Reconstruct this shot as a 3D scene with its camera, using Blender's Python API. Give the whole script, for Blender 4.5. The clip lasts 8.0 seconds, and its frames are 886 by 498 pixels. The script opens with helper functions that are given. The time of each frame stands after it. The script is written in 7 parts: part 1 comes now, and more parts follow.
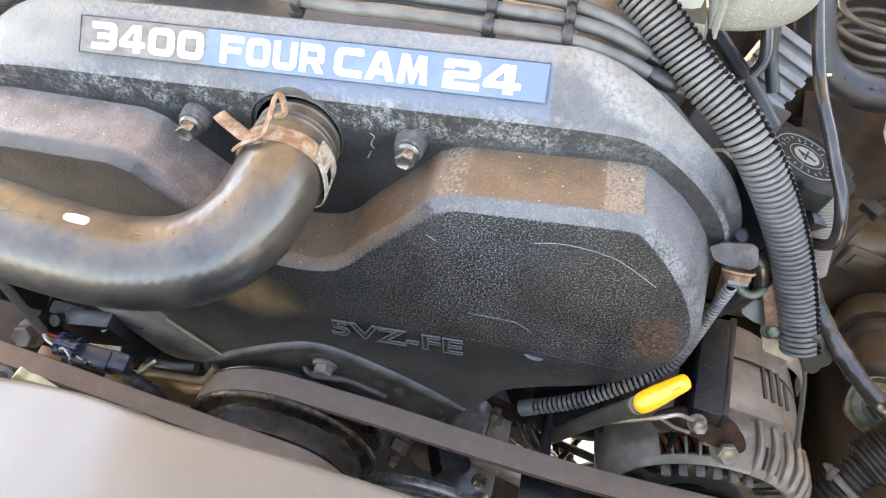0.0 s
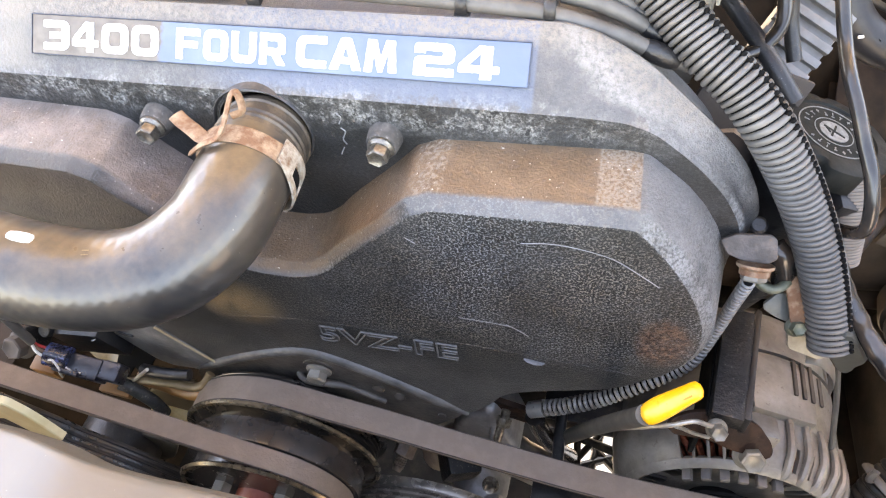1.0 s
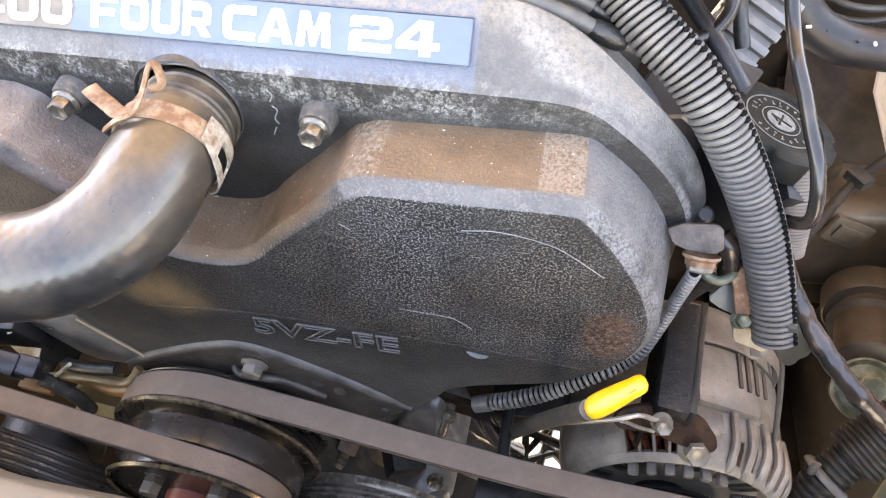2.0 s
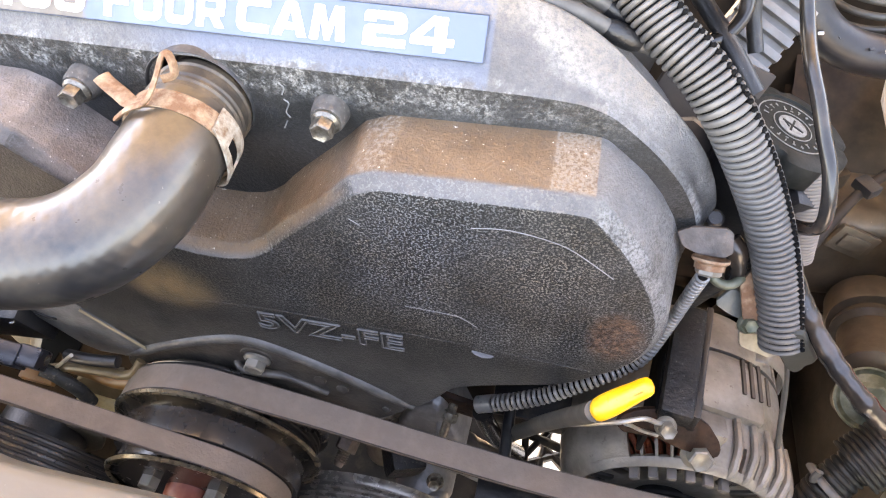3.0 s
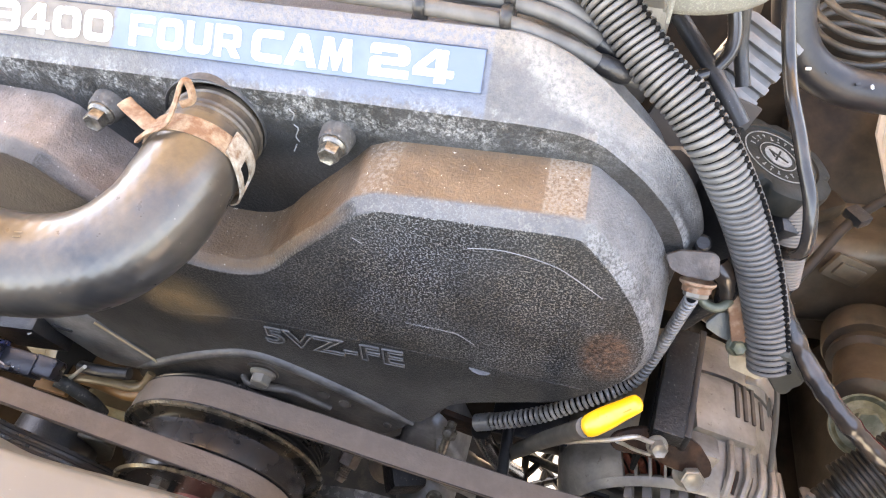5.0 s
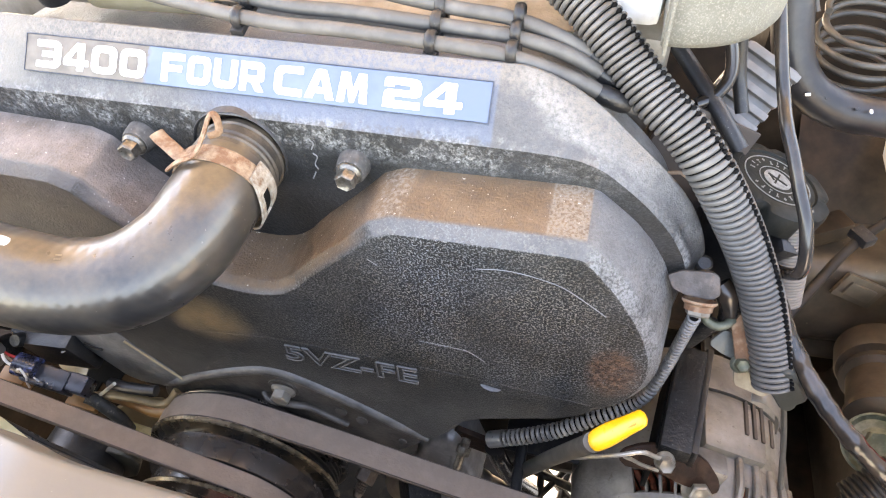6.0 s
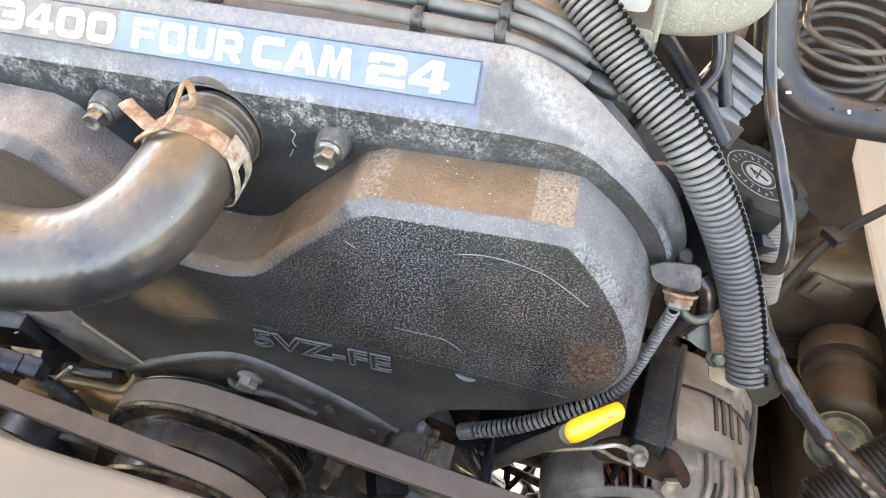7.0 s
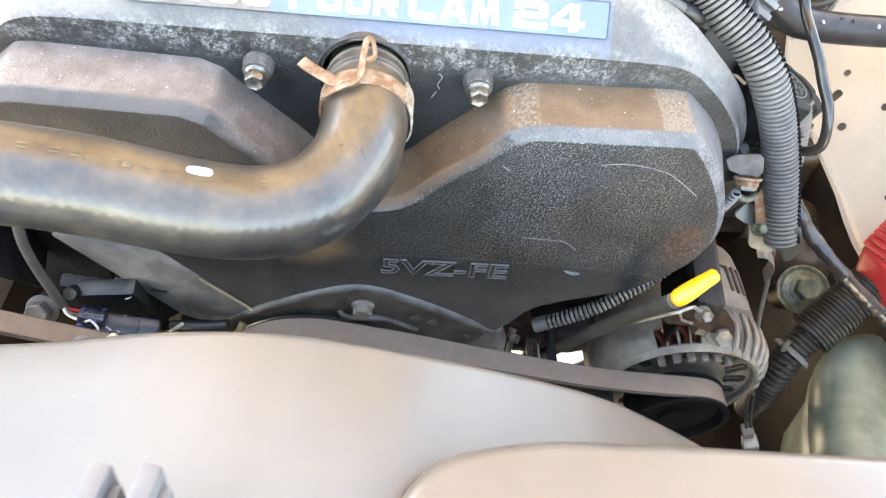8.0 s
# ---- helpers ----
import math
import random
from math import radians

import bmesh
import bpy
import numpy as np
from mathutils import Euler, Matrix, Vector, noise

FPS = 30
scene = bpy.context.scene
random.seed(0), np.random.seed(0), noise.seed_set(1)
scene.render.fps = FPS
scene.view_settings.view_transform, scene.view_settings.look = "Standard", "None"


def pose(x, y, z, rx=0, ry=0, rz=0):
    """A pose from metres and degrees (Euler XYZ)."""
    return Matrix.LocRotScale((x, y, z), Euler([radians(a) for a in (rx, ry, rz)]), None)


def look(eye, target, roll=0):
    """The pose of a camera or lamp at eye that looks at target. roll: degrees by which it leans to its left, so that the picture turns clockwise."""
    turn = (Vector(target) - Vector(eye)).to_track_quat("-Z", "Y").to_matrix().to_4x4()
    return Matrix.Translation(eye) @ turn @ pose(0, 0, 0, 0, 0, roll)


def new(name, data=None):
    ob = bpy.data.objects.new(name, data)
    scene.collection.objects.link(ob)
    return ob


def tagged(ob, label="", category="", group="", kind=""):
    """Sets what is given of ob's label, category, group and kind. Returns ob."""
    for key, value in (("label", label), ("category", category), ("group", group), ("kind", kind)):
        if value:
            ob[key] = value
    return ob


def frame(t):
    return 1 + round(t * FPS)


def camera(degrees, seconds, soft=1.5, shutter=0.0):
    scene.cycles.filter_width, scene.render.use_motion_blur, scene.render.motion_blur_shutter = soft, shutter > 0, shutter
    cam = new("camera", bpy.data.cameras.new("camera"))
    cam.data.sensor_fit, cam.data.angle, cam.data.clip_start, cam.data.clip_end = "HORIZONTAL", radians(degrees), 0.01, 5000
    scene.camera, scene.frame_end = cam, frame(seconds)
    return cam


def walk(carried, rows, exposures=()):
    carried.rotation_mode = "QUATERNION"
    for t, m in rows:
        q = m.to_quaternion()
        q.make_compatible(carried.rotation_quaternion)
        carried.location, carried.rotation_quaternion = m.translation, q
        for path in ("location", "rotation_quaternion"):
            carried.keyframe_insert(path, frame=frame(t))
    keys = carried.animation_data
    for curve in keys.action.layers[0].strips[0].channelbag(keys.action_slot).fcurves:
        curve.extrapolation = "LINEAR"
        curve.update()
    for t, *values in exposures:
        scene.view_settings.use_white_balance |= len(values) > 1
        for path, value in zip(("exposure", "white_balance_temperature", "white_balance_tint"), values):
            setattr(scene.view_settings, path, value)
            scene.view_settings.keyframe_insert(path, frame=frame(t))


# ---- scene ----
# Camera: held by hand over the front of an open engine bay. z up, y to the rear of the car, face of the timing cover at y = 0.
cam = camera(66.2, 8.0, soft=1.1, shutter=0.2)
PATH = [
    (0, (0.0128, -0.2129, 1.1945), (-0.0598, 0.1104, 0.82), -1.17),
    (0.5, (0.0237, -0.1814, 1.1848), (-0.0722, 0.1223, 0.7993), -6.74),
    (1, (0.0322, -0.1806, 1.1798), (-0.0658, 0.1237, 0.7953), -7.01),
    (1.5, (0.0394, -0.1713, 1.1715), (-0.0365, 0.1339, 0.7828), -4.27),
    (3, (0.034, -0.1736, 1.1639), (-0.0325, 0.135, 0.7762), -0.87),
    (3.5, (0.0353, -0.1743, 1.1651), (-0.0363, 0.1332, 0.7773), -1.59),
    (4, (0.0357, -0.1759, 1.1654), (-0.0338, 0.1341, 0.7792), -0.59),
    (4.5, (0.0373, -0.1792, 1.167), (-0.0342, 0.1352, 0.7848), -0.44),
    (6, (0.0483, -0.1935, 1.1847), (-0.0453, 0.1362, 0.8206), -2.91),
    (6.5, (0.0473, -0.1954, 1.1831), (-0.0538, 0.1257, 0.8134), -3.47),
    (7, (0.0407, -0.1934, 1.1749), (-0.027, 0.1404, 0.8088), 1.98),
    (7.5, (-0.0023, -0.2143, 1.1927), (-0.0376, 0.1055, 0.81), 3.96),
    (8, (-0.101, -0.2509, 1.2031), (-0.0591, 0.0571, 0.8114), 9.19),
]
EXPOSURE = 3.75
walk(cam, [(t, look(eye, target, roll)) for t, eye, target, roll in PATH], [(0, EXPOSURE + 0.12, 9000, 15), (0.5, EXPOSURE + 0.20, 9400, 19), (1.5, EXPOSURE + 0.30, 9600, 21), (3.5, EXPOSURE + 0.46, 9700, 23), (4.5, EXPOSURE + 0.46, 9700, 22), (6.5, EXPOSURE + 0.28, 9700, 18), (8, EXPOSURE + 0.52, 9050, 12)])

# ---- world and light ----
SUN_ELEVATION, SUN_AZIMUTH = 50.0, -22.0
world = bpy.data.worlds.new("sky")
scene.world = world
world.use_nodes = True
_nt = world.node_tree
_sky = _nt.nodes.new("ShaderNodeTexSky")
_sky.sky_type = "NISHITA"
_sky.sun_disc = False
_sky.sun_elevation = radians(SUN_ELEVATION)
_sky.sun_rotation = radians(SUN_AZIMUTH)
_bg = _nt.nodes["Background"]
_bg.inputs["Strength"].default_value = 0.15
_nt.links.new(_sky.outputs[0], _bg.inputs["Color"])
_sun_dir = Vector((math.cos(radians(SUN_ELEVATION)) * math.sin(radians(SUN_AZIMUTH)),
                   math.cos(radians(SUN_ELEVATION)) * math.cos(radians(SUN_AZIMUTH)), math.sin(radians(SUN_ELEVATION))))
_sl = bpy.data.lights.new("sun", "SUN")
_sl.energy, _sl.angle, _sl.color = 3.5, radians(0.53), (1.0, 0.94, 0.84)
sun = new("sun", _sl)
sun.matrix_world = look(tuple(_sun_dir * 20), (0, 0, 0.9))

# ---- materials ----
MATS = {}


def material(name, base, rough=0.5, metal=0.0, second=None, scale=60.0, mix=0.5, fine=600.0, speck=0.0, speck_col=(0.6, 0.58, 0.52),
             bump=0.15, bump_scale=400.0, dust=0.0, dust_col=(0.36, 0.29, 0.22), coat=0.0, spec=0.5):
    """Procedural surface: two colours mixed by a coarse noise, fine specks, dust on upward faces, fine relief."""
    if name in MATS:
        return MATS[name]
    m = bpy.data.materials.new(name)
    m.use_nodes = True
    nt = m.node_tree
    N, L = nt.nodes, nt.links
    b = N["Principled BSDF"]
    geo = N.new("ShaderNodeNewGeometry")
    pos = geo.outputs["Position"]

    def noise_node(sc, detail=4.0, r=0.6):
        n = N.new("ShaderNodeTexNoise")
        n.inputs["Scale"].default_value, n.inputs["Detail"].default_value, n.inputs["Roughness"].default_value = sc, detail, r
        L.new(pos, n.inputs["Vector"])
        return n

    def ramp(src, lo, hi):
        r = N.new("ShaderNodeMapRange")
        r.inputs["From Min"].default_value, r.inputs["From Max"].default_value = lo, hi
        L.new(src, r.inputs["Value"])
        return r.outputs[0]

    def blend(fac, a, c):
        x = N.new("ShaderNodeMix")
        x.data_type = "RGBA"
        if isinstance(fac, float):
            x.inputs[0].default_value = fac
        else:
            L.new(fac, x.inputs[0])
        for sock, v in ((x.inputs[6], a), (x.inputs[7], c)):
            if isinstance(v, tuple):
                sock.default_value = (*v, 1)
            else:
                L.new(v, sock)
        return x.outputs[2]

    if second is None:
        second = tuple(min(1, c * 1.5 + 0.01) for c in base)
    coarse = noise_node(scale)
    w = 0.5 - mix * 0.5
    col = blend(ramp(coarse.outputs["Fac"], 0.32 + w * 0.4, 0.72), base, second)
    if speck > 0:
        f = noise_node(fine, 3.0, 0.7)
        fa = ramp(f.outputs["Fac"], 0.72 - 0.25 * speck, 0.80)
        col = blend(fa, col, speck_col)
    if dust > 0:
        sep = N.new("ShaderNodeSeparateXYZ")
        L.new(geo.outputs["Normal"], sep.inputs[0])
        up = ramp(sep.outputs["Z"], 0.1, 1.0)
        dn = noise_node(45.0, 6.0, 0.7)
        mul = N.new("ShaderNodeMath")
        mul.operation = "MULTIPLY"
        L.new(up, mul.inputs[0])
        L.new(ramp(dn.outputs["Fac"], 0.62 - 0.5 * dust, 0.72), mul.inputs[1])
        mul2 = N.new("ShaderNodeMath")
        mul2.operation = "MULTIPLY"
        mul2.inputs[1].default_value = min(1.0, dust * 1.2)
        L.new(mul.outputs[0], mul2.inputs[0])
        col = blend(mul2.outputs[0], col, dust_col)
    L.new(col, b.inputs["Base Color"])
    rn = noise_node(scale * 2.3)
    rr = N.new("ShaderNodeMapRange")
    rr.inputs["To Min"].default_value, rr.inputs["To Max"].default_value = max(0.02, rough - 0.1), min(1.0, rough + 0.14)
    L.new(rn.outputs["Fac"], rr.inputs["Value"])
    L.new(rr.outputs[0], b.inputs["Roughness"])
    b.inputs["Metallic"].default_value = metal
    b.inputs["Coat Weight"].default_value = coat
    b.inputs["Coat Roughness"].default_value = 0.28
    b.inputs["Specular IOR Level"].default_value = spec
    if bump > 0:
        bn = noise_node(bump_scale, 3.0, 0.6)
        bp = N.new("ShaderNodeBump")
        bp.inputs["Strength"].default_value, bp.inputs["Distance"].default_value = bump, 0.0006
        L.new(bn.outputs["Fac"], bp.inputs["Height"])
        L.new(bp.outputs[0], b.inputs["Normal"])
    MATS[name] = m
    return m


def cover_material():
    """Moulded black plastic: grainy, paler grey on turned faces, with brown baked dirt on its ledges and a brown stain
    on the lobe.
    """
    m = bpy.data.materials.new("cover_plastic")
    m.use_nodes = True
    N, L = m.node_tree.nodes, m.node_tree.links
    b = N["Principled BSDF"]
    geo = N.new("ShaderNodeNewGeometry")
    sep = N.new("ShaderNodeSeparateXYZ")
    L.new(geo.outputs["Position"], sep.inputs[0])
    nor = N.new("ShaderNodeSeparateXYZ")
    L.new(geo.outputs["True Normal"], nor.inputs[0])

    def noise_node(sc, detail=4.0, r=0.6):
        n = N.new("ShaderNodeTexNoise")
        n.inputs["Scale"].default_value, n.inputs["Detail"].default_value, n.inputs["Roughness"].default_value = sc, detail, r
        L.new(geo.outputs["Position"], n.inputs["Vector"])
        return n.outputs["Fac"]

    def ramp(src, lo, hi, a=0.0, z=1.0):
        r = N.new("ShaderNodeMapRange")
        for k, v in zip(("From Min", "From Max", "To Min", "To Max"), (lo, hi, a, z)):
            r.inputs[k].default_value = v
        L.new(src, r.inputs["Value"])
        return r.outputs[0]

    def math_node(op, x, y):
        n = N.new("ShaderNodeMath")
        n.operation = op
        for k, v in enumerate((x, y)):
            if isinstance(v, float):
                n.inputs[k].default_value = v
            else:
                L.new(v, n.inputs[k])
        return n.outputs[0]

    def times(*v):
        out = v[0]
        for w in v[1:]:
            out = math_node("MULTIPLY", out, w)
        return out

    def blend(fac, a, c):
        x = N.new("ShaderNodeMix")
        x.data_type = "RGBA"
        L.new(fac, x.inputs[0])
        for sock, v in ((x.inputs[6], a), (x.inputs[7], c)):
            if isinstance(v, tuple):
                sock.default_value = (*v, 1)
            else:
                L.new(v, sock)
        return x.outputs[2]

    X, Y, Z = (sep.outputs[k] for k in range(3))
    col = blend(ramp(noise_node(35.0), 0.35, 0.7), (0.0075, 0.008, 0.0078), (0.020, 0.0205, 0.020))
    wall = ramp(Y, 0.031, 0.035)
    col = blend(times(wall, ramp(noise_node(60.0, 7.0, 0.7), 0.42, 0.66, 0.0, 0.7), ramp(Z, 0.945, 0.985, 0.15, 1.0)), col, (0.034, 0.036, 0.040))
    grain = math_node("MAXIMUM", ramp(noise_node(1000.0, 2.0, 0.6), 0.51, 0.62), ramp(noise_node(520.0, 4.0, 0.7), 0.57, 0.64))
    col = blend(times(grain, ramp(noise_node(24.0, 3.0), 0.34, 0.60, 0.35, 0.95), ramp(Z, 0.852, 0.886, 0.22, 1.0), ramp(X, -0.15, -0.01, 0.35, 1.0), ramp(Y, 0.030, 0.034, 1.0, 0.16)), col, blend(ramp(noise_node(14.0, 2.0), 0.4, 0.6), (0.198, 0.183, 0.157), (0.192, 0.200, 0.205)))
    # grey end of the right lobe, paler as its faces turn from the front
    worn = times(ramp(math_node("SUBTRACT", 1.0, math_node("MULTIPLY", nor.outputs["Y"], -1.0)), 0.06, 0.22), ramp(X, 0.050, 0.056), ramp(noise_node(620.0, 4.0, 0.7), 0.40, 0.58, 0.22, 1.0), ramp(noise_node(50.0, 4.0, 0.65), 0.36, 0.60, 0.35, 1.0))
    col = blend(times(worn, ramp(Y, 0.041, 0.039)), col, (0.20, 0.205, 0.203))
    # paler grey plastic on the slopes, by how far a face tilts up
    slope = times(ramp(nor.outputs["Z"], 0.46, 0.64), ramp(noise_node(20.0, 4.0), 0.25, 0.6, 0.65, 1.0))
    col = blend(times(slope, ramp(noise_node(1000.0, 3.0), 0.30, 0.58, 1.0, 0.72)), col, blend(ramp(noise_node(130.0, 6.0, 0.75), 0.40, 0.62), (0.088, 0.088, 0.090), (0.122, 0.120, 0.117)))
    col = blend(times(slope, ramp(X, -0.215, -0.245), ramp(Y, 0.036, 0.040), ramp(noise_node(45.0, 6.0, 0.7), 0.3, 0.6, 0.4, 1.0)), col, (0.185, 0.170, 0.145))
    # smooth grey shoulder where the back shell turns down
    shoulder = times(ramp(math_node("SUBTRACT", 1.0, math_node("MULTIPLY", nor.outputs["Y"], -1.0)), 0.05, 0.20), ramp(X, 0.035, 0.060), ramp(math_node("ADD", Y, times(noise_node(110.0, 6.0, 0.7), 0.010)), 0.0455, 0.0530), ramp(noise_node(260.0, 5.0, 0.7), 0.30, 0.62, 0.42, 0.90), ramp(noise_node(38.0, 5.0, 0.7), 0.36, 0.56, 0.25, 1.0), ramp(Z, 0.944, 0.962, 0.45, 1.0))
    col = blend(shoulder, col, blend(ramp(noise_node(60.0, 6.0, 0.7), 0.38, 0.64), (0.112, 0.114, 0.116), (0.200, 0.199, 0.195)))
    # faded blue film left under and beside the name plate
    film = times(slope, ramp(X, 0.0072, 0.0060), ramp(X, -0.15, -0.11), ramp(math_node("ADD", Z, times(noise_node(150.0, 7.0, 0.75), 0.012)), 1.0060, 1.0085), 0.8)
    col = blend(film, col, (0.088, 0.114, 0.162))
    # beige dirt along the upper ridge
    ridge = math_node("ADD", math_node("ADD", Z, times(math_node("MAXIMUM", math_node("SUBTRACT", X, 0.02), 0.0), 0.55)), times(noise_node(110.0, 8.0, 0.75), 0.014))
    ridge = times(slope, ramp(ridge, 1.0235, 1.0290), ramp(noise_node(420.0, 6.0, 0.75), 0.38, 0.58, 0.15, 0.9))
    col = blend(ridge, col, (0.185, 0.163, 0.138))
    # paler tone low on the face, making up for light missing there
    low_lift = times(ramp(Z, 0.866, 0.835), ramp(Y, 0.012, 0.004), ramp(noise_node(48.0, 7.0, 0.72), 0.34, 0.66, 0.3, 0.95))
    col = blend(low_lift, col, (0.075, 0.072, 0.066))
    # paler brown on the face of the far lobe
    col = blend(times(ramp(X, -0.150, -0.185), ramp(Z, 0.885, 0.915), ramp(Y, 0.012, 0.004), ramp(noise_node(40.0, 6.0, 0.7), 0.30, 0.65, 0.25, 0.85)), col, (0.098, 0.082, 0.066))
    # chalky rub along the bend of the back shell
    bend = math_node("ABSOLUTE", math_node("ADD", math_node("ADD", times(math_node("SUBTRACT", X, 0.0163), 0.599), times(math_node("SUBTRACT", Z, 1.0246), 0.801)), times(math_node("SUBTRACT", noise_node(90.0, 6.0, 0.7), 0.5), 0.012)), 0.0)
    bend = times(ramp(bend, 0.0065, 0.0015), ramp(X, 0.012, 0.024), ramp(X, 0.085, 0.070), ramp(Y, 0.040, 0.043), ramp(noise_node(420.0, 5.0, 0.75), 0.36, 0.60, 0.1, 0.9))
    col = blend(bend, col, (0.215, 0.21, 0.20))
    # chalky dirt along the wall above the ledges
    chalk = times(ramp(Y, 0.030, 0.035), ramp(Z, 0.982, 0.990), ramp(Z, 1.006, 0.998), ramp(noise_node(62.0, 9.0, 0.78), 0.45, 0.58), ramp(noise_node(300.0, 7.0, 0.8), 0.45, 0.57), ramp(noise_node(900.0, 4.0), 0.38, 0.56, 0.35, 1.0), ramp(X, 0.022, 0.045, 1.0, 0.4))
    col = blend(chalk, col, (0.265, 0.27, 0.265))
    # brown baked dirt on the ledges
    ledge = times(ramp(nor.outputs["Z"], 0.40, 0.75), ramp(Y, 0.0055, 0.0075), ramp(Y, 0.042, 0.039), ramp(Z, 1.0, 0.99), ramp(X, 0.0535, 0.0528))
    low = times(ramp(nor.outputs["Z"], 0.35, 0.55), ramp(Z, 0.972, 0.962), ramp(Y, 0.0006, 0.0030), ramp(X, 0.0, -0.01))
    ledge = math_node("MAXIMUM", ledge, low)
    brown = blend(ramp(noise_node(60.0, 6.0, 0.7), 0.35, 0.65), (0.098, 0.060, 0.033), (0.150, 0.098, 0.060))
    brown = blend(ramp(X, -0.12, -0.16), brown, blend(ramp(noise_node(90.0, 6.0, 0.7), 0.35, 0.65), (0.13, 0.104, 0.088), (0.215, 0.182, 0.160)))
    bare = math_node("MAXIMUM", times(ramp(X, 0.0355, 0.0365), ramp(noise_node(700.0, 3.0), 0.40, 0.55)), times(ramp(X, -0.0260, -0.0275), ramp(noise_node(500.0, 3.0), 0.45, 0.6)))
    brown = blend(times(bare, ramp(X, -0.045, -0.038)), brown, (0.20, 0.165, 0.13))
    brown = blend(ramp(noise_node(620.0, 2.0), 0.70, 0.74), brown, (0.6, 0.55, 0.48))
    col = blend(times(ledge, ramp(noise_node(240.0, 5.0), 0.25, 0.5, 0.75, 1.0)), col, brown)
    # brown round stain on the right lobe
    dx, dz = math_node("SUBTRACT", X, 0.0755), math_node("SUBTRACT", Z, 0.9000)
    d = math_node("SQRT", math_node("ADD", times(dx, dx, 2.4), times(dz, dz)), 0.0)
    stain = times(ramp(d, 0.0225, 0.0140), ramp(noise_node(160.0, 5.0), 0.3, 0.6, 0.35, 1.0))
    col = blend(times(stain, ramp(Y, 0.010, 0.004, 0.0, 0.95)), col, blend(ramp(noise_node(300.0, 5.0, 0.75), 0.45, 0.62), (0.040, 0.020, 0.013), (0.20, 0.115, 0.075)))
    # golden-brown sheen below the hose, put into the colour
    ex, ez = math_node("SUBTRACT", X, -0.1475), math_node("SUBTRACT", Z, 0.8835)
    e = math_node("SQRT", math_node("ADD", times(ex, ex, 0.8), times(ez, ez, 1.3)), 0.0)
    gold_sheen = times(ramp(e, 0.027, 0.006), ramp(noise_node(70.0, 5.0), 0.30, 0.62, 0.3, 0.95), ramp(Y, 0.004, 0.001))
    col = blend(gold_sheen, col, (0.25, 0.165, 0.082))
    L.new(col, b.inputs["Base Color"])
    rough = ramp(noise_node(70.0), 0.3, 0.7, 0.34, 0.52)
    L.new(rough, b.inputs["Roughness"])
    bp = N.new("ShaderNodeBump")
    bp.inputs["Strength"].default_value, bp.inputs["Distance"].default_value = 0.7, 0.0011
    L.new(noise_node(620.0, 4.0, 0.65), bp.inputs["Height"])
    L.new(bp.outputs[0], b.inputs["Normal"])
    return m


BLACK_PLASTIC = material("black_plastic", (0.010, 0.010, 0.011), 0.38, second=(0.028, 0.027, 0.026), speck=0.25, speck_col=(0.2, 0.19, 0.17), fine=900, dust=0.12, bump=0.4, bump_scale=700)
COVER = cover_material()
# Tan tops and brown tone hold dust and light bounced onto the hose.
HOSE_RUBBER = material("hose_rubber", (0.016, 0.0155, 0.016), 0.30, second=(0.062, 0.050, 0.038), scale=34, bump=0.35, bump_scale=90, coat=0.45, spec=0.55, speck=0.05, speck_col=(0.30, 0.25, 0.19), fine=300, dust=0.5, dust_col=(0.17, 0.115, 0.062))


def knit(m, scale=80.0, depth=0.00016):
    """Faint crossed cords of the hose's fabric showing through the rubber."""
    N, L = m.node_tree.nodes, m.node_tree.links
    b = N["Principled BSDF"]
    geo = N.new("ShaderNodeNewGeometry")
    waves = []
    for turn in (38.0, -38.0):
        mp = N.new("ShaderNodeMapping")
        mp.inputs["Rotation"].default_value = (radians(20.0), radians(turn), 0.0)
        L.new(geo.outputs["Position"], mp.inputs["Vector"])
        w = N.new("ShaderNodeTexWave")
        w.inputs["Scale"].default_value, w.inputs["Distortion"].default_value, w.inputs["Detail Scale"].default_value = scale, 1.5, 0.6
        L.new(mp.outputs[0], w.inputs["Vector"])
        waves.append(w.outputs["Fac"])
    add = N.new("ShaderNodeMath")
    L.new(waves[0], add.inputs[0])
    L.new(waves[1], add.inputs[1])
    bp = N.new("ShaderNodeBump")
    bp.inputs["Strength"].default_value, bp.inputs["Distance"].default_value = 0.25, depth
    L.new(add.outputs[0], bp.inputs["Height"])
    if b.inputs["Normal"].links:
        L.new(b.inputs["Normal"].links[0].from_socket, bp.inputs["Normal"])
    L.new(bp.outputs[0], b.inputs["Normal"])
    L.new(bp.outputs[0], b.inputs["Coat Normal"])


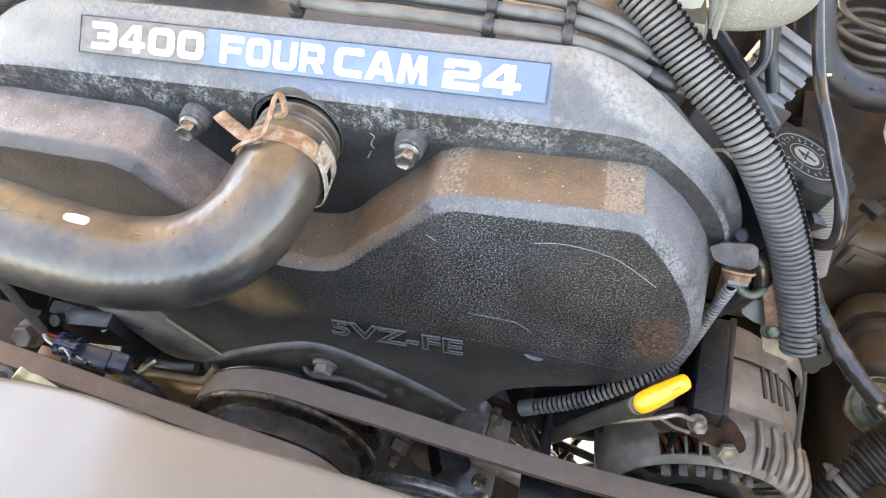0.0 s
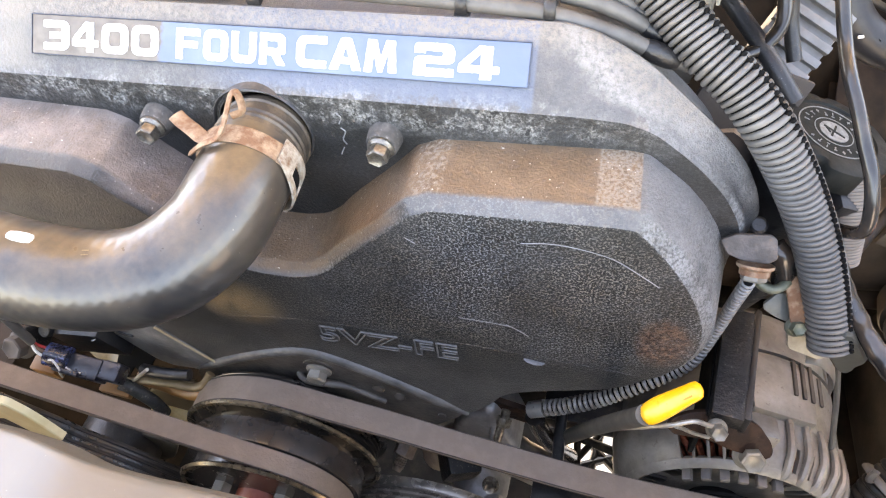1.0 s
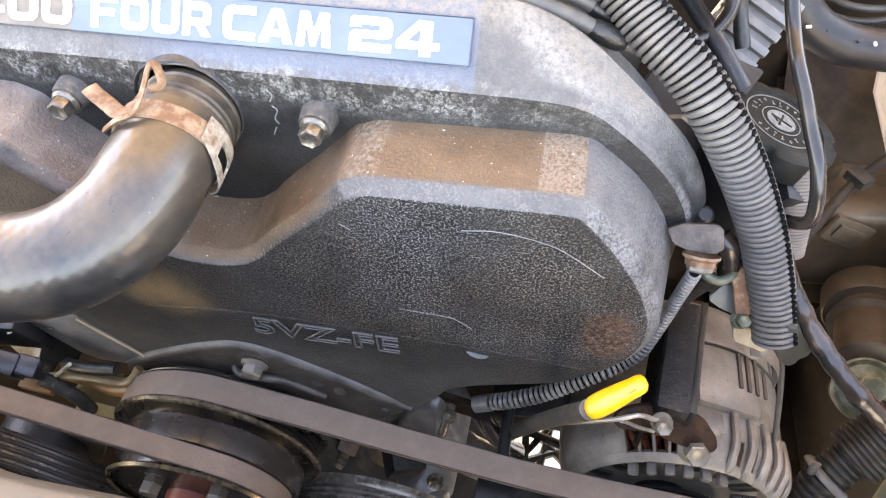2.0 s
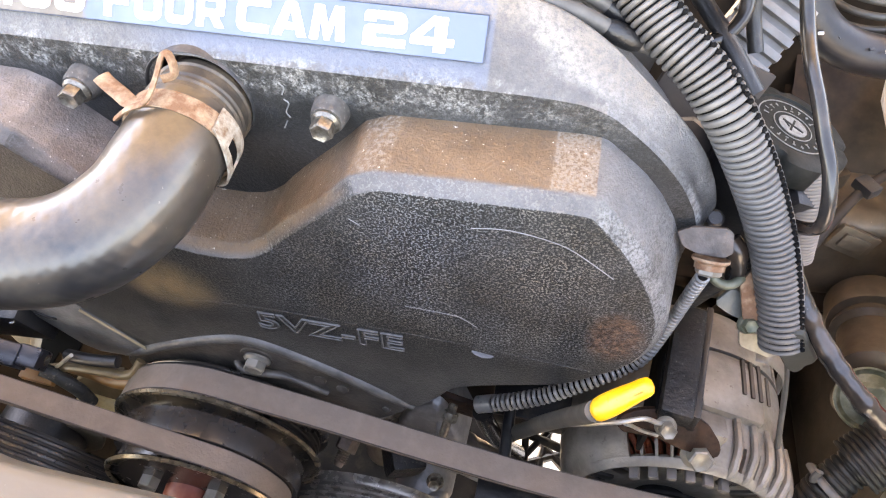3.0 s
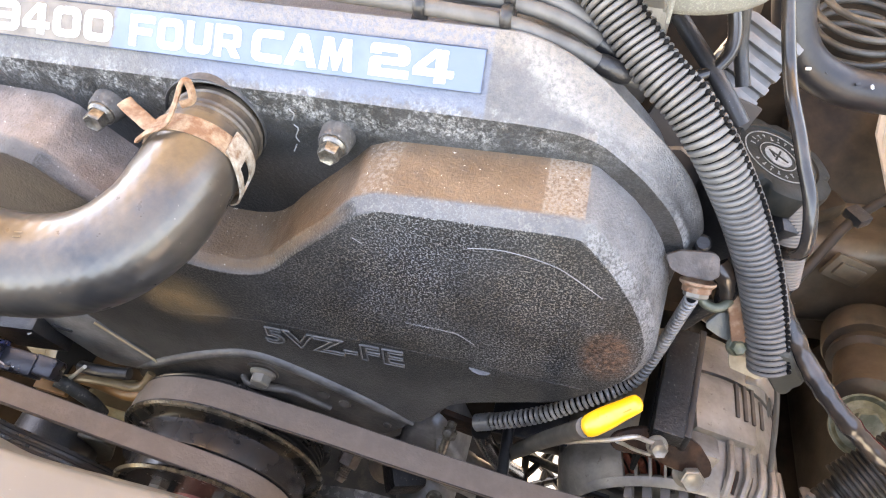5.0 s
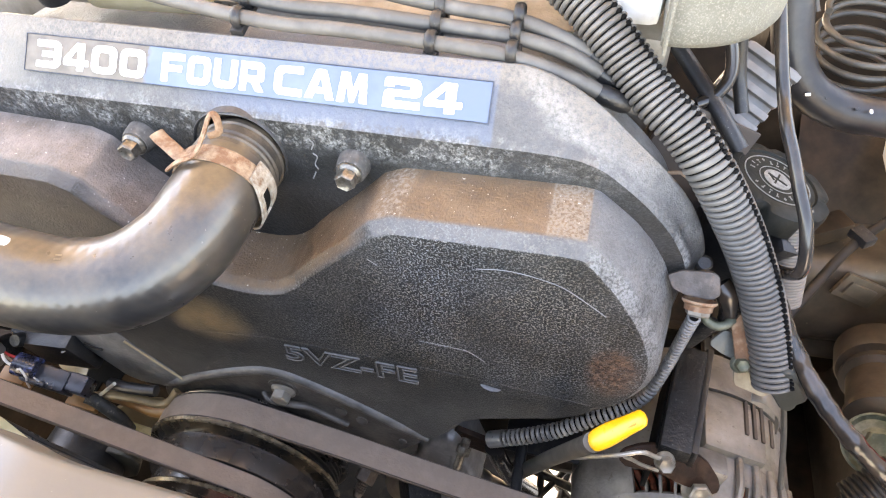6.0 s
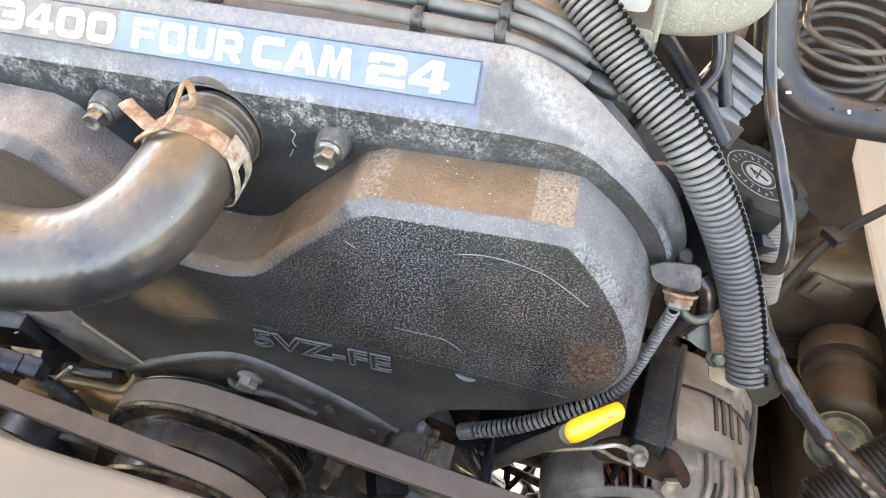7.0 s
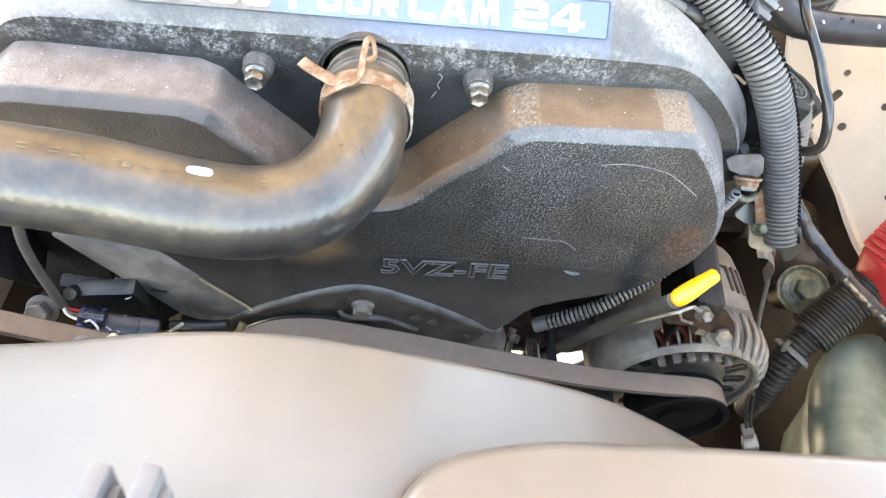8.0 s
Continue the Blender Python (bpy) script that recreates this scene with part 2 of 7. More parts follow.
knit(HOSE_RUBBER)
CONDUIT = material("conduit_plastic", (0.084, 0.080, 0.075), 0.42, second=(0.130, 0.124, 0.116), scale=80, dust=0.08, bump=0.1, spec=0.55)
# Dead black, for black rubber and for added parts that darken gaps.
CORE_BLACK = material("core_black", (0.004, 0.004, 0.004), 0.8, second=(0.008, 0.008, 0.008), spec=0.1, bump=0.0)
CABLE = material("cable_rubber", (0.078, 0.074, 0.069), 0.5, second=(0.135, 0.127, 0.116), dust=0.15)
DARK_TUBE = material("dark_tube", (0.016, 0.014, 0.013), 0.2, second=(0.05, 0.036, 0.027), scale=60, bump=0.12, bump_scale=120, spec=0.5, coat=0.15)
def plate_material():
    """Faded blue film, worn off to grey-brown under the first word, with a ragged border."""
    m = material("plate_film", (0.108, 0.146, 0.212), 0.5, second=(0.150, 0.190, 0.258), scale=30, spec=0.3)
    N, L = m.node_tree.nodes, m.node_tree.links
    b = N["Principled BSDF"]
    film = b.inputs["Base Color"].links[0].from_socket
    geo = N.new("ShaderNodeNewGeometry")
    sep = N.new("ShaderNodeSeparateXYZ")
    L.new(geo.outputs["Position"], sep.inputs[0])
    noise = N.new("ShaderNodeTexNoise")
    noise.inputs["Scale"].default_value, noise.inputs["Detail"].default_value = 160.0, 6.0
    L.new(geo.outputs["Position"], noise.inputs["Vector"])
    add = N.new("ShaderNodeMath")
    add.operation = "MULTIPLY_ADD"
    add.inputs[1].default_value = 0.012
    L.new(noise.outputs["Fac"], add.inputs[0])
    L.new(sep.outputs["X"], add.inputs[2])
    edge = N.new("ShaderNodeMapRange")
    for k, v in zip(("From Min", "From Max", "To Min", "To Max"), (-0.1545, -0.1565, 0.0, 1.0)):
        edge.inputs[k].default_value = v
    L.new(add.outputs[0], edge.inputs["Value"])
    bare = N.new("ShaderNodeMix")
    bare.data_type = "RGBA"
    L.new(noise.outputs["Fac"], bare.inputs[0])
    bare.inputs[6].default_value, bare.inputs[7].default_value = (0.06, 0.052, 0.045, 1), (0.21, 0.185, 0.16, 1)
    mix = N.new("ShaderNodeMix")
    mix.data_type = "RGBA"
    L.new(edge.outputs[0], mix.inputs[0])
    L.new(film, mix.inputs[6])
    L.new(bare.outputs[2], mix.inputs[7])
    L.new(mix.outputs[2], b.inputs["Base Color"])
    return m


PLATE_BLUE = plate_material()
WHITE_INK = material("white_ink", (0.58, 0.585, 0.59), 0.4, second=(0.46, 0.465, 0.47), scale=150, speck=0.35, speck_col=(0.24, 0.25, 0.27), fine=420)
RUST = material("rusty_steel", (0.17, 0.085, 0.045), 0.75, 0.1, second=(0.34, 0.25, 0.17), scale=170, bump=0.9, speck=0.5, fine=600, speck_col=(0.07, 0.04, 0.03))
FLAKING = material("flaking_zinc", (0.40, 0.36, 0.30), 0.55, 0.2, second=(0.16, 0.085, 0.045), scale=240, mix=0.6, bump=0.9, speck=0.4, fine=700, speck_col=(0.05, 0.03, 0.02))
STEEL = material("dirty_steel", (0.25, 0.228, 0.195), 0.30, 0.75, second=(0.06, 0.048, 0.036), scale=330, mix=0.8, bump=0.5, bump_scale=300)
ALU = material("cast_aluminium", (0.148, 0.128, 0.107), 0.42, 0.2, second=(0.30, 0.276, 0.243), scale=40, mix=0.9, bump=0.9, bump_scale=240, speck=0.35, speck_col=(0.07, 0.05, 0.035), fine=200, dust=0.1)
COPPER = material("copper_winding", (0.34, 0.10, 0.055), 0.32, 0.5, second=(0.14, 0.04, 0.025), scale=300)
YELLOW = material("yellow_plastic", (0.90, 0.42, 0.01), 0.3, second=(0.95, 0.52, 0.03), bump=0.05, coat=0.6)
BELT = material("belt_rubber", (0.180, 0.134, 0.103), 0.5, second=(0.215, 0.164, 0.128), scale=120, bump=0.5, bump_scale=500, speck=0.15, speck_col=(0.06, 0.05, 0.04), fine=500)
PULLEY = material("pulley_black", (0.014, 0.013, 0.0125), 0.27, 0.0, second=(0.020, 0.0175, 0.0155), scale=30, spec=1.0, bump=0.06, bump_scale=60)
DUSTY_DISH = material("dusty_dish", (0.007, 0.006, 0.005), 0.25, 0.2, second=(0.050, 0.034, 0.019), scale=38, mix=0.3, spec=0.7)
WORN_DRUM = material("worn_drum", (0.026, 0.021, 0.019), 0.22, 0.0, second=(0.048, 0.039, 0.034), scale=45, spec=0.9, bump=0.08, bump_scale=90, speck=0.12, speck_col=(0.02, 0.016, 0.014), fine=160)
PULLEY_RIM = material("pulley_rim_steel", (0.20, 0.155, 0.10), 0.26, 0.6, second=(0.022, 0.018, 0.015), scale=60, mix=0.9)
CREAM = material("cream_paint", (0.42, 0.375, 0.305), 0.35, second=(0.50, 0.45, 0.375), scale=15, coat=0.3, bump=0.03, dust=0.3, dust_col=(0.44, 0.37, 0.29))
SHROUD = material("dusty_shroud", (0.104, 0.097, 0.086), 0.36, second=(0.138, 0.122, 0.101), scale=9, bump=0.08, speck=0.02)
HOOD = material("hood_underside", (0.60, 0.45, 0.30), 0.6, second=(0.5, 0.37, 0.24), scale=6)
CONCRETE = material("concrete", (0.60, 0.55, 0.47), 0.9, second=(0.5, 0.46, 0.39), scale=3, bump=0.3, bump_scale=80)
DIRTY_BROWN = material("dirty_frame", (0.020, 0.015, 0.011), 0.55, second=(0.05, 0.036, 0.025), scale=25, dust=0.1, dust_col=(0.12, 0.085, 0.06), spec=0.3)
GREY_PLASTIC = material("grey_plastic", (0.125, 0.125, 0.108), 0.6, second=(0.165, 0.165, 0.145), speck=0.9, fine=1200, speck_col=(0.3, 0.3, 0.26), bump=0.4)
RED_PLASTIC = material("red_plastic", (0.5, 0.03, 0.03), 0.4, second=(0.6, 0.06, 0.05))
# Bright blue patches stand in for glints on the dark tape.
TAPE_BLUE = material("blue_tape", (0.008, 0.009, 0.022), 0.25, second=(0.10, 0.14, 0.36), scale=190, mix=0.1, spec=0.8)
RED_HUB = material("oxide_red_hub", (0.22, 0.045, 0.025), 0.4, second=(0.32, 0.10, 0.06), scale=120)
# Darker copy of the frame brown, for parts that lie in shade.
DARK_BROWN = material("shaded_brown", (0.013, 0.009, 0.0065), 0.45, second=(0.042, 0.028, 0.018), scale=30, mix=0.8, bump=0.6, bump_scale=120, dust=0.0, spec=0.12)
GRAINY = material("grainy_black", (0.008, 0.008, 0.0085), 0.45, second=(0.022, 0.021, 0.020), scale=90, speck=0.45, fine=560, speck_col=(0.15, 0.145, 0.135), bump=1.0, bump_scale=420, spec=0.35)
RUSTY_BROWN = material("rusty_brown", (0.020, 0.0095, 0.006), 0.6, second=(0.050, 0.024, 0.014), scale=130, bump=1.0, bump_scale=260, speck=0.15, speck_col=(0.12, 0.07, 0.045), fine=500, spec=0.2)
DULL_ZINC = material("dull_zinc", (0.105, 0.093, 0.086), 0.65, 0.0, second=(0.17, 0.14, 0.12), scale=80, speck=0.2, speck_col=(0.12, 0.07, 0.04), fine=300, bump=0.3)
# Cream paint taken darker for the weaker light on the car's front.
DIMMED_CREAM = material("dimmed_cream", (0.112, 0.100, 0.088), 0.35, second=(0.135, 0.121, 0.106), scale=12, coat=0.5, bump=0.02)
TAB_STEEL = material("tab_steel", (0.050, 0.041, 0.036), 0.42, 0.2, second=(0.105, 0.088, 0.078), scale=170, speck=0.35, speck_col=(0.14, 0.065, 0.03), fine=260, bump=0.5)
WHITE_CERAMIC = material("white_plastic", (0.75, 0.73, 0.68), 0.5)
PALE_ZINC = material("pale_zinc", (0.235, 0.22, 0.19), 0.40, 0.4, second=(0.15, 0.13, 0.10), scale=110, speck=0.2, speck_col=(0.12, 0.07, 0.04), fine=300, bump=0.3)
GREEN_ZINC = material("green_zinc", (0.075, 0.085, 0.055), 0.45, 0.3, second=(0.17, 0.18, 0.14), scale=120)


# ---- mesh helpers ----
def thing(name, at, label, category, group="", kind=""):
    return tagged(_place(new(name), Matrix.Translation(at)), label, category, group, kind)


def _place(ob, m):
    ob.matrix_world = m
    return ob


def part(name, bm, mat, parent, label="", smooth=True, flat_faces=False):
    """Links a bmesh, given in world places, as one mesh under a thing or a part."""
    me = bpy.data.meshes.new(name)
    bmesh.ops.recalc_face_normals(bm, faces=bm.faces)
    bm.to_mesh(me)
    bm.free()
    me.materials.append(mat)
    if smooth:
        me.polygons.foreach_set("use_smooth", [True] * len(me.polygons))
        me.set_sharp_from_angle(angle=radians(40))
    ob = new(name, me)
    if flat_faces:
        mod = ob.modifiers.new("flat_faces", "WEIGHTED_NORMAL")
        mod.keep_sharp, mod.weight = True, 100
    if parent is not None:
        base = world_of(parent)
        me.transform(base.inverted())
        ob.parent = parent
    if label:
        ob["label"] = label
    return ob


def world_of(ob):
    m = ob.matrix_basis.copy()
    while ob.parent is not None:
        ob = ob.parent
        m = ob.matrix_basis @ m
    return m


def solo(name, bm, mat, label, category, group="", kind=""):
    return tagged(part(name, bm, mat, None), label, category, group, kind)


def spline(points, n=12):
    """Catmull-Rom through the points; values past the third are carried along."""
    P = [np.array(p, float) for p in points]
    P = [2 * P[0] - P[1]] + P + [2 * P[-1] - P[-2]]
    out = []
    for i in range(1, len(P) - 2):
        a, b, c, d = P[i - 1:i + 3]
        for k in range(n):
            t = k / n
            out.append(0.5 * (2 * b + (c - a) * t + (2 * a - 5 * b + 4 * c - d) * t * t + (3 * b - a - 3 * c + d) * t ** 3))
    out.append(P[-2])
    return np.array(out)


def resample(P, step):
    s = np.r_[0, np.cumsum(np.linalg.norm(np.diff(P[:, :3], axis=0), axis=1))]
    n = max(2, int(s[-1] / step) + 1)
    q = np.linspace(0, s[-1], n)
    return np.stack([np.interp(q, s, P[:, k]) for k in range(P.shape[1])], 1), q


def sweep(P, radius, seg=16, bm=None, caps=True, flat=None):
    """A tube along P (n x 3); radius: a number or one per point; flat: (width, height) factors of the section."""
    bm = bm or bmesh.new()
    P = np.array(P, float)
    n = len(P)
    R = np.full(n, radius) if np.isscalar(radius) else np.array(radius)
    T = np.gradient(P, axis=0)
    T /= np.linalg.norm(T, axis=1)[:, None] + 1e-12
    up = np.array([0, 0, 1.0]) if abs(T[0][2]) < 0.9 else np.array([0, 1.0, 0])
    U = up - T[0] * (up @ T[0])
    U /= np.linalg.norm(U)
    rings = []
    fw, fh = flat or (1, 1)
    for i in range(n):
        U = U - T[i] * (U @ T[i])
        U /= np.linalg.norm(U)
        V = np.cross(T[i], U)
        rings.append([bm.verts.new(P[i] + R[i] * (fw * math.cos(a) * V + fh * math.sin(a) * U)) for a in np.linspace(0, 2 * math.pi, seg, endpoint=False)])
    for a, b in zip(rings, rings[1:]):
        for k in range(seg):
            bm.faces.new((a[k], a[(k + 1) % seg], b[(k + 1) % seg], b[k]))
    if caps:
        bm.faces.new(rings[0][::-1])
        bm.faces.new(rings[-1])
    return bm


def corrugated(points, r, pitch, depth, seg=20, bm=None, land=0.75):
    P, s = resample(spline(points, 14), pitch / 14)
    ph = (s / pitch) % 1.0
    if callable(r):
        r = r(np.linspace(0, 1, len(P)))
    prof = np.interp(ph, [0, 0.075 * land, 0.22 * land, 0.51 * land, 0.78 * land, 0.92 * land, land, 0.95, 1.0], [0.45, 0.74, 0.93, 1.0, 0.93, 0.74, 0.0, 0.0, 0.45])
    return sweep(P[:, :3], r - depth * (1 - prof.clip(0, 1)), seg, bm)


def lathe(profile, center, axis=(0, 1, 0), seg=40, bm=None, spin=0.0):
    """Turns (along, radius) pairs about the axis through center."""
    bm = bm or bmesh.new()
    A = Vector(axis).normalized()
    U = A.orthogonal().normalized()
    V = A.cross(U)
    C = Vector(center)
    rings = []
    for s, r in profile:
        if r < 1e-6:
            rings.append([bm.verts.new(C + A * s)])
        else:
            rings.append([bm.verts.new(C + A * s + r * (U * math.cos(a + spin) + V * math.sin(a + spin))) for a in np.linspace(0, 2 * math.pi, seg, endpoint=False)])
    for a, b in zip(rings, rings[1:]):
        for k in range(seg):
            q = [a[k % len(a)], a[(k + 1) % len(a)], b[(k + 1) % len(b)], b[k % len(b)]]
            q = list(dict.fromkeys(q))
            if len(q) > 2:
                bm.faces.new(q)
    return bm


def box(center, size, rot=None, bevel=0.001, bm=None, seg=2):
    own = bmesh.new()
    bmesh.ops.create_cube(own, size=1)
    bmesh.ops.scale(own, vec=size, verts=own.verts)
    if bevel:
        bmesh.ops.bevel(own, geom=list(own.edges), offset=bevel, segments=seg, affect="EDGES", profile=0.6)
    m = Matrix.Translation(center) @ (rot or Matrix())
    bmesh.ops.transform(own, matrix=m, verts=own.verts)
    if bm is None:
        return own
    me = bpy.data.meshes.new("tmp")
    own.to_mesh(me)
    own.free()
    bm.from_mesh(me)
    bpy.data.meshes.remove(me)
    return bm


def hex_bolt(parent, at, axis, size=0.010, head=0.006, flange=0.0075, mat=None, mat2=None, name="bolt", washer=True, spin=0.3):
    """A hex head with a dished top on a flange; axis points out of the surface."""
    A = Vector(axis).normalized()
    at = Vector(at)
    R = size / 2 / math.cos(math.pi / 6)
    bm = lathe([(0.0, R), (head - 0.0008, R), (head, R * 0.86), (head - 0.0008, R * 0.62), (head - 0.0012, 0)], at + A * 0.0025, A, 6, None, spin)
    head_ob = part(name, bm, mat or STEEL, parent)
    if washer:
        part("washer", lathe([(0, flange), (0.0012, flange), (0.0026, flange * 0.8), (0.0026, 0)], at, A, 28), mat2 or mat or STEEL, head_ob)
    return head_ob


def loft(rings, bm=None, cap_first=True, cap_last=False):
    """Joins rings of equally many points."""
    bm = bm or bmesh.new()
    V = [[bm.verts.new(p) for p in r] for r in rings]
    n = len(V[0])
    for a, b in zip(V, V[1:]):
        for k in range(n):
            bm.faces.new((a[k], a[(k + 1) % n], b[(k + 1) % n], b[k]))
    for do, r in ((cap_first, V[0]), (cap_last, V[-1])):
        if do:
            f = bm.faces.new(r)
            bmesh.ops.triangulate(bm, faces=[f])
    return bm


def closed_outline(points, step=0.003, rounds=2, cuts=(0.006, 0.002)):
    """A closed outline through corner points, corners rounded by cutting, evenly resampled by its first two values."""
    P = np.array(points, float)
    for cut in cuts[:rounds]:
        Q = np.roll(P, -1, axis=0)
        f = np.minimum(0.3, cut / (np.linalg.norm(Q[:, :2] - P[:, :2], axis=1) + 1e-9))[:, None]
        P = np.stack([P * (1 - f) + Q * f, P * f + Q * (1 - f)], 1).reshape(-1, P.shape[1])
    P = np.vstack([P, P[:1]])
    s = np.r_[0, np.cumsum(np.linalg.norm(np.diff(P[:, :2], axis=0), axis=1))]
    q = np.linspace(0, s[-1], int(s[-1] / step), endpoint=False)
    return np.stack([np.interp(q, s, P[:, k]) for k in range(P.shape[1])], 1)


def grow(P, d):
    """Moves a counter-clockwise outline outwards by d, and smooths it a little."""
    T = np.roll(P, -2, axis=0) - np.roll(P, 2, axis=0)
    N = np.stack([T[:, 1], -T[:, 0]], 1)
    N /= np.linalg.norm(N, axis=1)[:, None] + 1e-12
    for _ in range(3):
        N = (np.roll(N, 1, axis=0) + 2 * N + np.roll(N, -1, axis=0)) / 4
    return P + N * d


def at_y(P, y):
    y = np.full(len(P), y) if np.isscalar(y) else y
    return [(p[0], v, p[1]) for p, v in zip(P, y)]


def sheet(points, y, thick, bevel=0.0005, slope=0.6, rounding=0.0014):
    """Sheet metal cut to (x, z) corners, standing at y and leaning back by the slope."""
    S = closed_outline(points, 0.0005, 1, (rounding,))
    area = sum(a[0] * b[1] - b[0] * a[1] for a, b in zip(S, np.roll(S, -1, axis=0)))
    S = S if area > 0 else S[::-1]
    y = y + (S[:, 1] - S[:, 1].mean()) * slope
    return loft([at_y(S, y), at_y(grow(S, bevel), y + bevel), at_y(grow(S, bevel), y + thick)], cap_last=True)


def outline_mesh(body, height, width, m, wire=0.022):
    """The outlines of built-in letters as thin raised wires, scaled to a width and a cap height."""
    cu = bpy.data.curves.new("letters", "FONT")
    cu.body, cu.size, cu.extrude, cu.offset, cu.resolution_u = body, 1.0, 0.0, 0.012, 4
    cu.fill_mode, cu.bevel_depth, cu.bevel_resolution = "NONE", wire, 1
    ob = bpy.data.objects.new("letters", cu)
    scene.collection.objects.link(ob)
    me = bpy.data.meshes.new_from_object(ob)
    bpy.data.objects.remove(ob)
    bpy.data.curves.remove(cu)
    bm = bmesh.new()
    bm.from_mesh(me)
    bpy.data.meshes.remove(me)
    xs, ys = [v.co.x for v in bm.verts], [v.co.y for v in bm.verts]
    x0, x1, y0, y1 = min(xs), max(xs), min(ys), max(ys)
    k = height / (y1 - y0)
    for v in bm.verts:
        v.co = Vector(((v.co.x - x0) / (x1 - x0) * width, (v.co.y - y0) * k, v.co.z * k))
    bmesh.ops.transform(bm, matrix=m, verts=bm.verts)
    return bm


def text_mesh(body, height, width, depth, m, embolden=0.0, bevel=0.0):
    """Built-in letters as a bmesh, scaled to a width and a cap height, set by the pose m (x along, y up)."""
    cu = bpy.data.curves.new("letters", "FONT")
    cu.body, cu.size, cu.extrude, cu.offset, cu.resolution_u = body, 1.0, 0.0, embolden, 6
    ob = bpy.data.objects.new("letters", cu)
    scene.collection.objects.link(ob)
    me = bpy.data.meshes.new_from_object(ob)
    bpy.data.objects.remove(ob)
    bpy.data.curves.remove(cu)
    bm = bmesh.new()
    bm.from_mesh(me)
    bpy.data.meshes.remove(me)
    bmesh.ops.remove_doubles(bm, verts=bm.verts, dist=1e-5)
    xs, ys = [v.co.x for v in bm.verts], [v.co.y for v in bm.verts]
    x0, x1, y0, y1 = min(xs), max(xs), min(ys), max(ys)
    for v in bm.verts:
        v.co = Vector(((v.co.x - x0) / (x1 - x0) * width, (v.co.y - y0) / (y1 - y0) * height, 0))
    ex = bmesh.ops.extrude_face_region(bm, geom=list(bm.faces))
    for v in (g for g in ex["geom"] if isinstance(g, bmesh.types.BMVert)):
        v.co.z += depth
    if bevel:
        rim = [e for e in bm.edges if all(v.co.z > depth * 0.9 for v in e.verts) and e.calc_face_angle(0.0) > 1.0]
        bmesh.ops.bevel(bm, geom=rim, offset=bevel, segments=1, affect="EDGES", clamp_overlap=True)
    bmesh.ops.transform(bm, matrix=m, verts=bm.verts)
    return bm


# Wide square capitals: corner points of a unit box with the radius of each corner; the first outline is filled, the rest are holes.
GLYPHS = {
    "0": [[(0, 0, .32), (0, 1, .32), (1, 1, .32), (1, 0, .32)], [(.28, .25, .1), (.28, .75, .1), (.72, .75, .1), (.72, .25, .1)]],
    "3": [[(0, 1, .06), (1, 1, .3), (1, 0, .3), (0, 0, .06), (0, .25, .04), (.71, .25, .06), (.71, .39, .04), (.22, .39, .02), (.22, .61, .02), (.71, .61, .04), (.71, .75, .06), (0, .75, .04)]],
    "4": [[(.48, 1, .04), (.82, 1, .03), (.82, .41, 0), (1, .41, .03), (1, .18, .03), (.82, .18, 0), (.82, 0, .03), (.54, 0, .03), (.54, .18, 0), (0, .18, .03), (0, .42, .05)], [(.54, .41, 0), (.54, .76, 0), (.25, .41, 0)]],
    "2": [[(0, 1, .2), (1, 1, .3), (1, .38, .22), (.30, .38, .05), (.30, .25, .03), (1, .25, .03), (1, 0, .03), (0, 0, .03), (0, .61, .22), (.71, .61, .05), (.71, .76, .05), (.28, .76, .04), (.28, .68, .02), (0, .68, .03)]],
    "F": [[(0, 0, .03), (0, 1, .03), (1, 1, .03), (1, .76, .03), (.29, .76, 0), (.29, .60, 0), (.90, .60, .03), (.90, .37, .03), (.29, .37, 0), (.29, 0, .03)]],
    "U": [[(0, 1, .03), (0, 0, .32), (1, 0, .32), (1, 1, .03), (.72, 1, .03), (.72, .25, .1), (.28, .25, .1), (.28, 1, .03)]],
    "R": [[(0, 0, .03), (0, 1, .03), (1, 1, .28), (1, .36, .2), (.80, .34, .04), (1.04, 0, .03), (.70, 0, .03), (.47, .31, .02), (.28, .31, 0), (.28, 0, .03)], [(.28, .54, .02), (.28, .76, .02), (.72, .76, .08), (.72, .54, .08)]],
    "C": [[(1, 1, .04), (0, 1, .34), (0, 0, .34), (1, 0, .04), (1, .25, .03), (.28, .25, .1), (.28, .75, .1), (1, .75, .03)]],
    "A": [[(-.02, 0, .03), (.33, 1, .08), (.67, 1, .08), (1.02, 0, .03), (.73, 0, .03), (.67, .19, 0), (.33, .19, 0), (.27, 0, .03)], [(.40, .40, .02), (.60, .40, .02), (.50, .74, .02)]],
    "M": [[(-.02, 0, .03), (.07, 1, .03), (.35, 1, .04), (.50, .46, .02), (.65, 1, .04), (.93, 1, .03), (1.02, 0, .03), (.76, 0, .03), (.72, .60, .02), (.58, 0, .04), (.42, 0, .04), (.28, .60, .02), (.24, 0, .03)]],
}
GLYPHS["O"] = GLYPHS["0"]


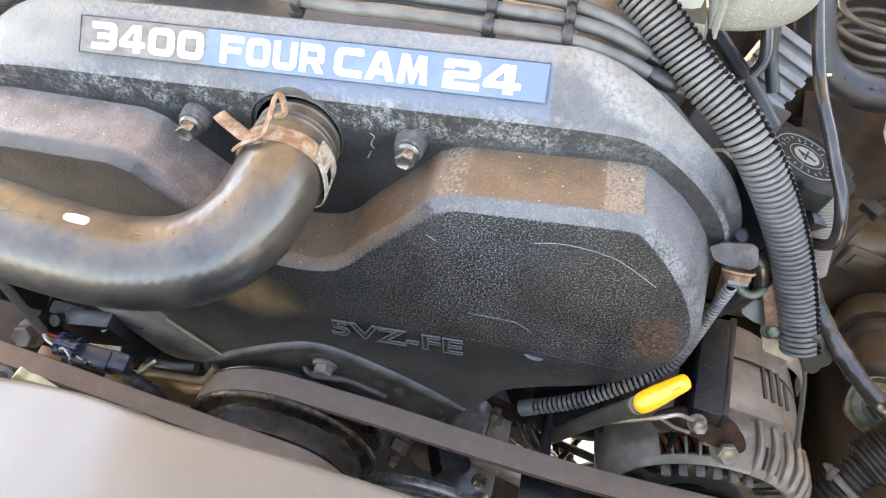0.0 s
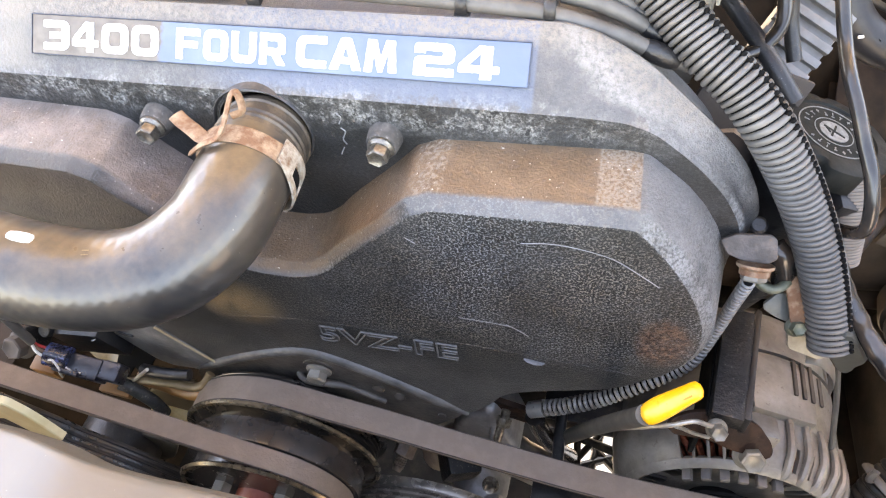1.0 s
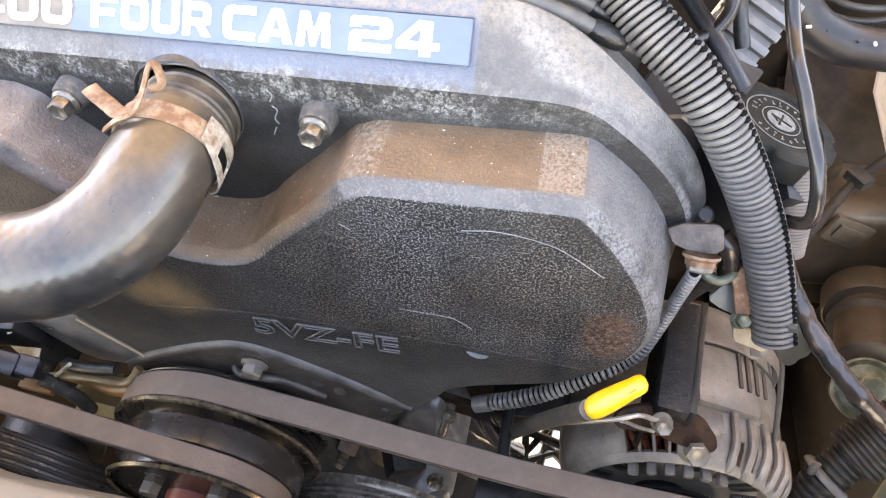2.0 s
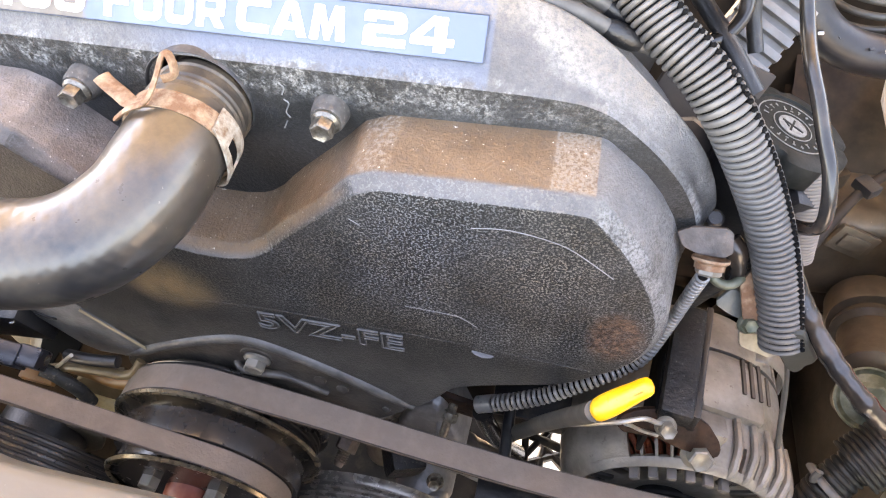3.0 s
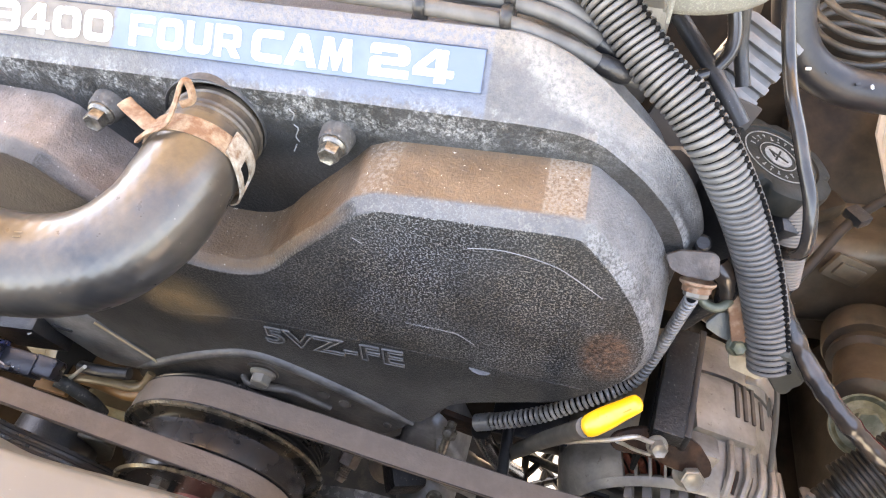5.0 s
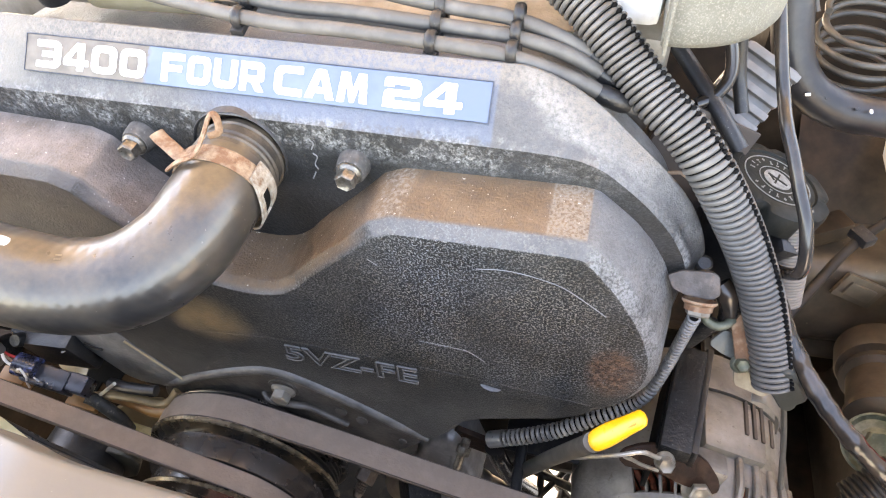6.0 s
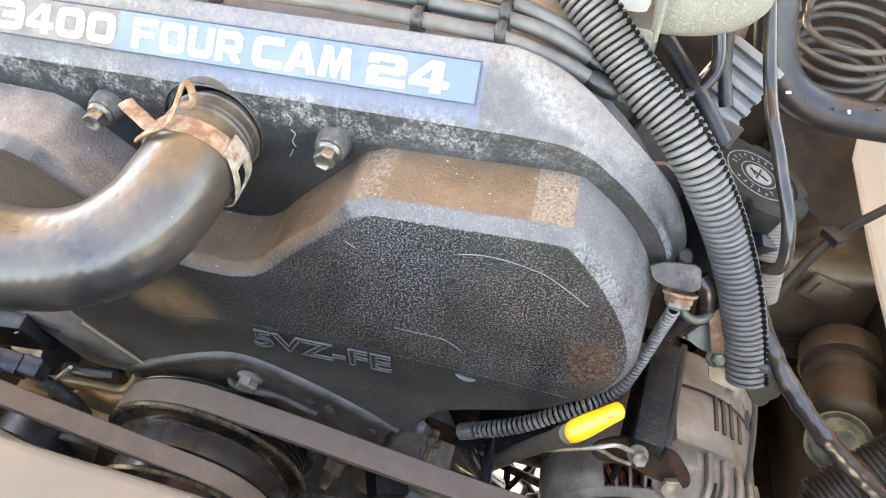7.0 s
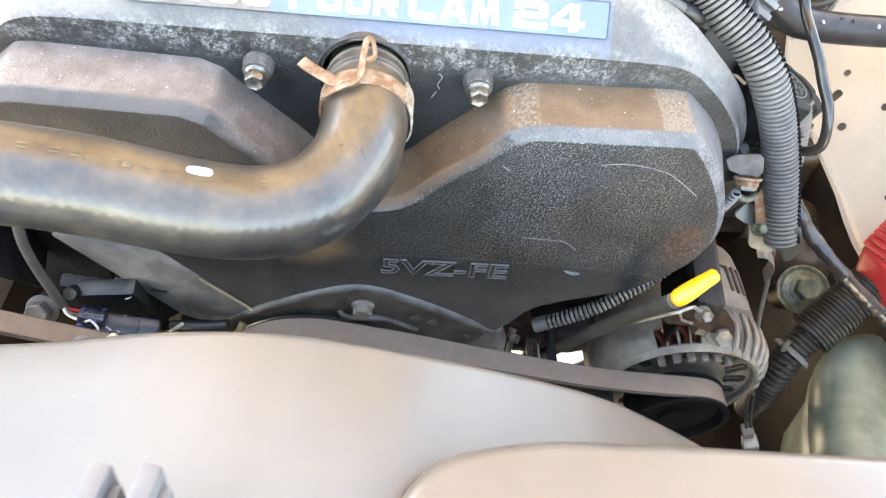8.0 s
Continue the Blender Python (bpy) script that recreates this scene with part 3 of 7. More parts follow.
def rounded(corners, w, h, shift, step=0.0004, rag=0.00022):
    """An outline scaled to w by h, its corners turned by their radius, with a slightly ragged worn edge."""
    k = min(w, h)
    P = [Vector((x * w, y * h)) for x, y, _ in corners]
    out = []
    for i, (p, (_, _, r)) in enumerate(zip(P, corners)):
        a, b = P[i - 1] - p, P[(i + 1) % len(P)] - p
        d = min(r * k, a.length * 0.48, b.length * 0.48)
        q0, q1 = p + a.normalized() * d, p + b.normalized() * d
        out += [q0 * (1 - u) ** 2 + p * 2 * u * (1 - u) + q1 * u * u for u in (np.linspace(0, 1, 7) if d > 1e-4 else (0.5,))]
    ring = []
    for a, b in zip(out, out[1:] + out[:1]):
        n = max(1, int((b - a).length / step))
        ring += [a + (b - a) * j / n for j in range(n)]
    ring = [q + rag * noise.noise_vector(Vector((q.x + shift, q.y, 0)) * 900.0).xy for q in ring]
    return ring


def word_mesh(word, x0, width, height, depth, m, gap=0.0016):
    """Wide capitals side by side, filled, with their depth, set by the pose m (x along, y up)."""
    cu = bpy.data.curves.new("letters", "CURVE")
    cu.dimensions, cu.fill_mode, cu.extrude = "2D", "BOTH", depth / 2
    w = (width - gap * (len(word) - 1)) / len(word)
    for i, ch in enumerate(word):
        for corners in GLYPHS[ch]:
            ring = rounded(corners, w, height, x0 + i * (w + gap))
            sp = cu.splines.new("POLY")
            sp.points.add(len(ring) - 1)
            sp.use_cyclic_u = True
            for q, c in zip(sp.points, ring):
                q.co = (x0 + i * (w + gap) + c.x, c.y, 0, 1)
    ob = bpy.data.objects.new("letters", cu)
    scene.collection.objects.link(ob)
    me = bpy.data.meshes.new_from_object(ob)
    bpy.data.objects.remove(ob)
    bpy.data.curves.remove(cu)
    bm = bmesh.new()
    bm.from_mesh(me)
    bpy.data.meshes.remove(me)
    bmesh.ops.transform(bm, matrix=m @ Matrix.Translation((0, 0, depth / 2)), verts=bm.verts)
    return bm


# ---- setting ----
def ground():
    bm = bmesh.new()
    bmesh.ops.create_grid(bm, x_segments=2, y_segments=2, size=60)
    return solo("ground", bm, CONCRETE, "pale sunlit concrete ground under the car", "ground", kind="structure")


def hood():
    """The raised hood, hinged behind the engine, that shades the bay."""
    bm = box((-0.075, 0.50, 1.60), (1.55, 1.30, 0.025), pose(0, 0, 0, -46), 0.008)
    for k in (-0.45, -0.15, 0.15, 0.45):
        box((-0.12 + k, 0.49, 1.58), (0.06, 1.15, 0.03), pose(0, 0, 0, -46), 0.01, bm)
    return solo("hood", bm, HOOD, "raised beige car hood standing open over the engine", "hood", kind="structure")


def apron():
    """Inner wing panels of the car and the bulkhead behind the engine."""
    a = thing("inner_fender", (0.30, 0.2, 0.84), "cream-painted inner fender panel with round holes beside the engine", "fender", kind="structure")
    n = Vector((-0.82, -0.12, 0.56)).normalized()
    origin = Vector((0.30, 0.2, 0.84))

    def on_panel(y, up):
        """A point of the sloping panel: its y, and the distance up the slope."""
        u = Vector((0.56, 0.0, 0.82)).normalized()
        p = origin + u * up
        p.y = y
        p -= n * ((p - origin).dot(n) / n.dot(Vector((n.x, 0, n.z)).normalized())) * 1.0
        return p

    edge = [(0.325, -0.010), (0.30, -0.022), (0.215, -0.032), (0.174, -0.036), (0.144, -0.038), (0.117, -0.042), (0.095, -0.044), (0.041, -0.043), (-0.3, -0.02), (-0.3, 0.22), (0.325, 0.22)]
    outer = [on_panel(y, s) for y, s in edge]
    middle = sum(outer, Vector()) / len(outer)
    inner = [p + (middle - p).normalized() * 0.007 for p in outer]
    bm = loft([[p - n * 0.001 for p in inner], [p + n * 0.0035 for p in [q + (o - q) * 0.4 for q, o in zip(inner, outer)]], [p + n * 0.003 for p in outer], [p - n * 0.006 for p in outer]])
    part("panel", bm, CREAM, a)
    for y, s, r in ((0.2493, 0.0165, 0.0030), (0.2025, -0.0085, 0.0036), (0.1973, 0.0265, 0.0032), (0.12, -0.005, 0.003)):
        p = on_panel(y, s)
        part("hole", lathe([(0, r), (0.0008, r), (0.0008, 0)], p - n * 0.001, n, 18), BLACK_PLASTIC, a, "small dark round hole")
    # unseen flange, added to keep the sun off the lower right
    part("sun_flange", box((0.53, 0.3, 1.03), (0.26, 1.2, 0.012), None, 0.004), CREAM, a)
    b = box((-0.72, 0.3, 0.74), (0.02, 1.2, 0.44), None, 0.004)
    solo("far_fender", b, CREAM, "cream-painted inner fender panel on the far side", "fender", kind="structure")
    solo("bulkhead", box((-0.12, 0.85, 1.0), (1.4, 0.02, 0.34), None, 0.004), DIRTY_BROWN, "dirty brown bulkhead behind the engine", "bulkhead", kind="structure")


ground()
hood()
apron()

# ---- timing cover ----
CX = -0.116


def mirror(points):
    """Right half, from the top middle to the bottom middle, made whole; counter-clockwise seen from the front."""
    right = [tuple(p) for p in points]
    left = [(2 * CX - p[0], p[1], *((2 * CX - p[2], *p[3:]) if len(p) > 2 else ())) for p in points[::-1]]
    return left + right


# x, z of the face's edge, then of the foot of its side at the back shell
FACE = [(-0.103, 0.9135, -0.1045, 0.9215), (-0.088, 0.920, -0.0915, 0.9275), (-0.074, 0.936, -0.0800, 0.9415), (-0.050, 0.9585, -0.0545, 0.9655), (-0.035, 0.9745, -0.0395, 0.9820), (0.051, 0.9768, 0.0530, 0.9853), (0.0545, 0.9745, 0.0590, 0.9815),
        (0.070, 0.956, 0.0790, 0.9640), (0.083, 0.934, 0.0940, 0.9400), (0.0905, 0.912, 0.1010, 0.9130), (0.0905, 0.895, 0.1010, 0.8930), (0.083, 0.876, 0.0910, 0.8700), (0.058, 0.851, 0.0615, 0.8430),
        (0.010, 0.832, 0.0120, 0.8235), (-0.004, 0.822, 0.0030, 0.8175), (-0.012, 0.806, -0.0045, 0.8015), (-0.023, 0.791, -0.0210, 0.7830), (-0.060, 0.815, -0.0560, 0.8075), (-0.095, 0.833, -0.0920, 0.8250), (-0.108, 0.838, -0.1070, 0.8295)]
# x, z of the wall, then x, z, y of the outer rim
BACK = [(-0.09, 1.0, -0.09, 1.025, 0.060), (0.030, 1.0, 0.022, 1.025, 0.060), (0.051, 0.998, 0.0475, 1.0145, 0.056), (0.0645, 0.9885, 0.0665, 0.999, 0.052), (0.0805, 0.9745, 0.0865, 0.982, 0.050),
        (0.0945, 0.9570, 0.102, 0.962, 0.050), (0.1025, 0.938, 0.111, 0.936, 0.048), (0.099, 0.925, 0.106, 0.925, 0.058), (0.100, 0.900, 0.106, 0.900, 0.058), (0.090, 0.868, 0.094, 0.862, 0.058),
        (0.060, 0.848, 0.062, 0.840, 0.058), (0.0, 0.828, 0.0, 0.820, 0.058), (-0.024, 0.80, -0.022, 0.795, 0.058), (-0.07, 0.82, -0.07, 0.815, 0.058)]


SCRATCHES = [[(0.0079, 0.9614), (0.0213, 0.9633), (0.0347, 0.9616), (0.0461, 0.958), (0.0559, 0.9514), (0.0667, 0.9429)],
             [(-0.0222, 0.8987), (-0.0072, 0.8983), (0.005, 0.897)], [(0.0015, 0.8984), (0.0070, 0.8950), (0.0125, 0.8905)], [(-0.0429, 0.9562), (-0.0405, 0.9545), (-0.0384, 0.953)]]


def timing_cover():
    t = thing("timing_cover", (CX, 0.03, 0.88), "dusty black plastic timing belt cover on the front of the engine", "engine cover")
    # back shell: wall, slanted panel, rim
    C = closed_outline(mirror(BACK)[::-1], 0.003, 2)
    A, B, YB = C[:, :2], C[:, 2:4], C[:, 4]
    bm = bmesh.new()
    M = A * 0.97 + B * 0.03
    rings = [at_y(A, 0.0365), at_y(M, 0.0365 + (YB - 0.0365) * 0.03), at_y(A * 0.03 + B * 0.97, 0.0365 + (YB - 0.0365) * 0.96), at_y(grow(B, 0.001), YB + 0.002), at_y(grow(B, 0.0004), YB + 0.004), at_y(grow(B, -0.003), YB + 0.006), at_y(grow(B, -0.012), YB + 0.010), at_y(grow(B, -0.014), YB + 0.045)]
    loft(rings, bm, cap_first=False, cap_last=True)
    bm.verts.ensure_lookup_table()
    n = len(A)
    hole = [bm.verts.new((CX - 0.000 + 0.0228 * math.cos(a), 0.0365, 0.9775 + 0.0226 * math.sin(a))) for a in np.linspace(0, 2 * math.pi, 48, endpoint=False)]
    inner = [bm.verts.new((v.co.x, 0.075, v.co.z)) for v in hole]
    for k in range(48):
        bm.faces.new((hole[k], hole[(k + 1) % 48], inner[(k + 1) % 48], inner[k]))
    bm.faces.new(inner)
    bm.verts.ensure_lookup_table()
    edges = [bm.edges.get((bm.verts[k], bm.verts[(k + 1) % n])) for k in range(n)] + [bm.edges.get((hole[k], hole[(k + 1) % 48])) for k in range(48)]
    bmesh.ops.triangle_fill(bm, edges=edges, use_beauty=True)
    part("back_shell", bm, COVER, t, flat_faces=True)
    # front shell with its two lobes
    left = [(-0.124, 0.838, -0.125, 0.8295), (-0.137, 0.833, -0.140, 0.825), (-0.172, 0.815, -0.176, 0.8075), (-0.200, 0.795, -0.204, 0.787), (-0.232, 0.792, -0.238, 0.786), (-0.266, 0.842, -0.274, 0.839), (-0.300, 0.888, -0.308, 0.885), (-0.3245, 0.912, -0.333, 0.910), (-0.321, 0.935, -0.329, 0.938)]
    F = closed_outline((left + [(2 * CX - x, z, 2 * CX - bx, bz) for x, z, bx, bz in FACE[7::-1]] + FACE)[::-1], 0.0022, 1)
    F, B = F[:, :2], F[:, 2:4]
    D = B - F
    D = D / np.linalg.norm(D, axis=1)[:, None]
    rings = [at_y(F, 0.0), at_y(F + D * 0.0005, 0.0002), at_y(F + D * 0.0011, 0.0007), at_y(F + D * 0.0050, 0.0046), at_y(F + D * 0.0056, 0.0054), at_y(F + D * 0.0060, 0.0066), at_y(B, 0.0375)]
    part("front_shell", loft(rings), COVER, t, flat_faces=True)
    # bosses with bolts
    for x in (-0.0579, 2 * CX + 0.0579 + 0.004):
        boss = part("boss", lathe([(0.0, 0.0082), (0.007, 0.0074), (0.0085, 0.0066), (0.0085, 0)], (x, 0.0375, 0.981), (0, -1, 0), 28), material("dusty_boss", (0.050, 0.046, 0.042), 0.6, second=(0.135, 0.122, 0.110), scale=150, speck=0.4, speck_col=(0.30, 0.29, 0.27), bump=0.5), t)
        hex_bolt(boss, (x, 0.029, 0.981), (0, -1, 0), 0.0088, 0.0055, 0.0062, STEEL, spin=0.9)
    # collar round the hose hole
    part("hole_collar", lathe([(0.0480, 0.0229), (0.0362, 0.0229), (0.0352, 0.0233), (0.0349, 0.0238), (0.0356, 0.0242), (0.0480, 0.0243)], (CX - 0.001, 0, 0.9790), (0, 1, 0), 56), material("grey_lip", (0.03, 0.03, 0.032), 0.4, second=(0.07, 0.068, 0.066), scale=200), t)
    # raised engine code
    m = Matrix.Translation((-0.1035, 0.0004, 0.8575)) @ pose(0, 0, 0, 90)
    part("raised_letters", text_mesh("5VZ-FE", 0.0145, 0.079, 0.0012, m, 0.014, 0.0004), COVER, t, "raised moulded letters")
    # pale wires drawn for the light on the raised letters' rims
    m = Matrix.Translation((-0.1037, -0.0008, 0.8573)) @ pose(0, 0, 0, 90)
    part("letter_outline", outline_mesh("5VZ-FE", 0.0149, 0.0794, m), material("rim_pale", (0.085, 0.085, 0.085), 0.5, second=(0.13, 0.13, 0.125), scale=300), t, "pale outlines for the letters' bright rims")
    # raised mould line below the letters' top, from the left to the right lobe
    part("mould_rib", sweep(spline([(-0.16, 0.0003, 0.868), (-0.10, 0.0003, 0.8755), (0.0, 0.0003, 0.8735), (0.07, 0.0003, 0.868)]), 0.0005, 6), COVER, t)
    # pale scratches and a casting pip on the face
    scratch = material("scratch", (0.17, 0.172, 0.17), 0.6)
    for pts in SCRATCHES:
        part("scratch", sweep(spline([(x, 0.0001, z) for x, z in pts], 6), 0.0003, 6), scratch, t, "pale scratch")
    for pts in ([(-0.0791, 0.9916), (-0.0773, 0.9896), (-0.0788, 0.9859)], [(-0.0785, 0.9836), (-0.0767, 0.9815), (-0.0786, 0.9769), (-0.0774, 0.9740)], [(-0.0790, 0.9721), (-0.0812, 0.9676)]):
        part("scuff", sweep(spline([(x, 0.0364, z) for x, z in pts], 6), 0.00035, 6), scratch, t, "pale scuff on the wall")
    part("pip", sweep([(0.0105, -0.0001, 0.8690), (0.0125, -0.0003, 0.8686), (0.0163, -0.0005, 0.8678), (0.0200, -0.0003, 0.8672), (0.0215, -0.0001, 0.8670)], [0.0006, 0.0016, 0.0021, 0.0014, 0.0004], 12, flat=(1, 0.15)), material("pip_grey", (0.09, 0.092, 0.095), 0.6, second=(0.15, 0.15, 0.155), scale=300), t, "pale worn pip")
    # side plate's grey is raised for light the lower left lacks
    W = closed_outline([(-0.297, 0.882), (-0.268, 0.889), (-0.236, 0.868), (-0.2162, 0.8425), (-0.1885, 0.8085), (-0.197, 0.793), (-0.231, 0.792)][::-1], 0.003, 1)
    part("side_plate", loft([at_y(W, -0.0005), at_y(grow(W, 0.0003), -0.0003), at_y(grow(W, 0.0004), 0.003)]), material("worn_lit_grey", (0.145, 0.140, 0.132), 0.38, second=(0.30, 0.29, 0.27), scale=45, speck=0.55, fine=500, speck_col=(0.2, 0.2, 0.195), bump=0.8), t, "smooth worn grey side plate, paler for light falling there")
    # tan strip drawn for the highlight on the side plate's edge
    part("edge_glint", sweep([(-0.2165, -0.0016, 0.8425), (-0.2010, -0.0016, 0.8245), (-0.1875, -0.0016, 0.8090)], 0.0008, 8), material("glint_tan", (0.42, 0.32, 0.18), 0.4, second=(0.30, 0.22, 0.12)), t, "tan highlight along the edge")
    part("crack", sweep([(-0.252, -0.0010, 0.8290), (-0.245, -0.0010, 0.8255), (-0.240, -0.0010, 0.8250)], 0.0009, 6), BLACK_PLASTIC, t, "dark slit")
    # lower lip; its paler top holds the light that falls on it
    lip = spline([(2 * CX + 0.023, 0, 0.791), (-0.172, 0, 0.815), (-0.137, 0, 0.833), (CX, 0, 0.8385), (-0.095, 0, 0.833), (-0.060, 0, 0.815), (-0.023, 0, 0.791)], 10)
    lip_lit = material("lit_lip", (0.040, 0.039, 0.037), 0.42, second=(0.125, 0.120, 0.112), scale=80, mix=0.8, bump=0.6, dust=0.6, dust_col=(0.20, 0.19, 0.175))
    part("lower_lip", sweep(lip + np.array([0, 0.0004, 0.0006]), np.interp(np.linspace(0, 1, len(lip)), [0, 0.08, 0.92, 1], [0.0012, 0.0044, 0.0046, 0.0020]), 16, flat=(0.75, 0.85)), lip_lit, t, "moulded lip, paler on its lit top")
    return t


def name_plate():
    t = thing("name_plate", (-0.112, 0.05, 1.015), "worn blue name plate with white capitals on the cover", "name plate")
    # the slanted panel: along x, up the slope
    slope = math.degrees(math.atan2(0.0235, 0.025))
    base = Matrix.Translation((-0.229, 0.0432, 1.0075)) @ pose(0, 0, 0, 90 - slope)
    bm = box((0.1165, 0.0088, 0.0002), (0.233, 0.0176, 0.0008), None, 0.0003)
    bmesh.ops.transform(bm, matrix=base, verts=bm.verts)
    p = part("plate", bm, PLATE_BLUE, t)
    for word, x, w in (("3400", 0.0063, 0.0600), ("FOUR", 0.0750, 0.0525), ("CAM", 0.1326, 0.0450), ("24", 0.1850, 0.0360)):
        part("word", word_mesh(word, x, w, 0.0134, 0.0003, base @ Matrix.Translation((0, 0.0019, 0.0006))), WHITE_INK, p, "white printed capitals")
    edge = bmesh.new()
    for c, size in (((0.1165, -0.0002, 0.0004), (0.2334, 0.0002, 0.0010)), ((0.1165, 0.0178, 0.0004), (0.2334, 0.0002, 0.0010)), ((-0.0002, 0.0088, 0.0004), (0.0002, 0.018, 0.0010)), ((0.2332, 0.0088, 0.0004), (0.0002, 0.018, 0.0010))):
        box(c, size, None, 0, edge)
    bmesh.ops.transform(edge, matrix=base, verts=edge.verts)
    part("border", edge, material("border_line", (0.035, 0.045, 0.065), 0.5, second=(0.10, 0.12, 0.16), scale=140), p, "thin dark border line")
    return t


timing_cover()
name_plate()


def lower_cover():
    """The dark lower flange with its bolt, studs and bosses under the timing cover."""
    t = thing("lower_timing_cover", (CX, 0.01, 0.80), "black lower timing cover flange with a zinc bolt", "engine cover")
    flange = material("dusty_flange", (0.045, 0.040, 0.035), 0.36, second=(0.125, 0.108, 0.092), scale=60, mix=0.8, bump=0.5, dust=0.3, dust_col=(0.16, 0.14, 0.115))
    P = closed_outline([(-0.21, 0.79), (-0.172, 0.815), (-0.137, 0.832), (-0.116, 0.837), (-0.095, 0.832), (-0.06, 0.813), (-0.026, 0.790), (-0.034, 0.778), (-0.060, 0.755), (-0.085, 0.74), (-0.21, 0.74)][::-1], 0.004, 1)
    part("flange", loft([at_y(P, 0.0005), at_y(grow(P, 0.001), 0.0020), at_y(grow(P, 0.001), 0.05)], cap_last=True), flange, t)
    part("bolt_shelf", sweep(spline([(-0.1300, 0.001, 0.8095), (-0.1240, -0.003, 0.8085), (-0.1080, -0.003, 0.8085), (-0.1000, -0.001, 0.8050), (-0.0900, 0.000, 0.7985), (-0.0760, 0.000, 0.7905)], 6), 0.0032, 12, flat=(0.8, 0.7)), flange, t, "dusty moulded ledge under the bolt")
    b = part("boss", lathe([(0, 0.0105), (0.0035, 0.0098), (0.0040, 0.0)], (-0.1148, 0.003, 0.820), (0, -1, 0), 28), flange, t)
    hex_bolt(b, (-0.1140, -0.0005, 0.8200), (0.0, -0.98, -0.12), 0.0110, 0.0055, 0.0080, PALE_ZINC)
    for x, z in ((-0.0785, 0.806), (-0.0655, 0.800), (-0.040, 0.783)):
        part("rivet", lathe([(0, 0.0040 - 0.0012 * (z < 0.79)), (0.002, 0.0036 - 0.0012 * (z < 0.79)), (0.003, 0)], (x, 0.001, z), (0, -1, 0.2), 20), flange, t)
    solo("engine_block", box((-0.115, 0.20, 0.75), (0.42, 0.28, 0.20), None, 0.02), DARK_BROWN, "dark engine block behind the timing cover", "engine")
    return t


lower_cover()


# ---- radiator hose ----
def radiator_hose():
    t = thing("radiator_hose", (-0.186, -0.056, 0.976), "black rubber upper radiator hose with a white paint dab", "hose")
    C = [(-0.1155, 0.044, 0.9765), (-0.1150, 0.028, 0.9775), (-0.1145, 0.012, 0.9782), (-0.1150, -0.005, 0.9768), (-0.1195, -0.023, 0.9722), (-0.1340, -0.0400, 0.9672), (-0.156, -0.0495, 0.9665), (-0.184, -0.0550, 0.9735),
         (-0.229, -0.0555, 0.9848), (-0.281, -0.0575, 0.9935), (-0.337, -0.0600, 1.003), (-0.46, -0.07, 1.010)]
    P = spline(C, 14)
    part("tube", sweep(P[22:], 0.0210, 44), HOSE_RUBBER, t)
    def on_hose(x, angle, lift=0.0003):
        """Place, along and out on the hose's surface; angle from straight up towards the front, in degrees."""
        k = int(np.argmin(np.abs(P[84:, 0] - x))) + 84
        T = Vector(P[k + 1] - P[k - 1]).normalized()
        U = (Vector((0, 0, 1)) - T * T.z).normalized()
        W = T.cross(U)
        W = W if W.y < 0 else -W
        n = U * math.cos(radians(angle)) + W * math.sin(radians(angle))
        return Vector(P[k]) + n * (0.0210 + lift), T, n

    def mark(name, x0, x1, a0, a1, mat, label):
        bm = bmesh.new()
        rows = [[bm.verts.new(on_hose(x, a)[0]) for a in np.linspace(a0, a1, 5)] for x in np.linspace(x0, x1, 6)]
        for p, q in zip(rows, rows[1:]):
            for k in range(4):
                bm.faces.new((p[k], p[k + 1], q[k + 1], q[k]))
        bmesh.ops.solidify(bm, geom=list(bm.faces), thickness=0.0003)
        part(name, bm, mat, t, label)

    n, T, _ = on_hose(-0.1835, -6, -0.0002)
    dab = sweep([n - T * 0.0052, n - T * 0.0045, n - T * 0.002, n + T * 0.002, n + T * 0.0045, n + T * 0.0052], [0.0008, 0.0022, 0.0027, 0.0026, 0.0020, 0.0008], 14, flat=(1, 0.25))
    part("paint_dab", dab, WHITE_INK, t, "white paint dab")
    ink = material("faded_print", (0.30, 0.24, 0.16), 0.5, second=(0.10, 0.08, 0.06), scale=400)
    spots = [-0.147, -0.1535, -0.160] + [-0.198 - 0.0062 * k for k in range(12) if k not in (4, 9)]
    for k, x in enumerate(spots):
        mark("print_bar", x, x + 0.0034, 3, 4.6, ink, "faint printed bar")
        mark("print_bar", x, x + 0.0007, 3, 10, ink, "faint printed bar")
        if k % 3:
            mark("print_bar", x + 0.0008, x + 0.0034, 8.6, 10, ink, "faint printed bar")
        if k % 2:
            mark("print_bar", x + 0.0027, x + 0.0034, 4.6, 10, ink, "faint printed bar")
    dusty = material("dusty_rubber", (0.040, 0.033, 0.027), 0.45, second=(0.10, 0.078, 0.055), scale=90, dust=0.35, dust_col=(0.22, 0.165, 0.11), bump=0.5)
    part("hose_end", sweep(P[5:24], [0.0188, 0.0203, 0.0207] + [0.0208] * 16, 44), dusty, t, "dusty brown hose end")
    for k in (9, 15, 18):
        part("end_ridge", sweep(P[k:k + 3], [0.0206, 0.0216, 0.0206], 44), dusty, t, "dusty hose end ridge")
    # outlet neck and clamp
    n = thing("water_outlet", (-0.117, 0.045, 0.985), "dark metal water outlet neck in the cover's opening", "pipe")
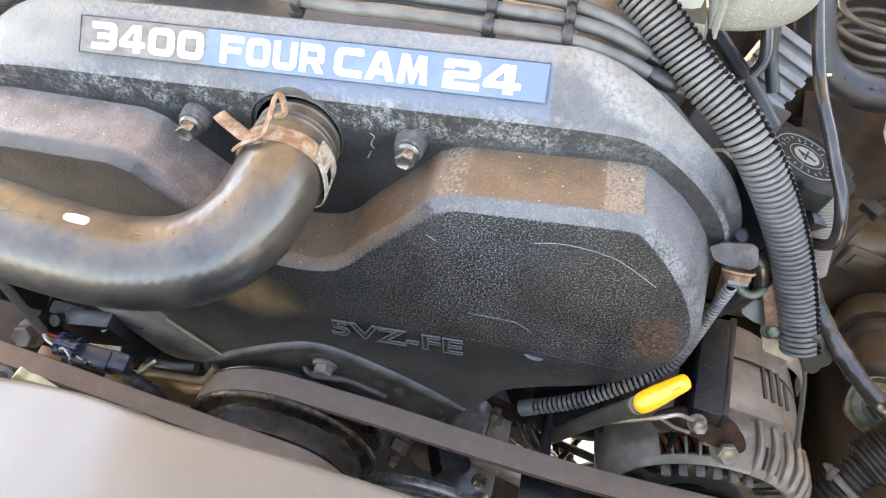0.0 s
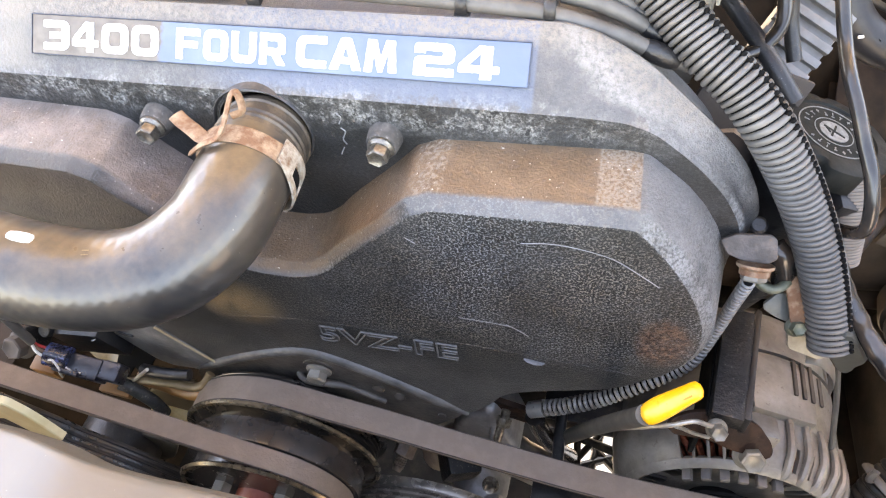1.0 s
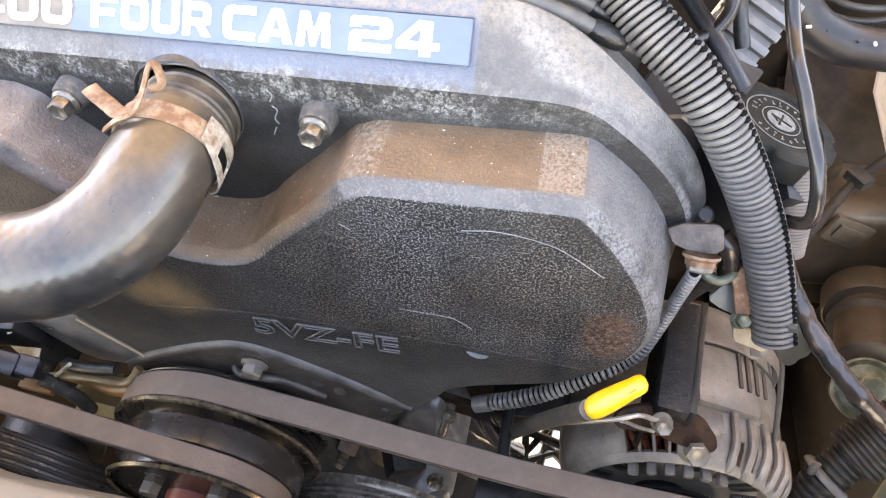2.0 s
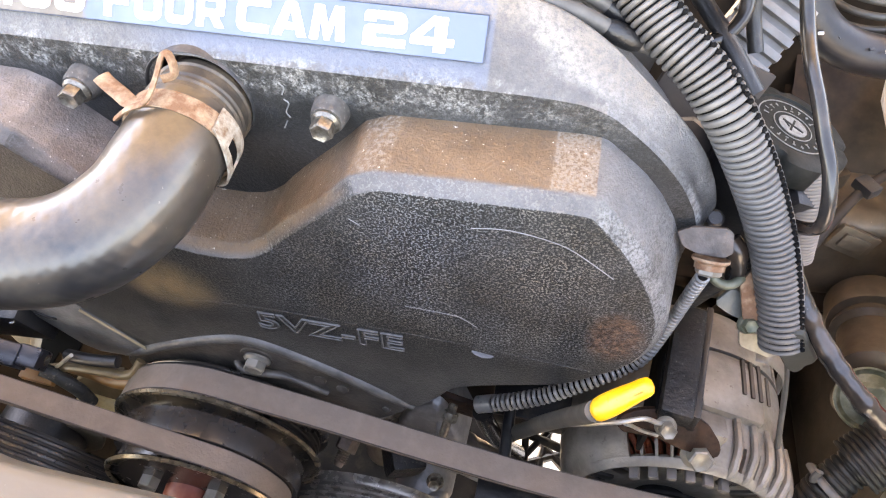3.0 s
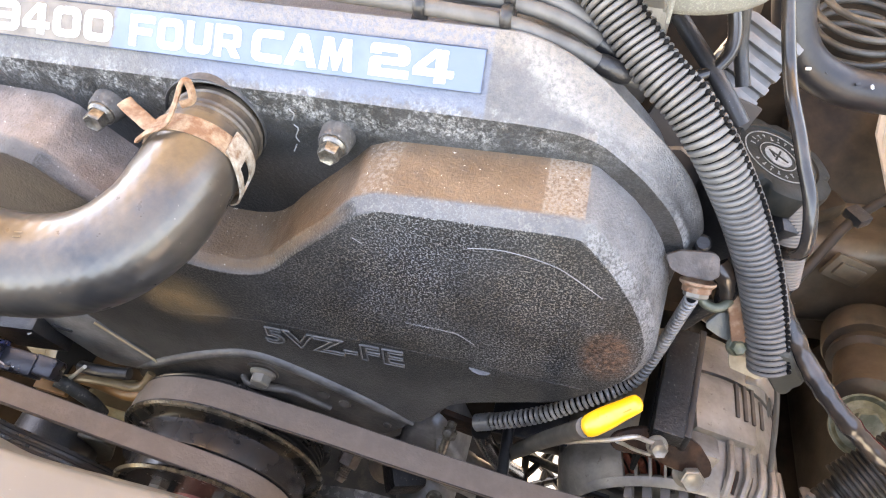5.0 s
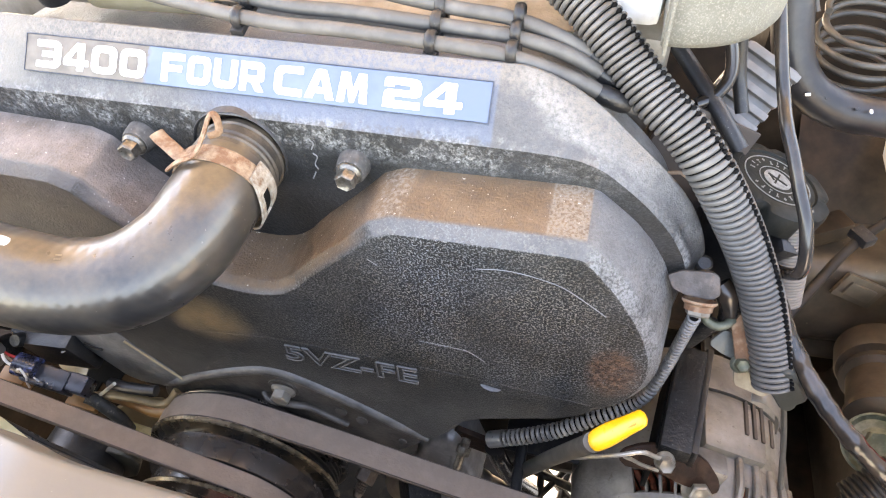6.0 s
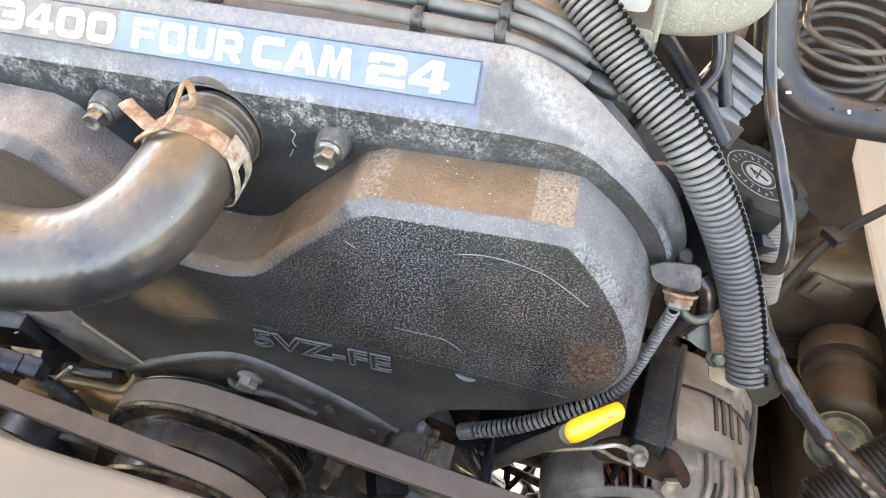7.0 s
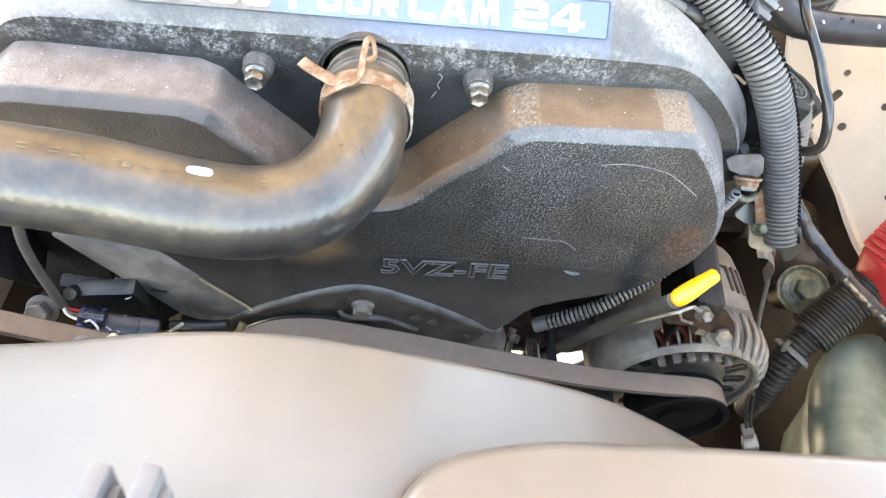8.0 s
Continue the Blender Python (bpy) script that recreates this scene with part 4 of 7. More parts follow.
    part("neck", lathe([(0, 0.0192), (0.004, 0.0192), (0.005, 0.0203), (0.008, 0.0203), (0.009, 0.0192), (0.013, 0.0192), (0.014, 0.0203), (0.017, 0.0203), (0.018, 0.0192), (0.045, 0.0192)], (-0.1150, 0.0300, 0.9770), (-0.03, 0.99, -0.05), 36), DIRTY_BROWN, n)
    c = thing("hose_clamp", (-0.115, 0.008, 0.979), "rusty spring band clamp round the hose end", "clamp")
    d = Vector((-0.02, -0.99, -0.14))
    o = Vector((-0.1147, 0.0165, 0.9782))
    part("band", lathe([(-0.0005, 0.0212), (-0.0005, 0.0226), (0.0085, 0.0226), (0.0085, 0.0212)], o, d, 64), RUST, c)
    # wide windowed plate of the band on one side
    side, rise = Vector((1, 0, 0)), Vector((0, 0, 1))
    bm = bmesh.new()
    turns = np.linspace(-58, 34, 24)
    rows = []
    for a in turns:
        lean = 0.0040 * math.sin(radians((a + 58) / 92 * 180))
        rows.append([bm.verts.new(o + (side * math.cos(radians(a)) + rise * math.sin(radians(a))) * 0.0229 + d * (q * (0.0090 + lean))) for q in np.linspace(-0.12, 1.10, 10)])
    for i, (p, q) in enumerate(zip(rows, rows[1:])):
        for k in range(9):
            if not (3 <= k <= 6 and 8 <= i <= 16):
                bm.faces.new((p[k], p[k + 1], q[k + 1], q[k]))
    bmesh.ops.recalc_face_normals(bm, faces=bm.faces)
    bmesh.ops.solidify(bm, geom=list(bm.faces), thickness=-0.0010)
    part("fork", bm, FLAKING, c, "pale flaking plate with a square window")
    liner = [o + (side * math.cos(radians(a)) + rise * math.sin(radians(a))) * 0.0221 + d * 0.0058 for a in np.linspace(-32, 10, 12)]
    part("window", sweep(np.array(liner), 0.0034, 10, flat=(1.0, 0.22)), CORE_BLACK, c, "dark rubber under the window")
    part("ear", sweep(spline([(-0.1225, 0.0085, 0.9975), (-0.1290, 0.0095, 0.9955), (-0.1360, 0.0135, 0.9960), (-0.1420, 0.0165, 0.9975), (-0.1455, 0.0185, 0.9990)]), 0.0035, 14, flat=(1, 0.28)), RUST, c)
    part("tang", sweep(spline([(-0.1330, 0.0030, 0.9925), (-0.1255, 0.0025, 0.9985), (-0.1180, 0.0045, 1.0018), (-0.1165, 0.0120, 1.0060), (-0.1150, 0.0190, 1.0120), (-0.1125, 0.0200, 1.0120), (-0.1110, 0.0170, 1.0060), (-0.1150, 0.0140, 1.0050)], 6), 0.0014, 8, flat=(1.5, 0.7)), RUST, c)
    return t


radiator_hose()


# ---- pulleys and belts ----
AX, AZ = 0.1375, 0.7145
PX, PZ = -0.1475, 0.7465


def fan_pulley():
    t = thing("fan_pulley", (PX, -0.03, PZ), "black fan pulley with worn steel rims", "pulley")
    ax = (0, -1, 0)
    prof = [(0.005, 0.0), (0.005, 0.066), (0.007, 0.067), (0.008, 0.066)]
    for k in range(5):
        y = 0.0085 + k * 0.0033
        prof += [(y, 0.0628), (y + 0.0012, 0.0628), (y + 0.0018, 0.0605), (y + 0.0027, 0.0605)]
    prof += [(0.0252, 0.0628), (0.0252, 0.0)]
    part("grooved_drum", lathe(prof, (PX, 0, PZ), ax, 72), PULLEY, t)
    part("rear_rim", lathe([(0.0254, 0.0620), (0.0250, 0.0664), (0.0262, 0.0682), (0.0278, 0.0672), (0.0282, 0.0650)], (PX, 0, PZ), ax, 72), PULLEY_RIM, t)
    part("dish", lathe([(0.0252, 0.045), (0.0254, 0.0660), (0.0272, 0.0660), (0.0290, 0.0615), (0.0330, 0.0560), (0.0335, 0.045)], (PX, 0, PZ), ax, 72), DUSTY_DISH, t)
    part("hub_drum", lathe([(0.0275, 0.048), (0.0300, 0.0575), (0.0320, 0.0585), (0.0462, 0.0585), (0.0467, 0.0525), (0.0605, 0.0525), (0.0605, 0.0)], (PX, 0, PZ), ax, 72), WORN_DRUM, t)
    part("front_rim", lathe([(0.0600, 0.050), (0.0598, 0.0550), (0.0612, 0.0570), (0.0630, 0.0558), (0.0626, 0.0530)], (PX, 0, PZ), ax, 72), PULLEY_RIM, t)
    part("front_dish", lathe([(0.0602, 0.0545), (0.0614, 0.0540), (0.0610, 0.0500), (0.0570, 0.042), (0.0560, 0.022), (0.0560, 0)], (PX, 0, PZ), ax, 72), DUSTY_DISH, t)
    h = part("fan_hub", lathe([(0.0555, 0.016), (0.066, 0.015), (0.069, 0.012), (0.10, 0.012), (0.10, 0)], (PX - 0.004, 0, PZ), ax, 32), RED_HUB, t, "oxide red fan hub")
    for x, z in ((-0.0255, 0.0130), (0.0150, 0.0100), (-0.0185, -0.026), (0.0225, -0.026)):
        hex_bolt(h, (PX + x, -0.0565, PZ + z), ax, 0.011, 0.008, 0.0076, PALE_ZINC)
    return t


def ribbon(points, y0, y1, thick, closed=False):
    """A belt: outer line (x, z), from y0 to y1."""
    P = spline([(x, 0, z) for x, z in points], 10)
    T = np.gradient(P, axis=0)
    N = np.stack([T[:, 2], 0 * T[:, 0], -T[:, 0]], 1)
    N /= np.linalg.norm(N, axis=1)[:, None]
    rings = []
    for p, n in zip(P, N):
        a, b = p, p + n * thick
        e = 0.0006
        rings.append([(a[0], y0 + e, a[2]), (a[0], y1 - e, a[2]), (a[0] + n[0] * e, y1, a[2] + n[2] * e), (b[0], y1, b[2]), (b[0], y0, b[2]), (a[0] + n[0] * e, y0, a[2] + n[2] * e)])
    return loft(rings, cap_last=True)


def arc(cx, cz, r, a0, a1, n=9):
    return [(cx + r * math.cos(radians(a)), cz + r * math.sin(radians(a))) for a in np.linspace(a0, a1, n)]


def belts():
    # rear belt: over the fan pulley, down to the alternator
    pts = arc(PX, PZ, 0.0672, 205, 76, 12) + [(-0.075, 0.7980), (-0.030, 0.7848), (0.0163, 0.7725), (0.0514, 0.7640), (0.0900, 0.7580)] + arc(AX, AZ, 0.0387, 84, -60, 9)
    edge_mat = material("belt_edge", (0.05, 0.040, 0.035), 0.7, second=(0.09, 0.07, 0.06), scale=300)
    t = thing("alternator_belt", (0.0, -0.017, 0.775), "dusty ribbed belt running to the alternator pulley", "belt")
    part("belt_back", ribbon(pts, -0.0252, -0.0085, 0.0025), BELT, t)
    for k in range(4):
        y = -0.0235 + k * 0.0043
        part("rib", ribbon([(x, z - 0.0023) for x, z in pts], y - 0.0012, y + 0.0012, 0.0024), edge_mat, t)
    for y in (-0.0253, -0.0094):
        part("edge_cord", ribbon([(x, z + 0.00015) for x, z in pts], y, y + 0.0010, 0.0008), edge_mat, t, "dark frayed edge")
    # front belt: from the far idler over the drum
    pts = [(-0.46, 0.9305), (-0.36, 0.8905), (-0.26, 0.8505), (-0.17, 0.8145)] + arc(PX, PZ, 0.0556, 68, -60, 9)
    t = thing("fan_belt", (-0.25, -0.053, 0.847), "dusty brown belt wrapped over the fan pulley drum", "belt")
    part("belt_back", ribbon(pts, -0.0598, -0.0468, 0.0030), BELT, t)
    for y in (-0.0599, -0.0476):
        part("edge_cord", ribbon([(x, z + 0.00015) for x, z in pts], y, y + 0.0009, 0.0034), edge_mat, t, "dark frayed edge")
    # wide ribbed belt below, on the left
    t = thing("ribbed_belt", (-0.26, -0.07, 0.75), "black multi-rib drive belt low in the bay", "belt")
    run = [(-0.3774, 0.8455), (-0.2970, 0.7801), (-0.2822, 0.7652), (-0.2532, 0.7443), (-0.2153, 0.7094), (-0.1824, 0.6835)]
    part("back", ribbon(run, -0.066, -0.044, 0.003), PULLEY, t)
    for k in range(5):
        y = -0.0640 + k * 0.0044
        part("rib", ribbon([(x, z + 0.0018) for x, z in run], y - 0.0012, y + 0.0012, 0.0022), material("rib_rubber", (0.012, 0.012, 0.0135), 0.35, second=(0.024, 0.023, 0.023), spec=0.5), t)
    solo("pump_pulley", lathe([(-0.026, 0), (-0.026, 0.026), (-0.024, 0.030), (0.0, 0.030), (0.0, 0.0)], (-0.285, -0.020, 0.715), (0, 1, 0), 48), BLACK_PLASTIC, "black smooth pump pulley behind the belts", "pulley")
    S = closed_outline([(-0.306, 0.700), (-0.2967, 0.7200), (-0.2531, 0.7345), (-0.2341, 0.7286), (-0.2528, 0.692), (-0.290, 0.684)][::-1], 0.003, 1)
    solo("olive_guard", loft([at_y(S, -0.031), at_y(grow(S, 0.0008), -0.0302), at_y(grow(S, 0.0008), -0.027)], cap_last=True), material("olive_plate", (0.045, 0.042, 0.032), 0.5, second=(0.08, 0.075, 0.058), scale=60, speck=0.2), "dull olive guard plate behind the belts", "guard")
    c = [(0.055, 0.0), (0.055, 0.078)]
    for k in range(6):
        y = 0.050 - k * 0.004
        c += [(y, 0.080), (y - 0.0012, 0.080), (y - 0.002, 0.0765), (y - 0.003, 0.0765)]
    c += [(0.022, 0.080), (0.022, 0.0)]
    solo("crank_pulley", lathe(c, (-0.06, 0.012, 0.612), (0, -1, 0), 72), material("worn_groove", (0.30, 0.27, 0.235), 0.25, 0.4, second=(0.03, 0.027, 0.025), scale=40, mix=0.2), "black grooved crankshaft pulley low in the bay", "pulley")


fan_pulley()
belts()


# ---- fan shroud and radiator top ----
def shroud():
    t = thing("fan_shroud", (-0.14, -0.15, 0.98), "dusty beige fan shroud in front of the engine", "fan shroud")
    edge = spline([(-0.52, -0.118, 0.932), (-0.38, -0.117, 0.946), (-0.2466, -0.1165, 0.9605), (-0.1850, -0.1165, 0.9745), (-0.1400, -0.1205, 0.9840), (-0.1000, -0.1267, 0.9870), (-0.0500, -0.1222, 0.9640), (0.0000, -0.1180, 0.9350), (0.0500, -0.1143, 0.8930), (0.0900, -0.1114, 0.8545), (0.1200, -0.1092, 0.8262), (0.1600, -0.1067, 0.7800), (0.2000, -0.1045, 0.7200)], 8)
    T = np.gradient(edge[:, ::2], axis=0)
    N = np.stack([-T[:, 1], T[:, 0]], 1)
    N /= np.linalg.norm(N, axis=1)[:, None]
    rings = []
    for dy, dn in ((0.004, -0.016), (0.0, -0.006), (-0.0005, -0.002), (-0.002, -0.0004), (-0.004, 0.0), (-0.03, 0.0), (-0.06, -0.002), (-0.10, -0.008), (-0.18, -0.02)):
        rings.append([(e[0] + n[0] * dn, e[1] + dy, e[2] + n[1] * dn) for e, n in zip(edge, N)])
    bm = bmesh.new()
    V = [[bm.verts.new(p) for p in r] for r in rings]
    for a, b in zip(V, V[1:]):
        for k in range(len(a) - 1):
            bm.faces.new((a[k], a[k + 1], b[k + 1], b[k]))
    part("ring", bm, SHROUD, t)
    clip_grey = material("clip_grey", (0.10, 0.105, 0.115), 0.45, second=(0.14, 0.145, 0.15))
    for x in (-0.1775, -0.1640):
        part("clip", box((x, -0.190, 1.004), (0.0062, 0.018, 0.014), pose(0, 0, 0, -10, 0, -6), 0.0015), clip_grey, t, "grey plastic clip")
        part("clip_wing", box((x + 0.0042, -0.192, 1.001), (0.0030, 0.014, 0.008), pose(0, 0, 0, -10, 0, -6), 0.001), clip_grey, t, "grey plastic clip")
    scuff = material("scuff_dark", (0.05, 0.05, 0.05), 0.6)
    k = int(np.argmin(np.abs(edge[:, 0] - 0.055)))
    part("scuff", sweep([(edge[k + j][0] + N[k + j][0] * 0.0002, edge[k + j][1] - 0.014 - 0.0012 * (j % 2), edge[k + j][2] + N[k + j][1] * 0.0002) for j in range(-2, 4)], 0.0004, 6), scuff, t, "dark scuff")
    k = thing("yellowed_bracket", (-0.25, -0.088, 0.84), "sunlit yellowed cream plastic bracket behind the shroud", "bracket")
    # yellowed cream, taken bright in place of sunlight on the bracket
    cream = material("sun_bright_cream", (0.62, 0.52, 0.30), 0.45, second=(0.78, 0.69, 0.46), scale=50)
    part("arm", sheet([(-0.2607, 0.8847), (-0.2392, 0.8989), (-0.2257, 0.9138), (-0.2242, 0.9085), (-0.2194, 0.9073), (-0.2141, 0.8985), (-0.2113, 0.8903), (-0.2080, 0.8737), (-0.2182, 0.8644), (-0.2244, 0.8791), (-0.2309, 0.8896), (-0.2463, 0.8837), (-0.2753, 0.8643)], -0.088, 0.004, 0.0006, 0.0, 0.0008), cream, k)
    hex_bolt(k, (-0.2414, -0.0880, 0.9017), (0.1, -0.6, 0.8), 0.011, 0.007, 0.008, DULL_ZINC)
    s = thing("radiator_support", (0.05, -0.3, 0.98), "cream-painted radiator support panel across the car's front", "radiator support")
    P = closed_outline([(-0.105, -0.205), (-0.089, -0.1735), (-0.074, -0.1650), (-0.046, -0.1600), (0.009, -0.1607), (0.072, -0.1626), (0.50, -0.18), (0.50, -0.50), (-0.105, -0.50)][::-1], 0.006, 2)
    part("panel", loft([[(x, y, 0.992) for x, y in grow(P, -0.006)], [(x, y, 0.9905) for x, y in grow(P, -0.003)], [(x, y, 0.987) for x, y in grow(P, -0.0008)], [(x, y, 0.982) for x, y in P], [(x, y, 0.95) for x, y in P]]), DIMMED_CREAM, s)
    part("cross_bar", box((-0.12, -0.46, 0.955), (1.1, 0.16, 0.05), None, 0.01), DIMMED_CREAM, s)
    # unseen block, added to keep low light out from the front
    solo("radiator", box((-0.12, -0.42, 0.66), (0.75, 0.06, 0.56), None, 0.004), BLACK_PLASTIC, "unseen black radiator core, added to block light from the front", "radiator")


shroud()


# ---- alternator ----


def slotted(profile, center, slots, seg=120):
    """A turned shell round the y axis, with slots (from, to, in degrees) left open between rows 1 and -2 of the profile, with thickness."""
    bm = bmesh.new()
    cx, cy, cz = center
    ang = np.linspace(0, 360, seg, endpoint=False)
    rows = [[bm.verts.new((cx + r * math.cos(radians(a)), cy + y, cz + r * math.sin(radians(a)))) for a in ang] for y, r in profile]
    for i, (p, q) in enumerate(zip(rows, rows[1:])):
        for k in range(seg):
            mid = ang[k] + 180 / seg
            if 0 < i < len(rows) - 2 and any(a <= mid <= b for a, b in slots):
                continue
            bm.faces.new((p[k], p[(k + 1) % seg], q[(k + 1) % seg], q[k]))
    bmesh.ops.recalc_face_normals(bm, faces=bm.faces)
    bmesh.ops.solidify(bm, geom=list(bm.faces), thickness=0.003)
    return bm


def alternator():
    t = thing("alternator", (AX, 0.05, AZ), "grey cast aluminium alternator with copper windings behind slots", "alternator")
    ay = (0, 1, 0)
    slots = [(94.5 + 7.5 * k, 99.8 + 7.5 * k) for k in range(4)] + [(a, a + 5) for a in (65, 55, 45, 35, 24)]
    part("front_housing", slotted([(0.0005, 0.0640), (0.0035, 0.0682), (0.0120, 0.0728), (0.0170, 0.0742), (0.032, 0.0750)], (AX, 0, AZ), slots, 240), ALU, t)
    part("front_lip", lathe([(0.0030, 0.0610), (0.0000, 0.0620), (-0.0012, 0.0645), (0.0005, 0.0672), (0.0035, 0.0684)], (AX, 0, AZ), ay, 72), ALU, t)
    part("front_plate", lathe([(0.0075, 0.0), (0.0075, 0.0560), (0.0050, 0.0605), (0.0035, 0.0635)], (AX, 0, AZ), ay, 56), ALU, t)
    for k in range(16):
        a = radians(k * 22.5 + 8)
        part("vent", box((AX + 0.050 * math.cos(a), 0.0068, AZ + 0.050 * math.sin(a)), (0.018, 0.003, 0.0085), pose(0, 0, 0, 0, -math.degrees(a), 0), 0.001), PULLEY, t, "dark vent")
    for k in range(60):
        a = radians(k * 6)
        part("winding", sweep([(AX + 0.056 * math.cos(a), 0.0085, AZ + 0.056 * math.sin(a)), (AX + 0.066 * math.cos(a), 0.0125, AZ + 0.066 * math.sin(a)), (AX + 0.069 * math.cos(a + 0.1), 0.024, AZ + 0.069 * math.sin(a + 0.1))], 0.0024, 8), COPPER, t)
    for a in (68, 79, 90, 101, 112, 124):
        q = radians(a)
        part("boss_block", box((AX + 0.0565 * math.cos(q), -0.0015, AZ + 0.0565 * math.sin(q)), (0.0060, 0.008, 0.0045), pose(0, 0, 0, 0, 90 - a, 0), 0.0012), DULL_ZINC, t)
    part("middle_housing", lathe([(0.030, 0.0), (0.030, 0.0735), (0.032, 0.0755), (0.074, 0.0758), (0.077, 0.0745), (0.078, 0)], (AX, 0, AZ), ay, 72), ALU, t)
    part("rear_housing", slotted([(0.078, 0.0), (0.0785, 0.0758), (0.085, 0.0758), (0.102, 0.0745), (0.114, 0.066), (0.118, 0.0)], (AX, 0, AZ), [(a, a + 4) for a in range(-70, 40, 8)], 180), ALU, t)
    # pulley taken dead black for the deep shade it sits in
    part("pulley", lathe([(-0.026, 0.0), (-0.026, 0.014), (-0.022, 0.016), (-0.021, 0.032), (-0.028, 0.0350), (-0.0285, 0.0392), (-0.0270, 0.0395), (-0.026, 0.0345), (-0.008, 0.0345), (-0.007, 0.0395), (-0.005, 0.0395), (-0.004, 0.016), (0.014, 0.016)], (AX, 0, AZ), ay, 48), CORE_BLACK, t)
    for a in (70.5, 61, 51, 41, 30.5, 18, 4):
        a = radians(a)
        c, s = math.cos(a), math.sin(a)
        pts = [(AX + r * c, y, AZ + r * s) for y, r in ((0.0008, 0.0645), (0.0025, 0.0690), (0.0070, 0.0722), (0.0140, 0.0760), (0.024, 0.0768), (0.034, 0.0758))]
        part("fin", sweep(spline(pts, 4), 0.0026, 8), ALU, t)
    # the round body sits a little towards the fender, its pulley where the belt runs
    shrink = Matrix.Translation((0.0045, 0, 0.0040)) @ Matrix.Diagonal((0.945, 1, 0.945, 1))
    for ob in t.children:
        if not ob.name.startswith("pulley"):
            ob.data.transform(shrink)
    # shoulder casting and clamp lug
    part("shoulder", box((0.1620, 0.052, 0.7860), (0.042, 0.040, 0.012), pose(0, 0, 0, 0, 16, 0), 0.005), ALU, t)
    lug = part("lug", box((0.1400, 0.014, 0.7990), (0.024, 0.016, 0.022), pose(0, 0, 0, -10, 14, 0), 0.003), ALU, t, "cast clamp lug")
    hex_bolt(lug, (0.1360, -0.0035, 0.8085), (0.05, -0.8, 0.6), 0.0115, 0.0075, 0.0092, PALE_ZINC)
    # cooling slots across the rear shoulder
    for x, z, y, long in ((0.1705, 0.7902, 0.060, 0.024), (0.1757, 0.7887, 0.0595, 0.025), (0.1809, 0.7866, 0.0590, 0.025), (0.1915, 0.7705, 0.064, 0.020)):
        part("slot", box((x, y, z), (0.0024, long, 0.0022), pose(0, 0, 0, 0, 20, 0), 0.0005), material("slot_shade", (0.055, 0.043, 0.034), 0.6, second=(0.085, 0.068, 0.055)), t, "dark cooling slot")
    br = thing("adjusting_bracket", (0.122, 0.03, 0.838), "black grainy steel bracket bar above the alternator", "bracket")
    part("bar", box((0.1222, 0.034, 0.836), (0.0165, 0.070, 0.012), pose(0, 0, 0, 0, 0, -8), 0.0015), GRAINY, br)
    part("side", box((0.1326, 0.036, 0.832), (0.0040, 0.072, 0.016), pose(0, 0, 0, 0, 0, -8), 0.001), BLACK_PLASTIC, br, "smooth black side strip")
    # black sheet added where only deep shade shows beside the bar
    part("gap_sheet", box((0.1145, 0.037, 0.806), (0.0030, 0.066, 0.050), pose(0, 0, 0, 0, 0, -8), 0.001), CORE_BLACK, br, "black sheet under the bar for the dark gap")
    # rusty foot plate on the slanting plane between the two bolts
    n = Vector((0.1, -0.75, 0.65)).normalized()
    u = Vector((1, 0, 0)) - n * n.x
    u.normalize()
    v = n.cross(u)
    c = Vector((0.1236, -0.0020, 0.8194))
    ring = closed_outline([(-0.0333, 0.0066), (-0.0205, 0.0131), (-0.0084, 0.0137), (0.0126, 0.0105), (0.0225, -0.0015), (0.0222, -0.0092), (0.0013, -0.0056), (-0.0102, -0.0013), (-0.0227, -0.0007), (-0.0320, -0.0003)][::-1], 0.002, 1, (0.003,))
    part("foot", loft([[c + u * a + v * b + n * h for a, b in P] for P, h in ((ring, 0.0005), (grow(ring, 0.0006), 0.0), (grow(ring, 0.0006), -0.0035))], cap_last=True), RUSTY_BROWN, br, "rusty brown foot plate")
    hex_bolt(br, (0.1125, -0.0058, 0.8368), (0.05, -0.75, 0.66), 0.0078, 0.0055, 0.0056, PALE_ZINC)
    return t


alternator()


